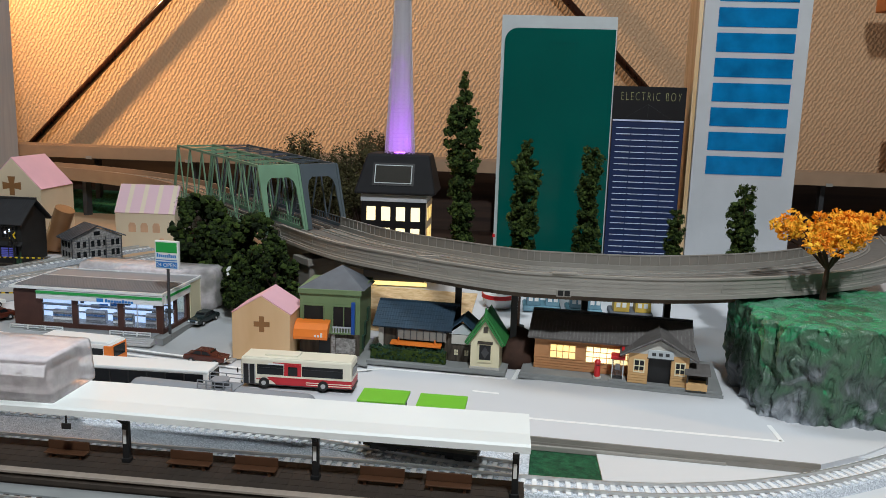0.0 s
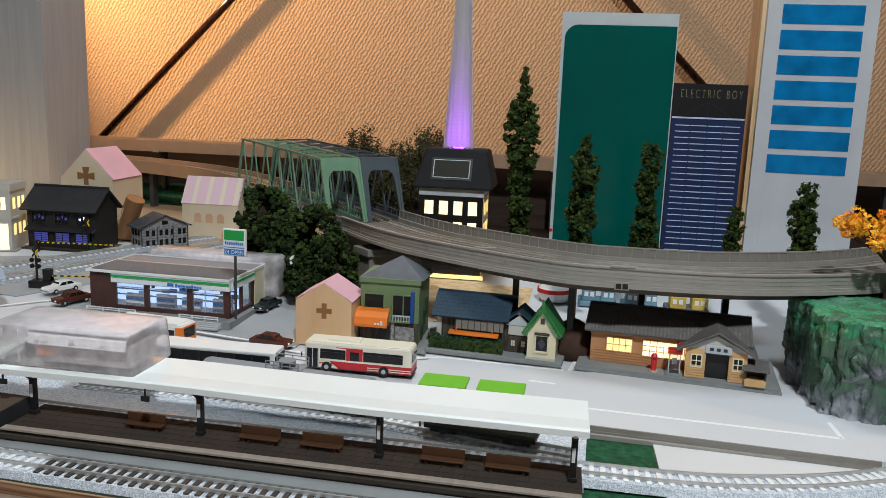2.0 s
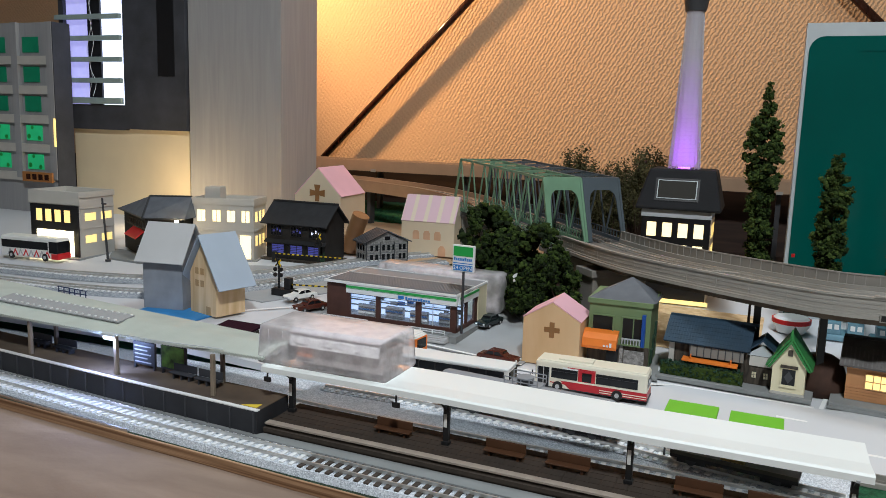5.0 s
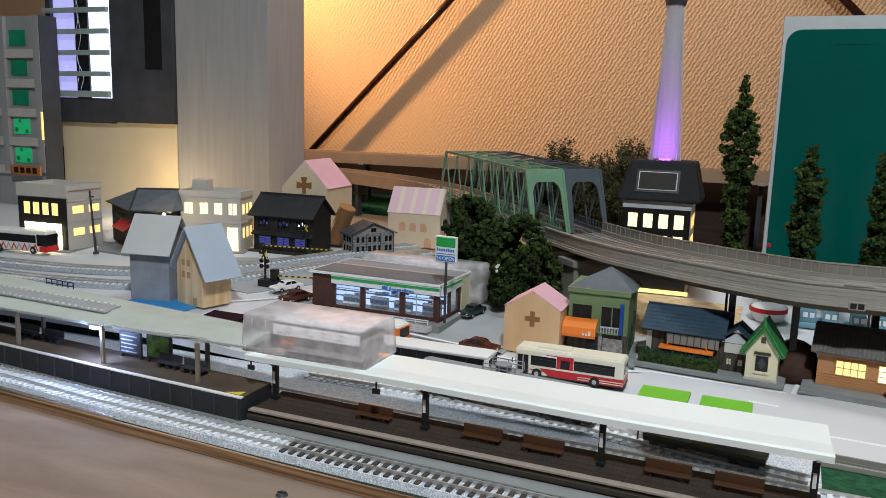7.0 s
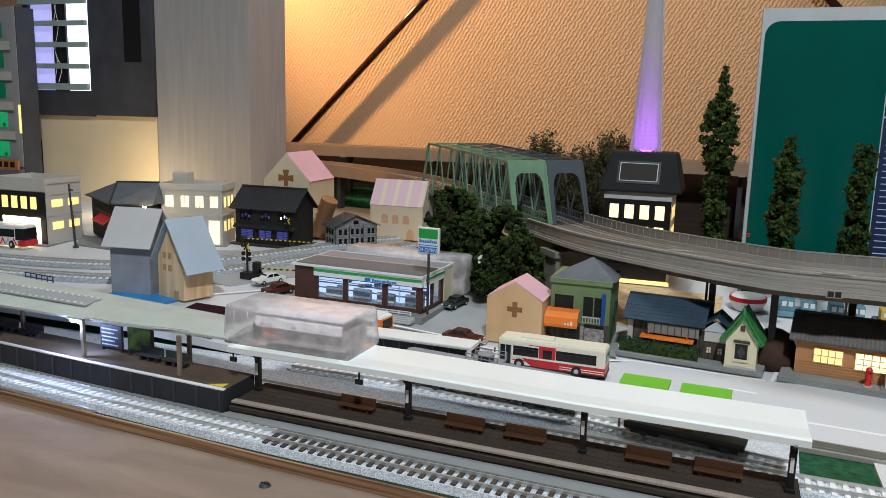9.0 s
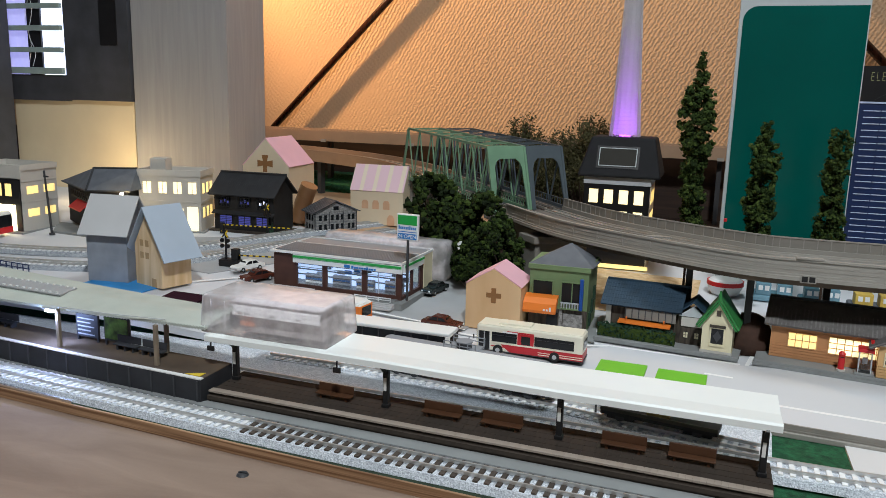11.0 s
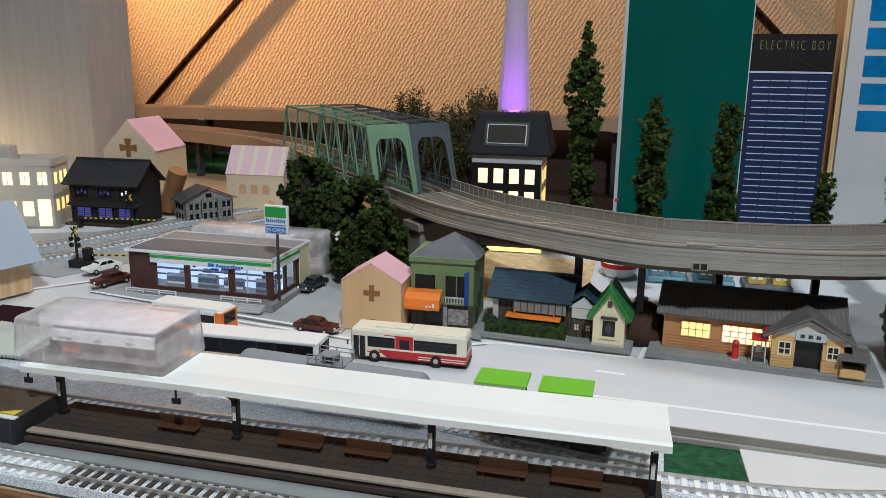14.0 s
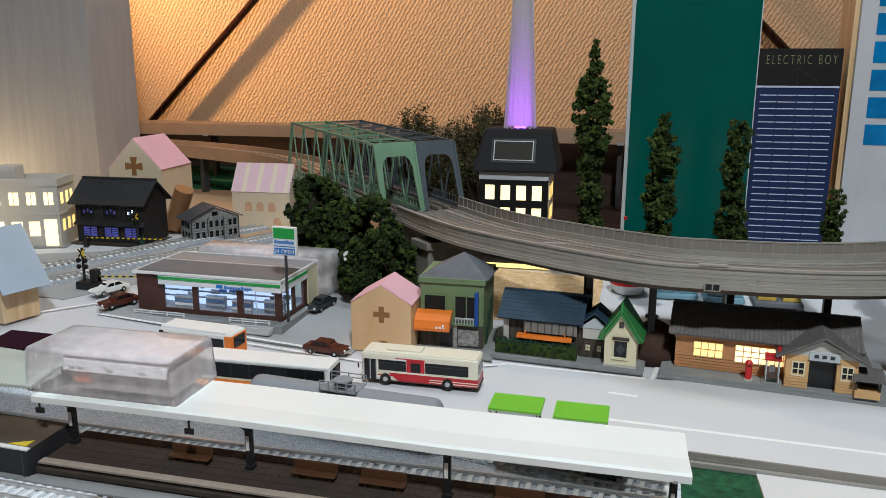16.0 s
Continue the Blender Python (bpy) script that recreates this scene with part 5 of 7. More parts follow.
def lettering(text, size, material, parent, at, name="lettering", label="", stretch=1.0, thin=0.0, spread=1.0):
    """Words as a mesh, upright and facing the viewer."""
    c = bpy.data.curves.new("letters", "FONT")
    c.body, c.size, c.extrude, c.align_x = text, size * MM, 0.0001, "CENTER"
    c.offset = -thin * MM
    c.space_character = spread
    tmp = bpy.data.objects.new("letters", c)
    scene.collection.objects.link(tmp)
    bpy.context.view_layer.update()
    me = bpy.data.meshes.new_from_object(tmp.evaluated_get(bpy.context.evaluated_depsgraph_get()))
    bpy.data.objects.remove(tmp)
    for v in me.vertices:
        v.co.x *= stretch
    me.materials.clear()
    me.materials.append(material)
    ob = new(name, me)
    ob.parent = parent
    ob.matrix_basis = pose(at[0] * MM, at[1] * MM, at[2] * MM, 90, 0, 0)
    if label:
        ob["label"] = label
    return ob


lettering("24 OPEN", 4.1, M_signwhite, pl, (0, -1.95, 57.6), label="white words 24 OPEN")

# green corner house
h = thing("green_shop_house", (-109, 572.5, 0), "sage green two-storey shop house with orange awning", "shop house", 0)
part("body", box(0, 0, 0, 43, 44, 48), M_greenwall, h)
part("cornice", box(-1.2, -1.6, 45.5, 44.2, 45, 49.2, bevel=0.3), M_greenwall, h)
bm = bmesh.new()
vs = [bm.verts.new(p) for p in ((-1, -1, 49.2), (46, -1, 49.2), (46, 46, 46), (-1, 46, 46), (26, 20, 63))]
for f in ((0, 1, 4), (1, 2, 4), (2, 3, 4), (3, 0, 4), (3, 2, 1, 0)):
    bm.faces.new([vs[k] for k in f])
part("roof", bm, M_greyroof, h, "dark grey hipped roof")
window(h, 3, 26, 17, 37, 0, M_darkglass, M_greenwall, (0, 0), 0.9, 1.2)
w = window(h, 24, 22, 39, 37, 0, M_ink, M_greenwall, (1, 0), 0.9, 1.2)
part("balcony_rail", box(24, -3, 22, 39, -2.4, 23), M_tealedge, w, "pale balcony rail")
for k in range(8):
    part("baluster", box(24.2 + k * 2, -2.9, 18.5, 24.9 + k * 2, -2.5, 22), M_tealedge, w)
part("balcony_floor", box(23, -3.4, 17.6, 40, 0, 18.5), M_greenwall, h)
part("awning", slab_x([(-11, 15), (-11.6, 17), (-10, 22), (-6, 25.5), (0, 27), (0, 25), (-8, 17), (-10.4, 15)], -2, 22), M_orange, h, "rounded bright orange awning")
for k in range(3):
    part("text_bar", box(13 + k * 2.2, -11.9, 17.2, 14.4 + k * 2.2, -11.55, 18.6 + (k == 2) * 1.6), M_signwhite, h, "white mark on the awning")
part("ground_wall", box(0, -0.6, 0, 43, 0, 17), M_timber, h, "dark weathered ground floor")
part("door", box(14, -1.2, 0, 22, -0.6, 14), M_darkglass, h)
part("shop_window", box(26, -1.2, 3, 40, -0.6, 14), M_weathered, h, "dark weathered shutter")
part("pillar", box(23, -1.6, 0, 25.4, -0.6, 17), M_weathered, h, "weathered stone pillar")
part("vertical_sign", box(37.5, -4.5, 18, 40, -1.4, 41, bevel=0.3), M_signdeep, h, "narrow blue vertical sign")
for k in range(3):
    part("side_creeper", box(43, 8 + k * 9, 4 + k * 8, 44.4, 13 + k * 9, 14 + k * 8), M_hedge, h)
part("base_plate", prism([(-2, -2), (52, -20), (46, 46), (-2, 46)], 0.4, 1.4), M_paleplate, h)

# blue-roofed shop with hedge and chapel-like tower
h = thing("blue_roof_shop", (-59, 559.5, 0.3), "low dark wooden shop with blue tiled roof behind a hedge", "shop house", -6.2)
part("base_plate", box(0, 0, 0, 97, 46, 3.2, bevel=0.3), M_paleplate, h)
part("body", box(5, 15, 3.2, 55, 40, 25), M_timber, h)
part("corner_pier", box(5, 14, 3.2, 8.5, 17, 24), M_greywall, h, "stone corner pier")
part("gable_fill", slab_x([(16, 25), (39, 25), (28, 36)], 6, 54), M_timber, h)
roof_pair(h, (10, 24.5), (28, 38.5), (44, 26), (2, 58), M_blueroof, 1.4, axis="x", label="dark blue tiled roof slope")
tiles(h, (10, 24.5), (28, 38.5), (2, 58), M_blueroof, 7, 1.9)
part("ridge", beam((2, 28, 40), (60, 28, 40), 2.2, 1.8), M_blueroof, h)
part("sign_panel", box(19, 11, 17, 54, 12, 24), M_viaduct, h, "grey panelled shop sign")
for k in range(8):
    part("panel_joint", box(19.2 + k * 4.6, 10.6, 17, 19.8 + k * 4.6, 11, 24), M_dark, h)
part("orange_board", slab_x([(7.5, 13.4), (13, 14.6), (13, 15.6), (7.5, 14.4)], 15, 51), M_orange, h, "long orange awning board")
for x in (20, 46):
    part("bracket", box(x, 9.6, 15, x + 0.8, 11, 18), M_orange, h)
part("entry", box(55, 14, 3.2, 74, 38, 24), M_timber, h, "dark wooden entry")
roof_pair(h, (53, 23), (65, 33), (77, 23), (11, 36), M_blueroof, 1.2, label="small blue gable roof")
part("entry_gable", slab_y([(55.5, 23), (74, 23), (65, 30.5)], 13.2, 14), M_tealedge, h)
part("entry_shutter", box(57.5, 13.2, 16, 72, 14, 22.5), M_greywall, h, "grey shutter")
for x in (58, 65.2):
    part("entry_door", box(x, 13.4, 3.6, x + 6, 14, 14.5), M_timber, h)
    window(h, x + 1.6, 8, x + 4.4, 12, 13.3, M_plaster, M_black, (1, 1), 0.3, 0.3)
bm = bmesh.new()
rng = random.Random(3)
for k in range(900):
    p = Vector((2 + rng.random() * 53, 3.2 + rng.random() * 7, 3.4 + rng.random() * 9))
    bmesh.ops.create_cone(bm, cap_ends=False, segments=3, radius1=1.1, radius2=0, depth=1.3, matrix=Matrix.Translation(p) @ Euler((rng.random() * 6, rng.random() * 6, 0)).to_matrix().to_4x4())
hd = thing("hedge", (-59, 559.5, 0.3), "clipped dark green hedge before the shop", "hedge", -6.2)
part("foliage", bm, M_hedge, hd)
part("core", box(2, 4, 3.2, 55, 9.5, 11), M_leaf, hd)
ch = thing("cream_turret", (13.5, 554.5, 3.5), "narrow cream plaster turret with steep green roof", "turret", -6.2)
part("body", gable_y(19.5, 24, 20.5, 35), M_plaster, ch)
roof_pair(ch, (-3, 17.5), (9.75, 37), (22.5, 17.5), (-2, 26), M_greenroof, 1.5, label="steep bright green roof slope")
part("barge_board", slab_y([(-3, 17.2), (9.75, 36.6), (22.5, 17.2), (21, 17.2), (9.75, 34), (-1.5, 17.2)], -2.4, -1.9), M_greenroof, ch)
part("finial", rod((9.75, -1, 36), (9.75, -1, 43), 1.6, r2=0.5), M_greenroof, ch, "green pointed finial")
w = window(ch, 6, 6.5, 13.8, 17, 0, M_darkglass, M_plaster, (0, 0), 0.8, 0.8)
part("diamond", slab_y([(9.9, 7.5), (12.6, 11.6), (9.9, 15.8), (7.2, 11.6)], -0.4, -0.2), M_dark, w)
part("hood", box(4.8, -1.6, 17.8, 15, 0, 19.4), M_timber, w, "dark wooden hood")
part("sill", box(5, -1.0, 5, 14.8, 0, 6), M_plaster, w)
part("vent", box(8.4, -0.4, 25.5, 11.2, 0.2, 29.5), M_timber, ch, "small dark vent")
part("plinth", box(-0.5, -0.6, 0, 20, 0, 1.6), M_greywall, ch)
th = thing("dark_mound", (45, 583, 0), "dark brown rounded mound behind the turret", "mound")
bm = bmesh.new()
bmesh.ops.create_icosphere(bm, subdivisions=3, radius=1)
for v in bm.verts:
    v.co = Vector((v.co.x * 17, v.co.y * 16, max(0, v.co.z * 27))) * (1 + 0.06 * noise.noise(v.co * 1.5))
part("mound", bm, M_mound, th, smooth=True)

# wooden station building
st = thing("station_building", (47, 550, 0.3), "wooden country station with grey tiled roof and lit windows", "station", -7.8)
part("base_plate", box(0, 0, 0, 130, 64, 3.8, bevel=0.4), M_paleplate, st, "grey stone base")
part("base_step", box(-0.6, -1.2, 0, 130.6, 0, 1.8), M_paleplate, st)
bm = box(8, 13.4, 3.8, 108, 56, 25)
part("body", bm, M_stationwall, st)
for k in range(5):
    part("siding_board", box(8, 13.0 - 0.1 * (k % 2), 4.2 + k * 1.9, 70, 13.4, 5.7 + k * 1.9), M_stationwall, st)
part("attic", slab_x([(14, 25), (55, 25), (38, 34)], 9, 107), M_timber, st)
roof_pair(st, (9.5, 25.2), (38, 37), (62, 27), (4, 112), M_roofgrey, 1.5, axis="x", label="grey tiled roof slope")
tiles(st, (9.5, 25.2), (38, 37), (4, 112), M_tilelight, 8, 2.5)
part("ridge", beam((4, 38, 38.8), (112, 38, 38.8), 2.4, 2.0), M_blackroof, st)
window(st, 19, 12.5, 35.5, 21.5, 13.0, M_warm, M_stationwing, (3, 1), 0.6, 0.6)
window(st, 43, 11.5, 79, 22, 13.0, M_warmwhite, M_stationwing, (7, 2), 0.6, 0.6)
# orange-red glow beside the window, put in as a red block
part("red_glow_block", box(66, 3, 22.5, 72.5, 12.6, 25), M_redbright, st, "red block standing in for an orange-red glow")
# entrance wing
part("wing_left", box(70.5, 1.6, 3.8, 83, 14, 24), M_stationwing, st, "tan wooden wing wall")
part("wing_right", box(97.5, 1.6, 3.8, 108.5, 14, 24), M_stationwing, st, "tan wooden wing wall")
for x0, x1 in ((70.5, 83), (97.5, 108.5)):
    for k in range(5):
        part("siding_board", box(x0, 1.2, 4.2 + k * 1.8, x1, 1.6, 5.6 + k * 1.8), M_stationwing, st)
window(st, 74.5, 12, 80.3, 19.5, 1.5, M_darkglass, M_plaster, (1, 1), 0.7, 0.6)
window(st, 100.4, 12, 105.6, 19.5, 1.5, M_darkglass, M_plaster, (1, 1), 0.7, 0.6)
part("wing_gable", slab_y([(70.5, 24), (108.5, 24), (89.5, 33.5)], 1.6, 12.6), M_greywall, st, "grey plaster gable")
roof_pair(st, (65.5, 21.8), (89.5, 35.2), (113.5, 21.8), (-2.2, 34), M_roofgrey, 1.6, label="grey tiled gable roof")
tiles(st, (65.5, 21.8), (89.5, 35.2), (-2.2, 34), M_tilelight, 6, 2.6, axis="y")
tiles(st, (113.5, 21.8), (89.5, 35.2), (-2.2, 34), M_tilelight, 6, 2.6, axis="y")
part("doorway", box(83, 6, 3.8, 97.5, 7, 22), M_black, st, "dark open doorway")
sb = part("name_board", box(82.5, 0.6, 21.8, 98.5, 1.6, 27.2, bevel=0.2), M_tealedge, st, "pale station name board")
for k in range(3):
    part("text_bar", box(85 + k * 4.2, 0.2, 23.6, 87.4 + k * 4.2, 0.55, 25.6), M_dark, sb, "unreadable dark character")
part("board_rim", box(82, 0.9, 21.2, 99, 1.5, 21.8), M_dark, sb)
kk = thing("station_kiosk", (153, 533.5, 4), "small wooden kiosk stall beside the station", "kiosk", -7.8)
part("stall", box(0, 0, 0, 13, 9, 4.6), M_stationwing, kk)
part("back", box(0, 8, 4.6, 13, 9, 11), M_timber, kk)
part("kiosk_roof", slab_x([(-2, 10.5), (11, 14), (11, 15), (-2, 11.6)], -1.5, 14.5), M_roofgrey, kk, "grey tiled kiosk roof")
for x in (0, 12):
    part("post", box(x, 0, 4.6, x + 1, 1, 11), M_timber, kk)
pb = thing("red_post_box", (98, 547, 4.2), "small bright red pillar post box", "post box")
part("pillar", rod((0, 0, 1.2), (0, 0, 11), 1.9, sides=18), M_redbright, pb)
part("cap", rod((0, 0, 11), (0, 0, 12.6), 2.3, sides=18, r2=1.1), M_redbright, pb)
part("foot", rod((0, 0, 0), (0, 0, 1.2), 2.7, sides=18), M_greywall, pb, "grey round foot")
part("slot", box(-1.1, -2.1, 9, 1.1, -1.7, 9.6), M_black, pb)
tb = thing("telephone_booth", (111, 546, 4.2), "red-topped glass telephone booth", "telephone booth", -7.8)
part("booth_base", box(-5.5, -4, 0, 5.5, 5, 1.4), M_paleplate, tb)
part("glass_box", box(-3.6, -3, 1.4, 3.6, 4, 14.5), M_glass, tb)
for x in (-3.8, 3.2):
    for y in (-3.2, 3.6):
        part("booth_post", box(x, y, 1.4, x + 0.6, y + 0.6, 14.6), M_tealedge, tb)
part("booth_roof", box(-4.6, -4, 14.6, 4.6, 4.8, 17, bevel=0.4), M_redbright, tb, "red roof")
part("telephone", box(-1.5, 2, 6, 1.5, 3.6, 10), M_hub, tb)

# green bus shelters
for x0, y0 in ((-40, 427.5), (-8.6, 424.5)):
    s = thing("bus_shelter", (x0, y0, 0.3), "bus shelter with bright lime green flat roof", "bus shelter", -2, "bus shelters")
    part("shelter_roof", box(0, 0, 23.4, 25.6, 19, 25, bevel=0.2), M_limegreen, s, "lime green flat roof")
    bm = None
    for k in range(17):
        bm = box(0.2 + k * 1.5, -0.8, 21.6, 1.0 + k * 1.5, 0, 24.2, bm)
    part("roof_fringe", bm, M_hub, s, "grey ribbed roof edge")
    for x in (1, 23):
        for y in (2, 16):
            part("post", box(x, y, 0, x + 1, y + 1, 23.4), M_dark, s)
    part("shelter_back", box(1, 16.4, 3, 24, 16.9, 20), M_glass, s)


# ---- vehicles ----
def wheel(parent, x, y, r, out, material=None):
    w = part("wheel", rod((x, y, r), (x, y + out * 2.2, r), r, sides=20), M_tyre, parent)
    part("rim", rod((x, y + out * 2.2, r), (x, y + out * 2.5, r), r * 0.45, sides=16), M_hub, w)
    return w


def city_bus(name, at, turn, length, body_mat, skirt_mat, label, door=True, upper=None):
    """A single-decker: local x along the side that faces the viewer, y across."""
    b = thing(name, at, label, "bus", turn)
    hgt, wid = 19.0, 17.5
    part("body", box(0, 0, 2.0, length, wid, hgt, bevel=1.1), body_mat, b, smooth=False)
    part("roof", box(0.8, 0.8, hgt - 0.4, length - 0.8, wid - 0.8, hgt + 0.6, bevel=0.5), body_mat if upper is None else upper, b, "pale roof panel")
    for x0, x1 in ((14, 36),) if length == 71 else ():
        part("roof_unit", box(x0, 4, hgt + 0.4, x1, wid - 4, hgt + 1.7, bevel=0.4), body_mat if upper is None else upper, b)
    return b


b = city_bus("city_bus", (-128.5, 503.5, 0.3), -1.0, 71, M_creambus, M_red, "cream and red city bus parked by the kerb")
part("skirt", prism([(23, -0.15), (70.9, -0.15), (71.15, 0.5), (71.15, 17.2), (70, 17.7), (23, 17.7)], 2.4, 7.2), M_red, b, "red lower side panel")
part("red_panel", box(28, -0.22, 6.5, 39, 0.4, 15.8), M_red, b, "red middle side panel")
for z in (3.2, 4.6):
    part("stripe", box(42, -0.32, z, 71, 0.3, z + 0.5), M_creambus, b, "cream stripe")
part("pale_stripe", box(10, -0.3, 7.3, 70.6, 0.3, 8.4), M_creambus, b)
part("roof_text", box(21, -0.25, 15.9, 39, 0.3, 16.7), M_red, b, "small red text bar")
part("front_line", box(10, -0.3, 5.2, 23, 0.3, 5.8), M_red, b, "thin red line")
part("swoosh", slab_y([(17, 6.9), (23, 2.4), (25, 2.4), (25, 7.2), (17, 7.2)], -0.15, 0.3), M_red, b, "red slanting end of the lower panel")
w = part("front_door", box(1.4, -0.3, 2.4, 9.4, 0.3, 15.0), M_darkglass, b, "dark folding front door")
for x in (1.3, 5.2, 9.0):
    part("door_frame", box(x, -0.5, 2.4, x + 0.5, -0.25, 15.0), M_hub, w)
for x0, x1 in ((11, 19), (19.6, 27.4), (39.6, 47), (47.6, 55), (55.6, 65)):
    p = part("side_window", box(x0, -0.3, 8.8, x1, 0.3, 15.0), M_darkglass, b)
    part("window_bar", box(x0, -0.42, 13.2, x1, -0.28, 13.4), M_dark, p)
for x0, x1 in ((10.6, 27.6), (39.4, 65.4)):
    part("window_band", box(x0, -0.24, 8.7, x1, 0.3, 15.1), M_darkglass, b, "dark window band")
w = part("middle_window", box(30.6, -0.4, 8.8, 36.6, 0.2, 14.4), M_darkglass, b)
part("windscreen", box(-0.35, 1.6, 7.5, 0.4, 15.9, 15.6), M_darkglass, b)
part("rear_window", box(70.6, 2.5, 10, 71.3, 15, 15), M_darkglass, b)
part("bumper", box(-0.6, 0.6, 1.4, 71.6, 16.9, 3.0, bevel=0.4), M_dark, b)
part("route_board", box(18, -0.35, 15.2, 28, 0.2, 16.2), M_signwhite, b)
for x in (15, 53):
    wheel(b, x, 1.4, 3.3, -1), wheel(b, x, 16.0, 3.3, 1)
part("mirror", box(-2.2, -1.0, 9, -1.4, -0.4, 12), M_black, b)

b = city_bus("red_white_bus", (-219.5, 470.5, 0.3), -0.4, 83, M_whitebus, M_redbright, "long red bus with white roof on the road", upper=M_signwhite)
part("white_top", box(0.2, -0.2, 18.3, 82.8, 17.7, 20.4, bevel=0.7), M_signwhite, b, "white roof")
part("window_band", box(1, -0.3, 9.5, 80, 0.3, 18.2), M_darkglass, b, "dark window band")
for k in range(7):
    part("pillar", box(11 + k * 11.4, -0.5, 9.5, 11.8 + k * 11.4, -0.25, 18.2), M_black, b)
part("belt_line", box(0, -0.35, 8.2, 82, 0.2, 9.3), M_plaster, b, "cream belt line")
part("skirt", box(-0.2, -0.25, 2.4, 83.2, 17.7, 8.1), M_redbright, b, "red lower side panel")
part("orange_panel", box(0, -0.4, 3.0, 36, 0.2, 8.0), M_orange, b)
part("windscreen", box(82.5, 1.0, 7, 83.4, 16.5, 18), M_darkglass, b)
for x in (16, 64):
    wheel(b, x, 1.4, 3.3, -1), wheel(b, x, 16.0, 3.3, 1)

b = city_bus("orange_bus", (-271, 517, 0.6), -6.5, 54, M_whitebus, M_orange, "orange bus with white roof and dark windows", upper=M_signwhite)
part("white_top", box(0.6, 0.6, 16.2, 51, 16.9, 20.4, bevel=0.8), M_signwhite, b, "white roof")
part("window_band", box(1.5, -0.3, 9.0, 48.5, 0.3, 16.0), M_darkglass, b, "dark window band")
part("skirt", prism([(14, -0.2), (54, -0.2), (54, 17.7), (14, 17.7)], 2.4, 8.6), M_orange, b, "orange lower side panel")
part("nose_glass", slab_y([(-0.2, 8), (4.5, 8), (3, 17.2), (0.2, 17.2)], -0.45, 0.3), M_darkglass, b, "dark wedge side screen")
part("rear_panel", box(49, -0.4, 3, 54.2, 17.8, 18.2, bevel=0.6), M_orange, b, "orange rear panel")
part("rear_window", box(54.0, 3, 10, 54.6, 15, 17), M_darkglass, b)
for x in (10, 42):
    wheel(b, x, 1.4, 3.2, -1), wheel(b, x, 16.0, 3.2, 1)

g0 = gz(-720, 630)
b = city_bus("white_coach", (-746, 618, g0 + 0.5), 4, 74, M_whitebus, M_whitebus, "white coach with red and silver zigzag pattern")
b.scale = (1, 1, 1.25)
part("window_band", box(1, -0.3, 9.5, 62, 0.3, 16.0), M_darkglass, b, "dark window band")
part("windscreen", box(63, -0.35, 7, 74.4, 17.8, 17, bevel=0.6), M_darkglass, b, "dark wraparound windscreen")
for k in range(8):
    part("zigzag", slab_y([(8 + k * 7, 3), (12 + k * 7, 9), (16 + k * 7, 3), (14.6 + k * 7, 3), (12 + k * 7, 7), (9.4 + k * 7, 3)], -0.4, 0.2), M_redbright if k % 2 else M_hub, b)
part("nose", box(66, -0.5, 2, 75, 18, 7, bevel=0.8), M_redbright, b)
for x in (14, 58):
    wheel(b, x, 1.4, 3.3, -1), wheel(b, x, 16.0, 3.3, 1)


def sedan(name, at, turn, paint, label):
    """Local x from tail to nose."""
    c = thing(name, at, label, "car", turn)
    part("body", slab_y([(0, 2.2), (30, 2.2), (30.4, 4.6), (29, 5.6), (20.5, 6.1), (8, 6.1), (0.4, 5.7), (-0.3, 4)], 0.4, 11.2, bevel=0.5), paint, c)
    cab = part("cabin", slab_y([(4.2, 6.0), (22.2, 6.0), (17.6, 9.2), (8.6, 9.3)], 1.4, 10.2, bevel=0.4), paint, c)
    part("side_glass", slab_y([(6.4, 6.3), (20.2, 6.3), (17.0, 8.7), (9.2, 8.7)], 1.2, 10.4), M_darkglass, cab, "dark side windows")
    part("door_pillar", slab_y([(13.0, 6.2), (13.7, 6.2), (13.7, 9.0), (13.0, 9.0)], 1.05, 10.55), paint, cab)
    part("windscreen", slab_x([(2.2, 0), (9.4, 0), (9.0, 3.0), (2.6, 3.0)], 0, 0.3), M_darkglass, cab, "", (19.6, 0, 6.2), 0)
    for x in (-0.7, 30.1):
        part("bumper", box(x, 0.8, 2.6, x + 0.7, 10.8, 3.5, bevel=0.2), M_chrome, c, "chrome bumper")
    for y in (1.6, 8.6):
        part("headlight", box(30.1, y, 3.9, 30.8, y + 1.5, 5.0), M_signwhite, c)
    for x in (6, 24):
        wheel(c, x, 2.4, 2.1, -1), wheel(c, x, 9.2, 2.1, 1)
    return c


sedan("white_saloon_car", (-371, 624, gz(-365, 615) + 0.5), 250, M_whitecar, "white vintage saloon car in the car park")
sedan("brown_saloon_car", (-345, 600, gz(-345, 595) + 0.5), 245, M_browncar, "dark brown vintage saloon car by the shop")
sedan("black_saloon_car", (-205, 645, gz(-200, 630) + 0.6), -101, M_blackcar, "dark green vintage saloon car beside the shop")
sedan("brown_saloon_car", (-182, 540.5, 0.6), -9, M_browncar, "dark brown vintage saloon car on the street")

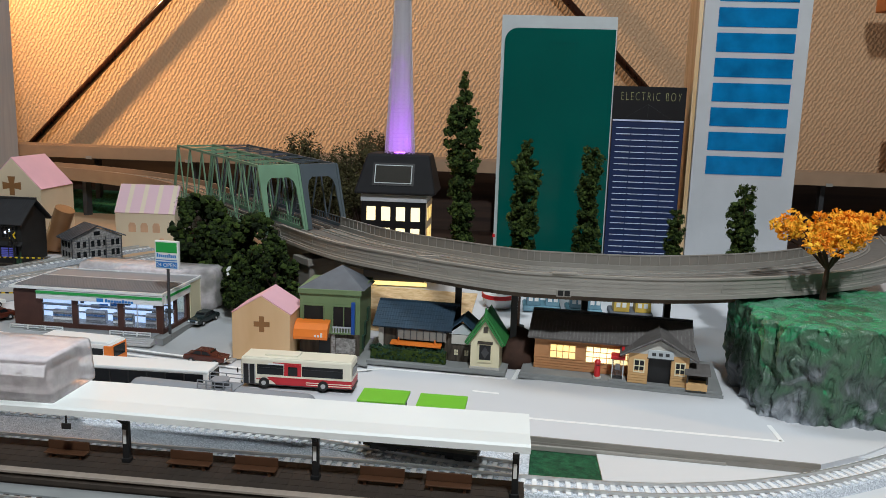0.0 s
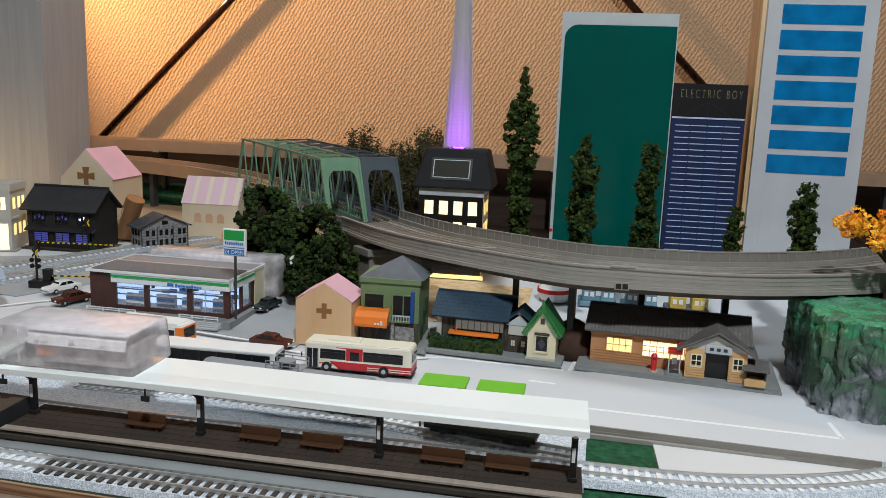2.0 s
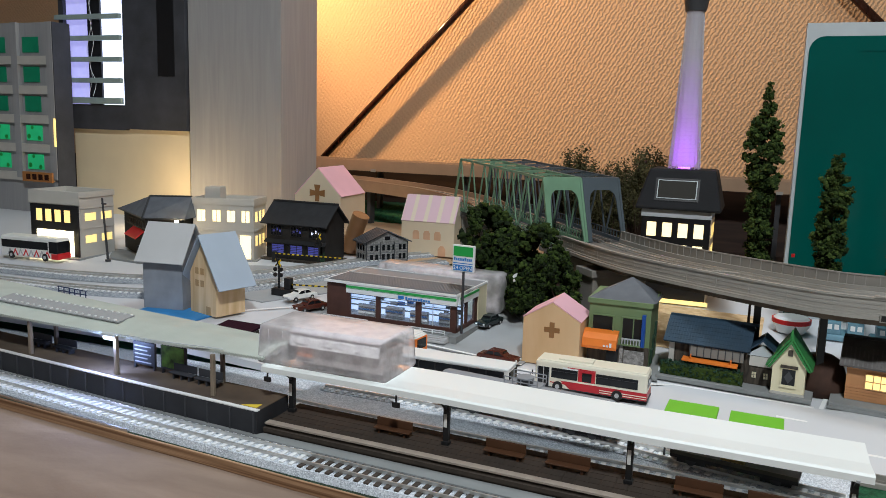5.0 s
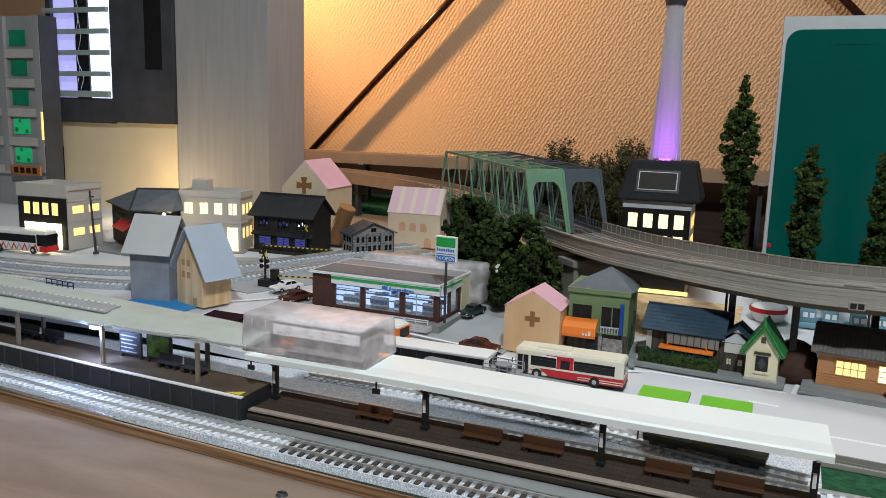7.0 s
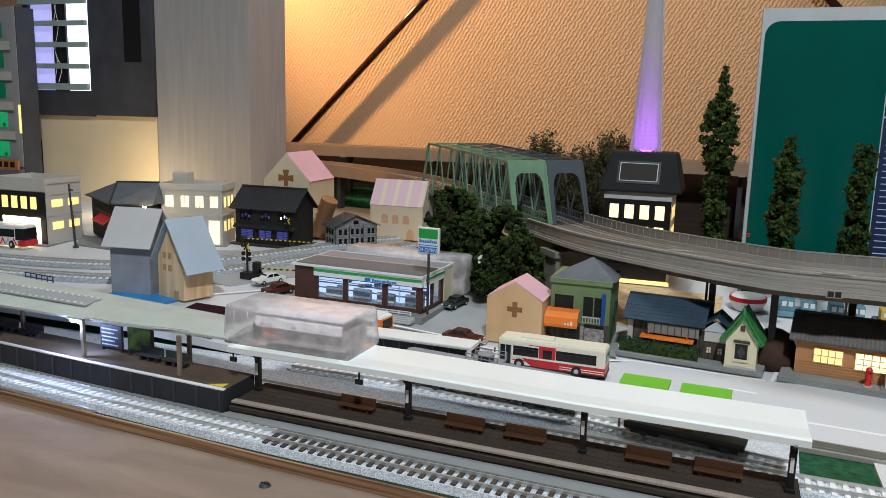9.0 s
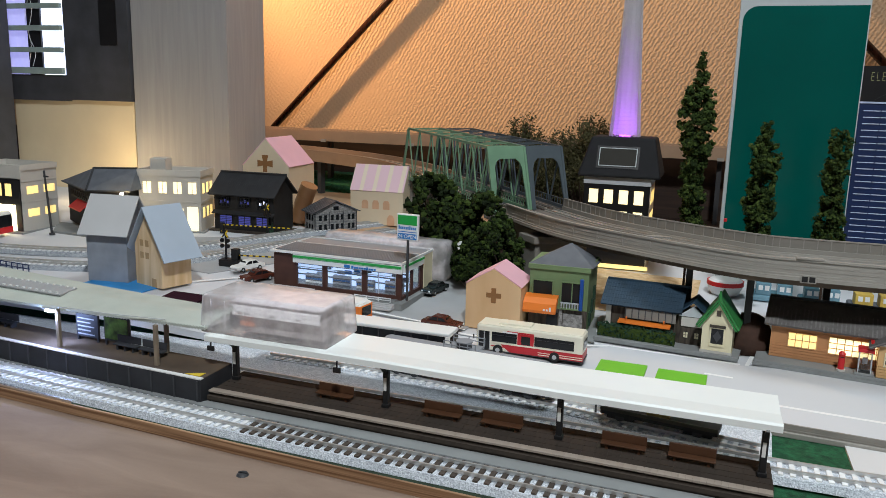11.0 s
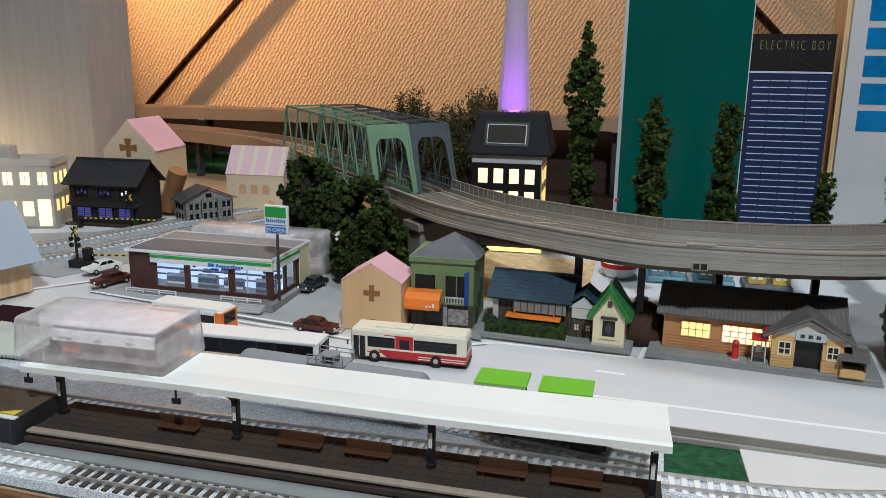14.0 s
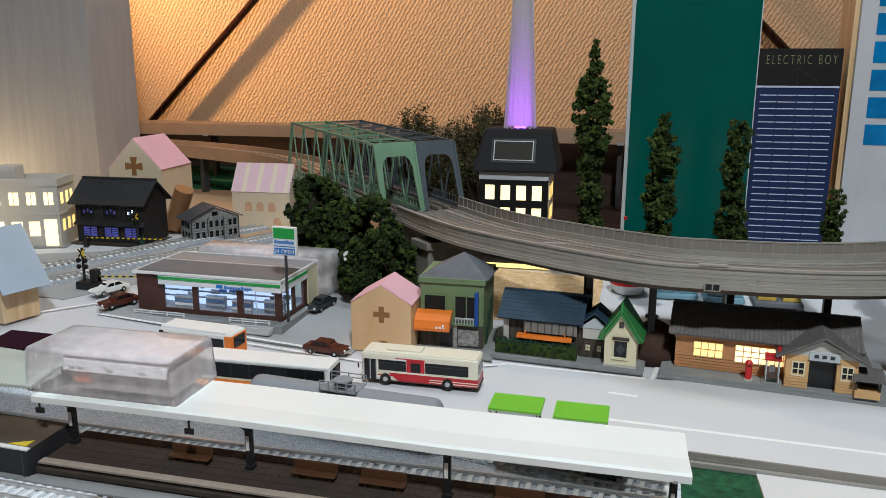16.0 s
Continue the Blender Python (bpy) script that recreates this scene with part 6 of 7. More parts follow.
# level crossing
g0 = gz(-396, 613)
c = thing("crossing_signal", (-396, 613, g0), "black level crossing signal with yellow bands", "crossing signal")
part("signal_base", box(-5, -5, 0, 16, 6, 6, bevel=0.4), M_black, c, "black base block")
part("mast", rod((0, 0, 6), (0, 0, 33), 1.0), M_black, c, "black mast")
for s in (45, -45):
    part("cross_arm", beam(Vector((0, -1, 29)) - Vector((math.sin(radians(s)), 0, math.cos(radians(s)))) * 4.5, Vector((0, -1, 29)) + Vector((math.sin(radians(s)), 0, math.cos(radians(s)))) * 4.5, 0.6, 1.3), M_yellowblack, c)
for z in (18, 23):
    for x in (-3, 3):
        part("signal_lamp", rod((x, -0.6, z), (x, -2.0, z), 1.9, sides=14), M_black, c)
part("cabinet", box(7, -3, 6, 13, 3, 16, bevel=0.3), M_black, c)
c = thing("crossing_barrier", (-385, 614, g0), "yellow and black striped crossing barrier pole", "barrier")
part("stand", box(-2, -2, 0, 2, 2, 11), M_black, c)
part("arm", beam((0, 0, 10), (66, 14, 10), 1.1, 1.1), M_yellowblack, c)
c = thing("crossing_barrier", (-478, 728, gz(-478, 728)), "yellow and black striped crossing barrier pole", "barrier")
part("stand", box(-2, -2, 0, 2, 2, 11), M_black, c)
part("arm", beam((0, 0, 9), (84, 0, 11), 1.1, 1.1), M_yellowblack, c)
c = thing("crossing_signal", (-427, 735, gz(-427, 735)), "black level crossing signal with yellow bands", "crossing signal")
part("mast", rod((0, 0, 0), (0, 0, 34), 1.1), M_black, c)
for s in (45, -45):
    part("cross_arm", beam(Vector((0, -1, 30)) - Vector((math.sin(radians(s)), 0, math.cos(radians(s)))) * 4.5, Vector((0, -1, 30)) + Vector((math.sin(radians(s)), 0, math.cos(radians(s)))) * 4.5, 0.6, 1.3), M_yellowblack, c)
for x in (-3, 3):
    part("signal_lamp", rod((x, -0.6, 22), (x, -2.0, 22), 1.9, sides=14), M_black, c)


# ---- viaduct, bridges, tall buildings, trees ----
VC = curve([(-140, 728, 65), (-95, 669, 66), (-53, 628, 67), (27, 579, 67.5), (72, 569, 67.5), (159, 576, 67.5), (265, 629, 67.5), (345, 720, 67.5), (385, 830, 67.5)], 10)
vd = thing("grey_viaduct", (0, 0, 0), "curved grey double-track railway viaduct on piers", "viaduct")
part("deck", ribbon(VC, [(-27, -6), (27, -6), (27, 0), (-27, 0)]), M_viaduct_top, vd, "brown-grey track deck")
# girder takes the dark platform brown: underside shade put into its colour
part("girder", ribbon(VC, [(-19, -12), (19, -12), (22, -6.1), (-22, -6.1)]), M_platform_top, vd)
near = part("near_parapet", ribbon(VC, [(27.1, -6.6), (30.6, -6.6), (30.6, -4.2), (29.8, -3.9), (29.8, -2.6), (29.3, -2.4), (29.3, 5.6), (30.2, 5.8), (30.2, 7.2), (27.6, 7.2), (27.6, 0.1), (27.1, 0.1)]), M_viaduct_pale, vd, "pale grey near parapet")
far = part("far_parapet", ribbon(VC, [(-27.1, -9.5), (-30, -9.5), (-30, 3.6), (-27.1, 3.6)]), M_viaduct_pale, vd, "pale grey far parapet")
fence = part("fence_panel", ribbon(VC, [(-28.8, 3.6), (-29.2, 3.6), (-29.2, 10.6), (-28.8, 10.6)]), M_viaduct, vd, "thin grey sound fence")
part("fence_rail", ribbon(VC, [(-28.4, 10.2), (-29.6, 10.2), (-29.6, 11.1), (-28.4, 11.1)]), M_viaduct_pale, fence)
for p, a in sample(VC, 8.6):
    if p.x < 300:
        part("fence_post", box(-0.3, 28.3, 3.6, 0.3, 29.7, 10.6), M_viaduct_pale, vd, "", tuple(p), a)
for p, a in sample(VC, 23):
    if p.x < 280:
        part("parapet_rib", box(-0.25, -29.6, -3.6, 0.25, -29.2, 4.6), M_viaduct_pale, vd, "", tuple(p), a)
for z in (-0.2, 2.4):
    part("parapet_bead", ribbon(VC, [(29.2, z), (29.55, z), (29.55, z + 0.45), (29.2, z + 0.45)]), M_viaduct_pale, vd)
for s in (-18.5, -9.5, 9.5, 18.5):
    part("rail", ribbon(VC, [(s - 0.45, 0.1), (s - 0.45, 2.0), (s + 0.45, 2.0), (s + 0.45, 0.1)]), M_rail, vd, "metal rail")
for s in (-14, 14):
    part("slab_track", ribbon(VC, [(s - 7, 0.05), (s - 7, 0.5), (s + 7, 0.5), (s + 7, 0.05)]), M_viaduct, vd)
for x in (-20, 72.5):
    p = min(VC, key=lambda q: abs(q.x - x))
    j = part("joint_box", box(x - 4.6, p.y - 31.8, p.z - 7.4, x + 4.6, p.y - 30.7, p.z - 2.4, bevel=0.2), M_viaduct_pale, vd, "joint bracket with dark slots")
    for k in (-2.1, 2.1):
        part("slot", box(x + k - 1.7, p.y - 32.1, p.z - 6.6, x + k + 1.7, p.y - 31.7, p.z - 3.2), M_black, j)
    part("joint_cap", box(x - 8, p.y - 31, p.z + 7.2, x + 8, p.y - 27.6, p.z + 8.2), M_viaduct_pale, j)
for x, y in ((2, 590), (42, 576), (93, 606), (151, 601), (215, 612), (300, 668)):
    pr_ = part("pier", box(x - 2.3, y - 2.3, gz(x, y), x + 2.3, y + 2.3, 60, bevel=0.3), M_black, vd, "slim black pier")
    part("pier_foot", box(x - 6, y - 6, gz(x, y) - 1, x + 6, y + 6, gz(x, y) + 2), M_dark, pr_)
bigp = part("wall_pier", box(-10, -26, 0, 10, 26, 47, bevel=0.6), M_viaduct, vd, "broad grey pier", (-112, 684, 0), -47)
part("pier_cap", box(-13, -29, 47, 13, 29, 53, bevel=0.6), M_viaduct, vd, "", (-112, 684, 0), -47)

U, V = Vector((-0.68, 0.733, 0)), Vector((0.733, 0.68, 0))


def truss(name, origin, paint, label, rise=0.036):
    """A through-truss bridge; origin is the near left foot of its portal."""
    b = thing(name, (0, 0, 0), label, "bridge")
    o, wid, hgt, total, bay, slant = Vector(origin), 38.0, 56.0, 232.0, 32.65, 18.0
    up = Vector((0, 0, 1))
    along = (U + up * rise)

    def pt(s, w, z):
        return o + along * s + V * w + up * z

    for w in (0, wid):
        part("bottom_chord", beam(pt(0, w, 0), pt(total, w, 0), 1.8, 3.4), paint, b)
        part("top_chord", beam(pt(slant, w, hgt), pt(total - slant, w, hgt), 1.7, 2.3), paint, b)
        for s, e in ((0, slant), (total, total - slant)):
            part("end_post", beam(pt(s, w, 0), pt(e, w, hgt), 2.2, 2.6), paint, b)
        k = 0
        s = slant
        while s < total - slant - 1:
            e = min(s + bay / 2, total - slant)
            z0, z1 = (hgt, 0) if k % 2 == 0 else (0, hgt)
            part("diagonal", beam(pt(s, w, z0), pt(e, w, z1), 1.1, 1.7), paint, b)
            s, k = e, k + 1
        low = part("walkway_rail", beam(pt(2, w, 7.5), pt(total - 2, w, 7.5), 0.9, 0.9), paint, b)
        for j in range(46):
            part("stanchion", rod(pt(4 + j * 5.0, w, 1.5), pt(4 + j * 5.0, w, 7.5), 0.5, sides=5), paint, low)
    s = slant
    while s <= total - slant + 0.5:
        part("cross_strut", beam(pt(s, 0, hgt), pt(s, wid, hgt), 1.0, 1.4), paint, b)
        if s + bay <= total - slant + 0.5:
            part("top_brace", beam(pt(s, wid, hgt), pt(s + bay, 0, hgt), 0.7, 0.8), paint, b)
        s += bay
    for s, e in ((0.0, slant),):
        d = (along * (e - s) + up * hgt)

        def face(w, t):
            return o + along * s + V * w + d * t

        bm = bmesh.new()
        ring = [(0, 0.0), (3.0, 0.0), (4.6, 0.66), (6.5, 0.76), (10.5, 0.82), (27.5, 0.82), (31.5, 0.76), (33.4, 0.66), (35, 0.0), (38, 0.0), (38, 1.02), (0, 1.02)]
        fr = [bm.verts.new(face(w, t) - along * 0.8) for w, t in ring]
        bk = [bm.verts.new(face(w, t) + along * 0.8) for w, t in ring]
        bm.faces.new(fr), bm.faces.new(bk[::-1])
        for i in range(len(ring)):
            bm.faces.new((fr[i], bk[i], bk[(i + 1) % len(ring)], fr[(i + 1) % len(ring)]))
        bmesh.ops.recalc_face_normals(bm, faces=bm.faces[:])
        bmesh.ops.triangulate(bm, faces=bm.faces[:])
        part("portal", bm, paint, b, "arched portal frame")
    deck = part("bridge_deck", beam(pt(0, wid / 2, -2.5), pt(total, wid / 2, -2.5), wid - 4, 3), M_dark, b)
    for w in (wid / 2 - 4.5, wid / 2 + 4.5):
        part("rail", beam(pt(0, w, 0.6), pt(total, w, 0.6), 0.9, 1.8), M_rail, deck)
    for j in range(int(total / 6.2)):
        part("bridge_sleeper", beam(pt(3 + j * 6.2, wid / 2 - 8.5, -0.5), pt(3 + j * 6.2, wid / 2 + 8.5, -0.5), 2.4, 1.2), M_tie_dark, deck)
    return b


truss("green_truss_bridge", Vector((-185, 717, 65)) - U * 18, M_bridge, "pale green steel truss railway bridge")
truss("slate_truss_bridge", Vector((-185, 717, 65)) - U * 18 + V * 40.5, M_bridge_dark, "slate grey steel truss railway bridge")
for s in (8, 222):
    p = Vector((-185, 717, 0)) - U * 18 + U * s + V * 39
    th = thing("bridge_pier", (p.x, p.y, 0), "dark grey bridge pier under the trusses", "bridge pier", 43)
    part("pier", box(-36, -9, 0, 36, 9, 58 + s * 0.036, bevel=0.5), M_viaduct, th)
    part("pier_cap", box(-40, -11, 56 + s * 0.036, 40, 11, 61 + s * 0.036, bevel=0.5), M_viaduct, th)


def plain_viaduct(name, line, label, height, wide=22):
    v = thing(name, (0, 0, 0), label, "viaduct")
    part("deck", ribbon(line, [(-wide, -9), (wide, -9), (wide, 0), (-wide, 0)]), M_tanviaduct, v)
    for s in (-1, 1):
        part("parapet", ribbon(line, [(s * (wide + 0.1), -10), (s * (wide + 2.4), -10), (s * (wide + 2.4), 6), (s * (wide + 0.1), 6)]), M_tanviaduct, v)
    for s in (-4.5, 4.5):
        part("rail", ribbon(line, [(s - 0.5, 0.1), (s - 0.5, 2.0), (s + 0.5, 2.0), (s + 0.5, 0.1)]), M_rail, v)
    for p, a in sample(line, 140):
        part("pier", box(-3, -5, -p.z, 3, 5, -9), M_dark, v, "dark pier", tuple(p), a)
        part("bracket", box(-4, -wide - 3.4, -11, 4, -wide - 2.5, -7), M_viaduct_pale, v, "pale bracket", tuple(p), a)
    return v


plain_viaduct("upper_viaduct", [Vector((x, 1105, 104)) for x in range(-1100, 701, 60)], "straight tan-grey viaduct running along the wall", 104)
plain_viaduct("curved_viaduct", curve([(-295, 900, 71), (-345, 957, 73), (-420, 1010, 76), (-520, 1045, 79), (-640, 1060, 82), (-800, 1062, 84)], 10), "curved tan-grey viaduct behind the truss bridges", 75)

# clock building with the lattice tower
cb = thing("clock_building", (-103, 770, gz(-70, 780)), "black building with lit windows below a dark clock roof", "building", 0)
part("body", box(0, 0, 0, 61, 54, 80), M_ink, cb, "black walls")
part("cornice", box(-0.6, -1, 80, 61.6, 54.6, 87), M_whitebd, cb, "white cornice")
part("side_wall", box(61.02, 2, 0, 61.6, 53, 79), M_creamwood, cb, "pale side wall")
for x in (5, 19, 33, 47):
    for z in (62, 42, 22):
        part("window", box(x, -0.5, z, x + 8.4, 0.2, z + 13), M_warmwhite, cb, "bright lit window")
for y in (8, 22, 36):
    for z in (62, 42):
        part("side_window", box(61.3, y, z, 62.0, y + 7, z + 12), M_warm, cb)
bm = bmesh.new()
lo, hi = [(-7, -6, 87), (70, -6, 87), (70, 60, 87), (-7, 60, 87)], [(3, 10, 124), (62, 10, 124), (62, 50, 124), (3, 50, 124)]
a, b = [bm.verts.new(p) for p in lo], [bm.verts.new(p) for p in hi]
bm.faces.new(a[::-1]), bm.faces.new(b)
for i in range(4):
    bm.faces.new((a[i], a[(i + 1) % 4], b[(i + 1) % 4], b[i]))
bmesh.ops.bevel(bm, geom=bm.edges[:], offset=2.2, segments=2, affect="EDGES", profile=0.5)
part("clock_housing", bm, M_housing, cb, "dark sloping clock housing")
t_ = math.atan2(16, 37)


def on_slope(x, s, out=0.0):
    return Vector((x, -6 + math.sin(t_) * s - math.cos(t_) * out, 87 + math.cos(t_) * s + math.sin(t_) * out))


def slope_panel(x0, s0, x1, s1, out, thick):
    bm = bmesh.new()
    f = [bm.verts.new(on_slope(x, s, out)) for x, s in ((x0, s0), (x1, s0), (x1, s1), (x0, s1))]
    k = [bm.verts.new(on_slope(x, s, out - thick)) for x, s in ((x0, s0), (x1, s0), (x1, s1), (x0, s1))]
    bm.faces.new(f), bm.faces.new(k[::-1])
    for i in range(4):
        bm.faces.new((f[i], k[i], k[(i + 1) % 4], f[(i + 1) % 4]))
    bmesh.ops.recalc_face_normals(bm, faces=bm.faces[:])
    return bm


part("bezel", slope_panel(10, 9, 49, 31, 0.5, 1), M_black, cb, "black bezel")
part("screen_rim", slope_panel(12, 11, 47, 29, 0.9, 1), M_tealedge, cb, "thin pale screen rim")
part("screen", slope_panel(12.8, 11.8, 46.2, 28.2, 1.2, 1), M_screen, cb, "blank grey display")
part("floor_light", box(-4, -3, 0.4, 64, -1, 4), M_warm, cb, "warm light strip at the foot")

tw = thing("lattice_tower", (-71, 794, gz(-70, 780) + 124), "tall white lattice tower model lit violet from inside", "tower model", 0)


def tower_r(z):
    return float(np.interp(z, [0, 22, 58, 109, 142, 190], [14.4, 13.0, 11.2, 8.8, 7.5, 6.4]))


levels = [z for z in np.linspace(0, 150, 40)]
bm = bmesh.new()
sides = 16
for i, z in enumerate(levels):
    for k in range(sides):
        a0, a1, am = (2 * math.pi * (k + d) / sides for d in (0, 1, 0.5))
        r = tower_r(z)
        p, q = Vector((r * math.cos(a0), r * math.sin(a0), z)), Vector((r * math.cos(a1), r * math.sin(a1), z))
        if i:
            beam(p, q, 0.45, 0.45, bm)
        if i + 1 < len(levels):
            z2 = levels[i + 1]
            r2 = tower_r(z2)
            m0, m1 = Vector((r2 * math.cos(a0), r2 * math.sin(a0), z2)), Vector((r2 * math.cos(a1), r2 * math.sin(a1), z2))
            beam(p, m1, 0.36, 0.36, bm)
            beam(q, m0, 0.36, 0.36, bm)
part("lattice", bm, M_towerplastic, tw, "white lattice of crossing struts")
bm = bmesh.new()
for k in range(sides):
    a0 = 2 * math.pi * k / sides
    prev = None
    for z in levels:
        r = tower_r(z) + 0.2
        p = Vector((r * math.cos(a0), r * math.sin(a0), z))
        if prev is not None:
            beam(prev, p, 0.4, 0.4, bm)
        prev = p
part("leg", bm, M_towerplastic, tw, "slim tower legs")
bm = bmesh.new()
rings = [[bm.verts.new((0.78 * tower_r(z) * math.cos(k * math.pi / 12), 0.78 * tower_r(z) * math.sin(k * math.pi / 12), z)) for k in range(24)] for z in [2 + 5 * i for i in range(29)]]
for ra, rb in zip(rings, rings[1:]):
    for k in range(24):
        bm.faces.new((ra[k], ra[(k + 1) % 24], rb[(k + 1) % 24], rb[k]))
part("shaft", bm, M_diffuser, tw, "inner translucent white tube", smooth=True)
part("observation_deck", rod((0, 0, 142), (0, 0, 160), 9.2, sides=24, r2=12.5), M_dark, tw, "dark flared observation deck")
part("mast", rod((0, 0, 160), (0, 0, 230), 5.0, sides=16, r2=2.0), M_towerplastic, tw, "white upper mast")
core = None
for za, zb, ra, rb in ((0.4, 14, 5.4, 3.6), (14, 34, 3.6, 1.7), (34, 60, 1.7, 0.6), (60, 100, 0.6, 0.1)):
    core = rod((0, 0, za), (0, 0, zb), ra, core, 16, rb)
part("light_core", core, M_violetled, tw, "glowing violet light cone")
# teal plastic tower block
tl = thing("teal_tower_block", (22, 772, gz(70, 772)), "tall teal plastic block with pale rounded border", "tower block")
part("block", box(0, 1, -1, 102, 26, 252), M_tealedge, tl, "pale plastic block")
bm = prism([(3, 2), (101, 2), (101, 241)] + [(15 - 12 * math.sin(a * math.pi / 16), 229 + 12 * math.cos(a * math.pi / 16)) for a in range(9)], 0, 1)
for v in bm.verts:
    x, z, k = v.co
    v.co = (x, 0.9 - 1.0 * k, z)
bmesh.ops.recalc_face_normals(bm, faces=bm.faces[:])
part("teal_front", bm, M_teal, tl, "glossy teal front sheet")
part("glint_bar", box(42, -0.5, 228.5, 68, -0.15, 229.6), M_teal, tl)
th = thing("red_stud", (24, 668, 76), "tiny red light stud on the viaduct fence", "light stud")
part("stud", rod((0, 0, 0), (0, 0, 2.4), 1.3, sides=10), M_redbright, th)

# navy office block with lettering
eb = thing("navy_office_block", (130, 817, gz(160, 817)), "navy office block with white window lines and lettered top", "office block")
part("block", box(0, 0.6, -1, 68, 26, 192), M_ink, eb)
part("front_sheet", box(0.6, 0, 0, 67.4, 0.55, 160), M_navy, eb, "navy printed front sheet")
part("top_board", box(-0.8, -0.6, 162, 67.6, 0.55, 192.5), M_ink, eb, "black top board")
part("top_line", box(0.6, -0.9, 159.8, 67.2, 0.5, 161.4), M_print, eb)
for k in range(27):
    for x0, x1 in ((4.5, 18), (19, 33.5), (34.5, 48.5), (49.5, 64)):
        part("window_line", box(x0, -0.3, 3.5 + k * 5.75, x1, -0.02, 4.3 + k * 5.75), M_print, eb, "pale window line")
for x in (12, 33, 54):
    part("truss_line", beam((33, -0.75, 176), (x, -0.75, 163), 0.2, 0.2), M_dark, eb)
lettering("ELECTRIC BOY", 11.4, M_letter, eb, (35.2, -0.75, 179.4), stretch=0.56, thin=0.30, spread=1.42, label="pale yellow words ELECTRIC BOY")

# white tower block with blue windows
wb = thing("white_tower_block", (209, 821, gz(250, 821)), "tall white board tower block with blue film windows", "tower block")
part("block", box(0, 0, -2, 97, 46, 372), M_whitebd, wb)
part("wood_edge", box(-4, 5, -2, -0.1, 46, 372), M_balsa, wb, "raw wooden side edge")
for k in range(11):
    part("window", box(13, -0.5, 112 + k * 22.9, 84.5, 0.3, 129.4 + k * 22.9), M_blue, wb, "blue film window band")
for k in range(3):
    part("board_joint", box(13, -0.2, 28 + k * 26, 84, 0.1, 28.6 + k * 26), M_viaduct, wb)
part("panel", box(13, -0.25, 4, 84.5, 0.1, 108), M_whitebd, wb)
op = thing("orange_cabinet", (556, 1150, -10), "orange wooden cabinet edge against the wall", "cabinet")
part("upright", box(0, 0, 0, 60, 40, 190, bevel=1), mat("orange_brown_wood", (0.42, 0.13, 0.03), 0.5, vary=0.1), op)
part("shelf", box(-40, -10, 330, 80, 40, 350, bevel=1), mat("orange_brown_shelf", (0.42, 0.13, 0.03), 0.5, vary=0.1), op)
part("back_post", box(40, 30, 190, 60, 40, 330), M_stick, op)

# grey post and the lit board buildings on the left
gp_ = thing("grey_board_tower", (-752, 930, 8), "tall plain grey painted board tower", "tower block")
part("front_board", box(0, 0, 0, 150, 5, 640, bevel=0.6), M_post, gp_, "grey painted front board")
part("side_board", box(145, 5.05, 0, 149.6, 92, 640, bevel=0.6), M_post, gp_, "grey painted side board")
part("far_side_board", box(0.4, 5.05, 0, 5, 92, 640, bevel=0.6), M_post, gp_)
part("back_board", box(5.05, 87, 0, 144.95, 92, 640, bevel=0.6), M_post, gp_)
db = thing("slate_board_building", (-975, 925, 8), "dark slate board building with lit window slots on a cream base", "building")
part("cream_base", box(6, 8, 0, 219, 80, 140), M_cream, db, "cream board base")
part("left_block", box(-8, 0, 138, 1, 82, 520), M_slate, db)
part("sill_block", box(1.02, 0, 136, 112, 82, 172), M_slate, db)
part("right_block", box(112.02, 0, 138, 221, 82, 520), M_slate, db, "rough dark slate board")
part("top_block", box(1.02, 9, 420, 112, 82, 520), M_slate, db)
part("dark_slot", box(174, -0.6, 213, 203, 0.2, 400), M_ink, db, "long dark slot")
part("lit_panel", box(68, 6, 172, 112, 8, 420), M_bluelit, db, "bright bluish white lit panel")
part("dim_panel", box(1.1, 6, 172, 44, 8, 420), M_violetlit, db, "dim violet lit panel")
part("divider", box(44, 3, 172, 68, 8, 420), M_ink, db)
for k in range(8):
    part("slat", box(-12, -5, 173 + k * 30, 110, 0.8, (182 if k == 0 else 180) + k * 30, bevel=0.6), M_slat, db, "grey-green slat")
for k, pts in enumerate((((50, 330), (56, 290), (47, 250), (54, 215), (49, 190)), ((58, 340), (54, 300), (60, 262), (52, 228), (62, 204), (56, 184)))):
    part("loose_wire", ribbon(curve([(x, -1.5 - k, z) for x, z in pts], 8), [(-0.4, -0.4), (0.4, -0.4), (0.4, 0.4), (-0.4, 0.4)]), M_signwhite, db, "thin white loose wire")

gb = thing("green_window_building", (-1100, 880, 8), "grey board building with green film windows", "building")
part("board", box(0, 6, 0, 150, 32, 285), M_post, gb)
for x in (0, 70, 138):
    part("mullion", box(x, 0, 62, x + 12, 6, 285), M_post, gb)
part("dark_side", box(150.05, 1, 0, 151.5, 32, 285), M_slate, gb, "dark side board")
for k in range(5):
    part("floor_band", box(0, 0.5, 58 + k * 42, 140, 6, 70 + k * 42), M_greywall, gb, "pale floor ledge")
    for j in range(2):
        w = part("window", box(22 + j * 66, 4.6, 75 + k * 42, 53 + j * 66, 5.8, 97 + k * 42), M_greenlit if k < 2 else M_green_win, gb, "green film window")
        if k < 2:
            for q, (x, z) in enumerate(((5, 6), (25, 4), (12, 19))):
                part("bright_spot", rod((22 + j * 66 + x, 4.7, 75 + k * 42 + z), (22 + j * 66 + x, 4.4, 75 + k * 42 + z), 3.6 - q * 0.4, sides=14), M_signgreen, w)
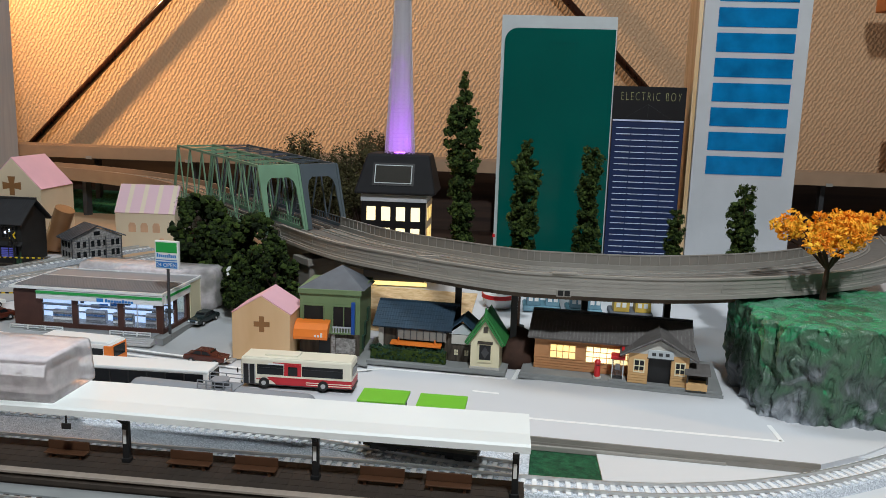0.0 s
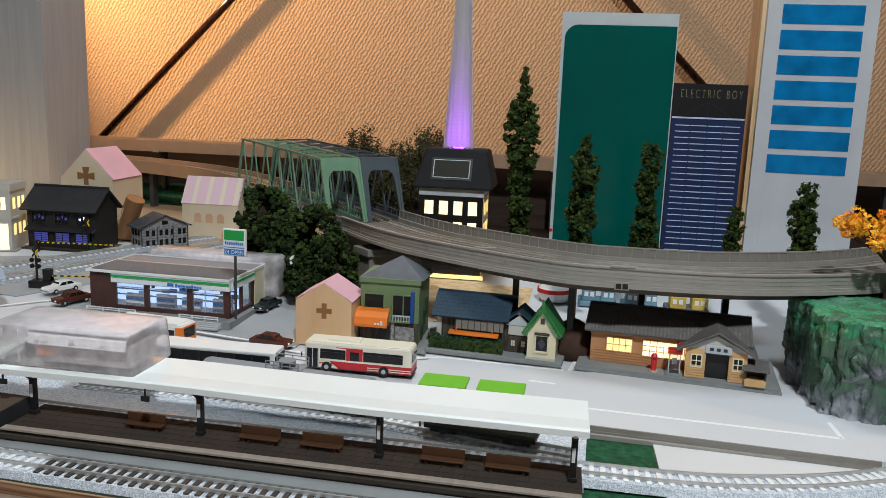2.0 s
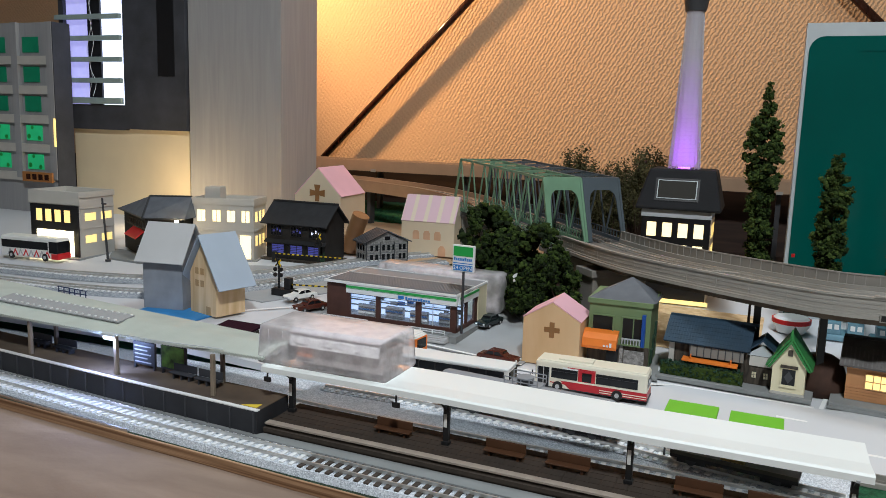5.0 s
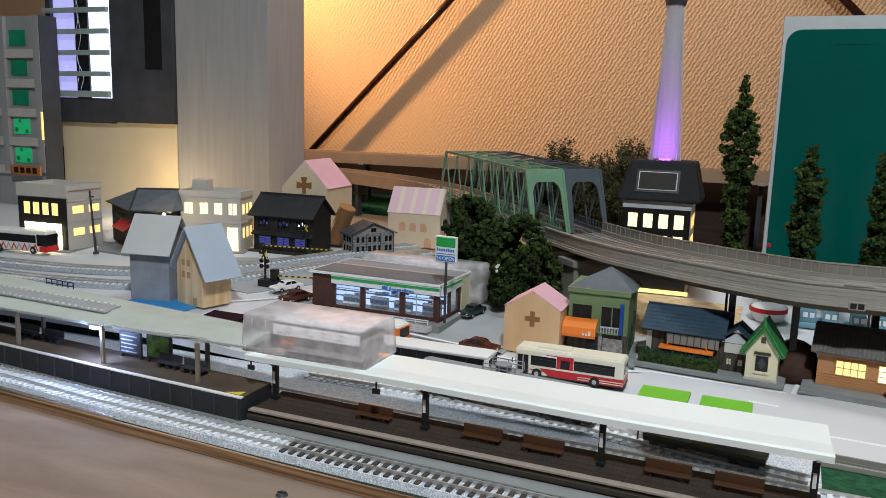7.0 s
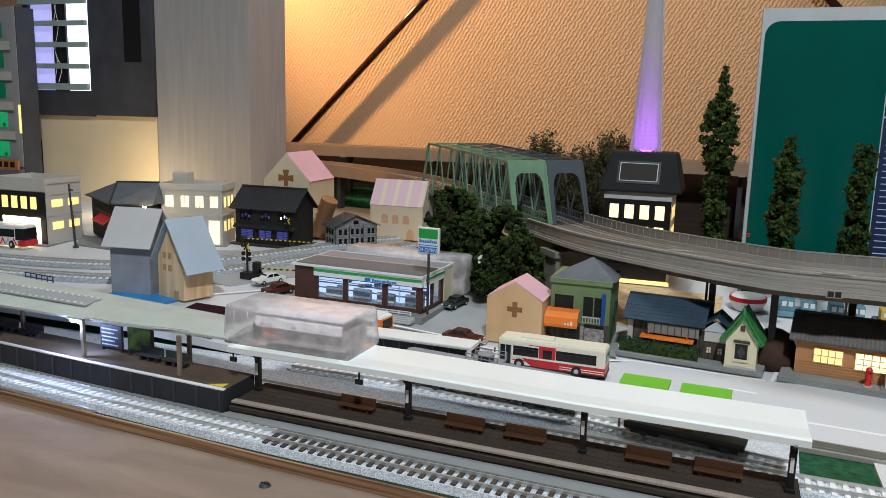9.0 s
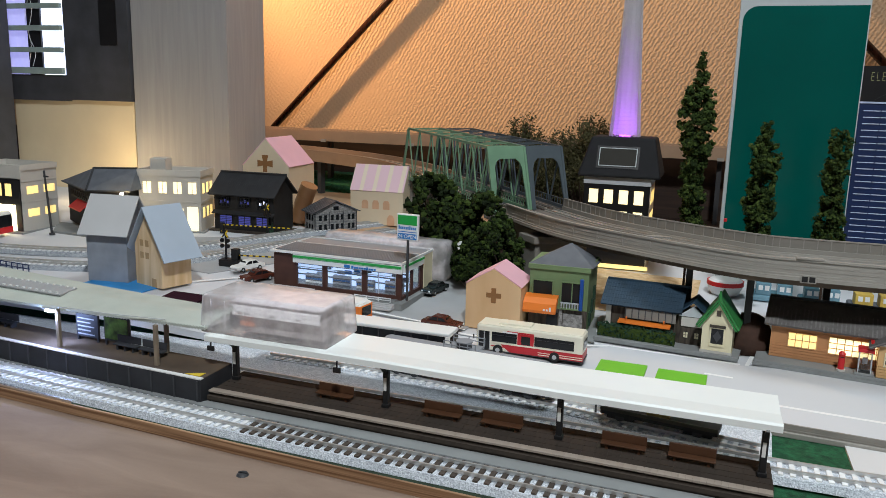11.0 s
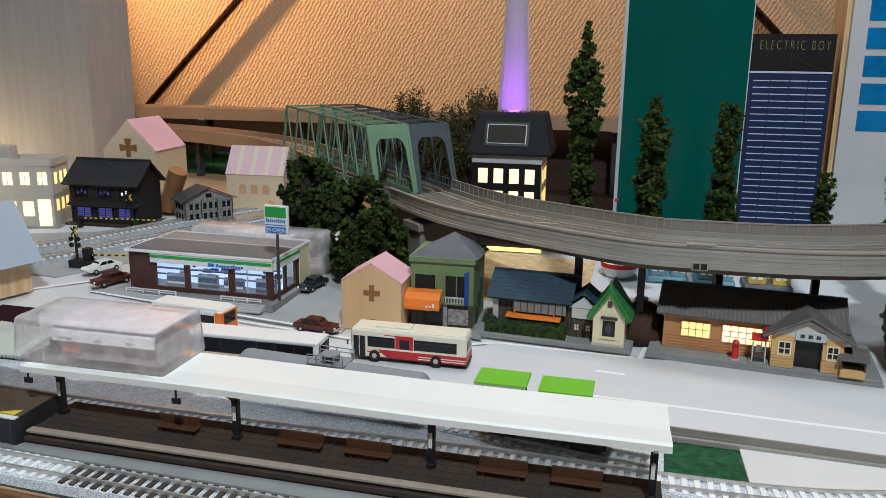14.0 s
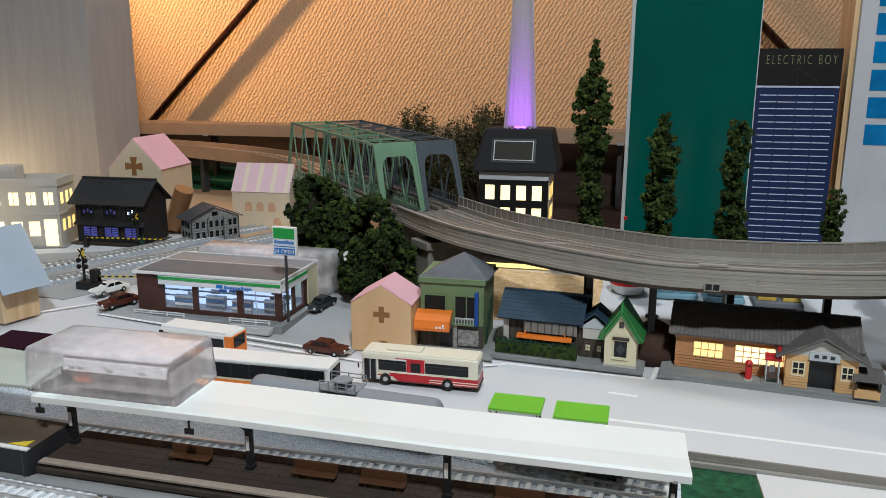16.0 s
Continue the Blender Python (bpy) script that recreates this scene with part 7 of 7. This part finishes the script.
os_ = thing("orange_shop_sign", (-1010, 872, 66), "small orange shop sign board", "sign")
part("sign_board", box(0, 0, 0, 58, 3, 14), mat("orange_sign_paint", (0.42, 0.17, 0.05), 0.5), os_)
for k in range(4):
    part("text_bar", box(8 + k * 12, -0.5, 3, 16 + k * 12, 0.1, 11), M_stick, os_, "unreadable dark character")
# yellow wire on the edge, its glint drawn as a glowing strip
ys = thing("yellow_wire_strip", (-949, 876, 118), "thin yellow wire on the building edge, its glint made to glow", "strip light")
part("strip", box(0, 0, 0, 2, 2.5, 40), M_warm, ys)


# ---- trees ----
def leaves(points, size, seed, name, material, parent):
    """Many small folded leaves at the given places, as one crown."""
    rg = np.random.default_rng(seed)
    n = len(points)
    P = np.array(points)
    a = rg.normal(size=(n, 3))
    a /= np.linalg.norm(a, axis=1)[:, None]
    b = np.cross(a, rg.normal(size=(n, 3)))
    b /= np.linalg.norm(b, axis=1)[:, None]
    c = np.cross(a, b)
    s = size * (0.6 + 0.8 * rg.random((n, 1)))
    quad = np.stack([P - a * s, P + b * s * 0.6 + c * s * 0.25, P + a * s, P - b * s * 0.6 + c * s * 0.25], 1) * MM
    me = bpy.data.meshes.new(name)
    idx = np.arange(4 * n).reshape(-1, 4)
    me.from_pydata(quad.reshape(-1, 3).tolist(), [], idx.tolist())
    me.materials.append(material)
    ob = new(name, me)
    ob.parent = parent
    return ob


def clumps(centres, radii, per, seed):
    rg = np.random.default_rng(seed)
    out = []
    for c, r in zip(centres, radii):
        d = rg.normal(size=(per, 3))
        d /= np.linalg.norm(d, axis=1)[:, None]
        out.append(np.array(c) + d * r * (0.55 + 0.5 * rg.random((per, 1)) ** 0.5))
    return np.concatenate(out)


BALL = bmesh.new()
bmesh.ops.create_icosphere(BALL, subdivisions=1, radius=1)
BALL_V = np.array([v.co[:] for v in BALL.verts])
BALL_F = np.array([[v.index for v in f.verts] for f in BALL.faces])
BALL.free()


def foam(centres, radii, seed, name, material, parent):
    """Crumbly lumps of foam, joined into one crown with small leaves standing off them."""
    rg = np.random.default_rng(seed)
    V, F = [], []
    n = 0
    for c, r in zip(centres, radii):
        for k in range(13):
            d = rg.normal(size=3)
            d *= (0.35 + 0.55 * rg.random()) / np.linalg.norm(d)
            lump = BALL_V * (0.55 + 0.8 * rg.random((len(BALL_V), 1))) * (0.75 + 0.5 * rg.random((1, 3)))
            V.append(np.array(c) + d * r + lump * r * (0.26 + 0.22 * rg.random()))
            F.append(BALL_F + n)
            n += len(BALL_V)
    P = clumps(centres, [r * 1.12 for r in radii], 45, seed + 1)
    a = rg.normal(size=(len(P), 3))
    a /= np.linalg.norm(a, axis=1)[:, None]
    b = np.cross(a, rg.normal(size=(len(P), 3)))
    b /= np.linalg.norm(b, axis=1)[:, None]
    s = 0.75 * (0.5 + 0.8 * rg.random((len(P), 1)))
    V.append(np.stack([P - a * s, P + b * s * 0.8, P + a * s], 1).reshape(-1, 3))
    F.append(np.arange(3 * len(P)).reshape(-1, 3) + n)
    me = bpy.data.meshes.new(name)
    me.from_pydata((np.concatenate(V) * MM).tolist(), [], np.concatenate(F).tolist())
    me.materials.append(material)
    ob = new(name, me)
    ob.parent = parent
    return ob


def poplar(at, base, top, width, seed, label, shape):
    t = thing("poplar_tree", at, label, "tree", 0, "slender trees behind the viaduct")
    part("trunk", rod((0, 0, 0), (0, 0, top * 0.92), 1.1, r2=0.5, sides=9), M_bark, t, "thin dark stem")
    part("foot", rod((0, 0, 0), (0, 0, 1.2), 5, sides=16), M_black, t, "round black foot")
    rg = random.Random(seed)
    cen, rad = [], []
    z = base
    while z < top - 4:
        f = (z - base) / (top - base)
        w = width * float(np.interp(f, np.linspace(0, 1, len(shape)), shape))
        for k in range(8 if f < 0.8 else 5):
            a = rg.random() * 6.28
            q = 0.25 + 0.55 * rg.random()
            cen.append((math.cos(a) * w * q, math.sin(a) * w * q, z + rg.random() * 4.8))
            rad.append(max(1.6, min(4.2, w * (0.22 + 0.16 * rg.random()))))
        z += 4.2
    for k in range(5):
        cen.append((0.5 * math.sin(k * 2.1), 0, top - 1.5 - k * 2.6)), rad.append(0.9 + 0.45 * k)
    foam(cen, rad, seed, "crown", M_poplar, t)
    return t


TALL = (1.0, 1.4, 1.0, 0.8, 1.0, 0.7, 0.8, 1.15, 1.2, 1.2, 1.0, 0.8, 0.4, 0.16)
for x, base, top, w, sd, shape, words in (
    (-3, 40, 201, 13.3, 1, TALL, "tallest dark green model tree with a narrow waist"),
    (47, 40, 150, 13.8, 2, (1.1, 1.25, 0.9, 0.85, 1.1, 1.15, 0.75, 0.9, 1.05, 0.9, 0.5, 0.2), "knobbly dark green model tree before the teal block"),
    (97, 40, 146, 13.6, 3, (0.9, 1.1, 0.8, 0.95, 0.8, 0.7, 0.8, 0.9, 0.8, 0.5), "narrow green model tree beside the navy block"),
    (165, 40, 100, 10, 4, (0.9, 0.9, 0.85, 0.8, 0.85, 0.7, 0.4), "short green model tree before the navy block"),
    (216, 40, 123, 12.6, 5, (1.0, 1.15, 1.1, 0.8, 0.95, 1.1, 0.9, 0.7, 0.55), "dark green model tree before the white block")):
    poplar((x, 662, gz(x, 662)), base, top, w, sd, words, shape)


def round_tree(at, r, height, seed, material, label, count=110, kind="broadleaf_tree"):
    t = thing(kind, at, label, "tree")
    part("trunk", rod((0, 0, 0), (0, 0, height * 0.6), 3.0, r2=1.4, sides=9), M_bark, t)
    rg = random.Random(seed)
    cen, rad = [], []
    for k in range(count):
        a, u = rg.random() * 6.28, rg.random()
        zz = height * (0.12 + 0.82 * u)
        w = r * math.sqrt(max(0.05, 1 - (2 * u - 0.85) ** 2 / 1.4))
        cen.append((math.cos(a) * w * (0.5 + 0.5 * rg.random()), math.sin(a) * w * (0.5 + 0.5 * rg.random()), zz))
        rad.append(min(7.2, r * (0.15 + 0.12 * rg.random())))
    for k in range(5):
        c = cen[rg.randrange(len(cen))]
        part("limb", rod((0, 0, height * 0.3), c, 1.2, r2=0.4, sides=6), M_bark, t)
    foam(cen, rad, seed, "crown", material, t)
    return t


for k, (x, y, r, hh) in enumerate(((-228, 690, 30, 92), (-204, 684, 26, 74), (-172, 668, 26, 84), (-176, 656, 20, 46), (-152, 654, 19, 62), (-236, 694, 22, 60))):
    round_tree((x, y, gz(x, y)), r, hh, 20 + k, M_leaf, "bushy dark green model tree before the bridge")
th = thing("white_flower_scrap", (-185, 636, 44), "tiny white scrap caught on the dark trees", "scrap")
part("petal", slab_y([(0, 0), (2.4, 1.5), (3.4, 4.6), (1.2, 4), (-1, 1.6)], 0, 0.6), M_signwhite, th)
part("petal", slab_y([(0, -3.4), (1.8, -2.6), (1.1, -0.6), (-0.6, -1.2)], 0, 0.6), M_signwhite, th)
rg = np.random.default_rng(9)
for k, (x, r, hh) in enumerate(((-190, 36, 142), (-122, 34, 146), (-156, 32, 122))):
    t = thing("dry_bush", (x, 900 + k * 8, 8), "olive brown dry bush behind the bridges", "bush")
    tips = []
    for j in range(70):
        a, s = rg.random() * 6.28, rg.random() ** 0.6
        tip = np.array((math.cos(a) * r * s, math.sin(a) * r * s, hh * (0.62 + 0.36 * rg.random() - 0.14 * s)))
        part("twig", rod((math.cos(a) * 4, math.sin(a) * 4, 20), tip, 0.8, r2=0.25, sides=5), M_bark, t)
        for q in range(260):
            f = 0.45 + 0.6 * rg.random()
            tips.append(tip * np.array((f, f, 0.35 + 0.65 * f)) + rg.normal(size=3) * 3.0)
    leaves(tips, 1.35, 60 + k, "crown", M_olive, t)

# painted rock with a golden tree
rk = thing("painted_rock", (180, 489, -0.8), "green and grey painted plaster rock with steep folded sides", "rock")
bm = bmesh.new()
bmesh.ops.create_cube(bm, size=1)
bmesh.ops.subdivide_edges(bm, edges=bm.edges[:], cuts=84, use_grid_fill=True)
for v in bm.verts:
    p = v.co.copy()
    ang = math.atan2(p.y, p.x)
    s = 1.0 / max(abs(p.x), abs(p.y), 1e-6) * 0.5
    k = max(abs(p.x), abs(p.y)) * 2
    rnd = (abs(math.cos(ang)) ** 5 + abs(math.sin(ang)) ** 5) ** (-1 / 5)
    w = Vector((math.cos(ang), math.sin(ang), 0)) * rnd * k
    z = (p.z + 0.5)
    u, hz = ang * 66, z * 60
    warp = 6 * noise.noise(Vector((u * 0.05, hz * 0.06, 8))) + 2.5 * noise.noise(Vector((u * 0.13, hz * 0.12, 2)))
    crease = abs(noise.noise(Vector(((u + warp) * 0.075, hz * 0.010, 4)))) ** 0.7
    fine = abs(noise.noise(Vector(((u + warp) * 0.19, hz * 0.035, 6)))) ** 0.8
    cells = noise.voronoi(Vector(((u + warp) * 0.13, hz * 0.06, 1.7)))[0]
    fold = noise.noise(Vector((ang * 9, 0.35 * z, 3))) * 0.03 + noise.noise(Vector((u * 0.5, hz * 0.25, 1))) * 0.012
    ridge = (crease - 0.3) * 0.13 + (fine - 0.25) * 0.07 + (0.4 - cells[0]) * 0.035
    taper = 0.97 + 0.03 * z + (fold + ridge) * min(1, k)
    x = 80 + w.x * 71 * taper
    y = 62 + w.y * 60 * taper
    top = 60 + 2.6 * noise.noise(Vector((x * 0.05, y * 0.05, 2))) + 1.2 * noise.noise(Vector((x * 0.2, y * 0.2, 5))) - 1.6 * clamp((k - 0.93) / 0.07) ** 2
    v.co = Vector((x, y, z * top))
    if z < 0.999 and z > 0.001 and k > 0.98:
        v.co += Vector((w.x, w.y, 0)) * 1.6 * noise.noise(Vector((x * 0.12, y * 0.12, v.co.z * 0.16)))
part("rock_mass", bm, M_rock, rk, smooth=True)
at = (245, 570, 58)
gt = thing("golden_tree", at, "golden yellow autumn model tree with twisted dark trunk", "tree")
part("trunk", rod((0, 0, 0), (1, 0, 24), 2.3, r2=1.5, sides=10), M_bark, gt)
rg = random.Random(5)
cen, rad = [], []
for k in range(9):
    a = k * 0.7
    tip = Vector((math.cos(a) * (15 + rg.random() * 15), math.sin(a) * (13 + rg.random() * 11), 40 + rg.random() * 9))
    mid = Vector((tip.x * 0.35, tip.y * 0.35, 32))
    lb = part("limb", rod((1, 0, 22), mid, 1.3, r2=0.9, sides=7), M_bark, gt)
    part("branch", rod(mid, tip, 0.9, r2=0.4, sides=6), M_bark, lb)
    for q in range(3):
        cen.append(tuple(tip + Vector((rg.uniform(-9, 9), rg.uniform(-8, 8), rg.uniform(-3, 10)))))
        rad.append(4.2 + rg.random() * 3)
for k in range(10):
    cen.append((rg.uniform(-22, 24), rg.uniform(-14, 14), 46 + rg.random() * 10)), rad.append(4.5 + rg.random() * 3)
leaves(clumps(cen, rad, 100, 77), 1.6, 77, "crown", M_gold, gt)

# trays and dish under the viaduct
for x, y, w, m, lab in ((51, 706, 33, M_tray_blue, "small blue house in a clear blister tray"), (88, 703, 31, M_tray_blue, "small grey-blue house in a clear blister tray"), (125, 700, 36, M_tray_yellow, "small yellow building in a dark blister tray")):
    t = thing("blister_tray", (x, y, gz(x, y)), lab, "model tray")
    part("tray", box(0, 0, 0, w, 26, 5, bevel=1.5), M_tray_blue if m is M_tray_blue else M_greyroof, t, "glossy tray")
    for k in range(2):
        bld = part("small_house", box(3 + k * w * 0.5, 3, 5, w * 0.45 + k * w * 0.5, 16, 15, bevel=0.5), m, t)
        for j in range(2):
            part("window", box(5 + k * w * 0.5 + j * 5, 2.6, 9, 8.4 + k * w * 0.5 + j * 5, 3, 13), M_signwhite, bld)
t = thing("red_white_dish", (30, 720, gz(28, 720) - 4), "round white dish with a red rim band", "dish")
part("bowl", rod((0, 0, 4), (0, 0, 12), 11, sides=32, r2=15), M_signwhite, t)
part("rim", rod((0, 0, 12), (0, 0, 15.5), 15.2, sides=32, r2=15.2), M_redbright, t, "red rim band")
part("lid", rod((0, 0, 15.5), (0, 0, 17), 14, sides=32, r2=12), M_signwhite, t)
screw = thing("desk_screw", (-187, 314, -10), "small round screw head in the desk top", "screw")
part("head", rod((0, 0, 0), (0, 0, 1.2), 3.0, sides=16, r2=2.2), M_dark, screw)
part("slot", box(-2.2, -0.35, 1.1, 2.2, 0.35, 1.5), M_black, screw)
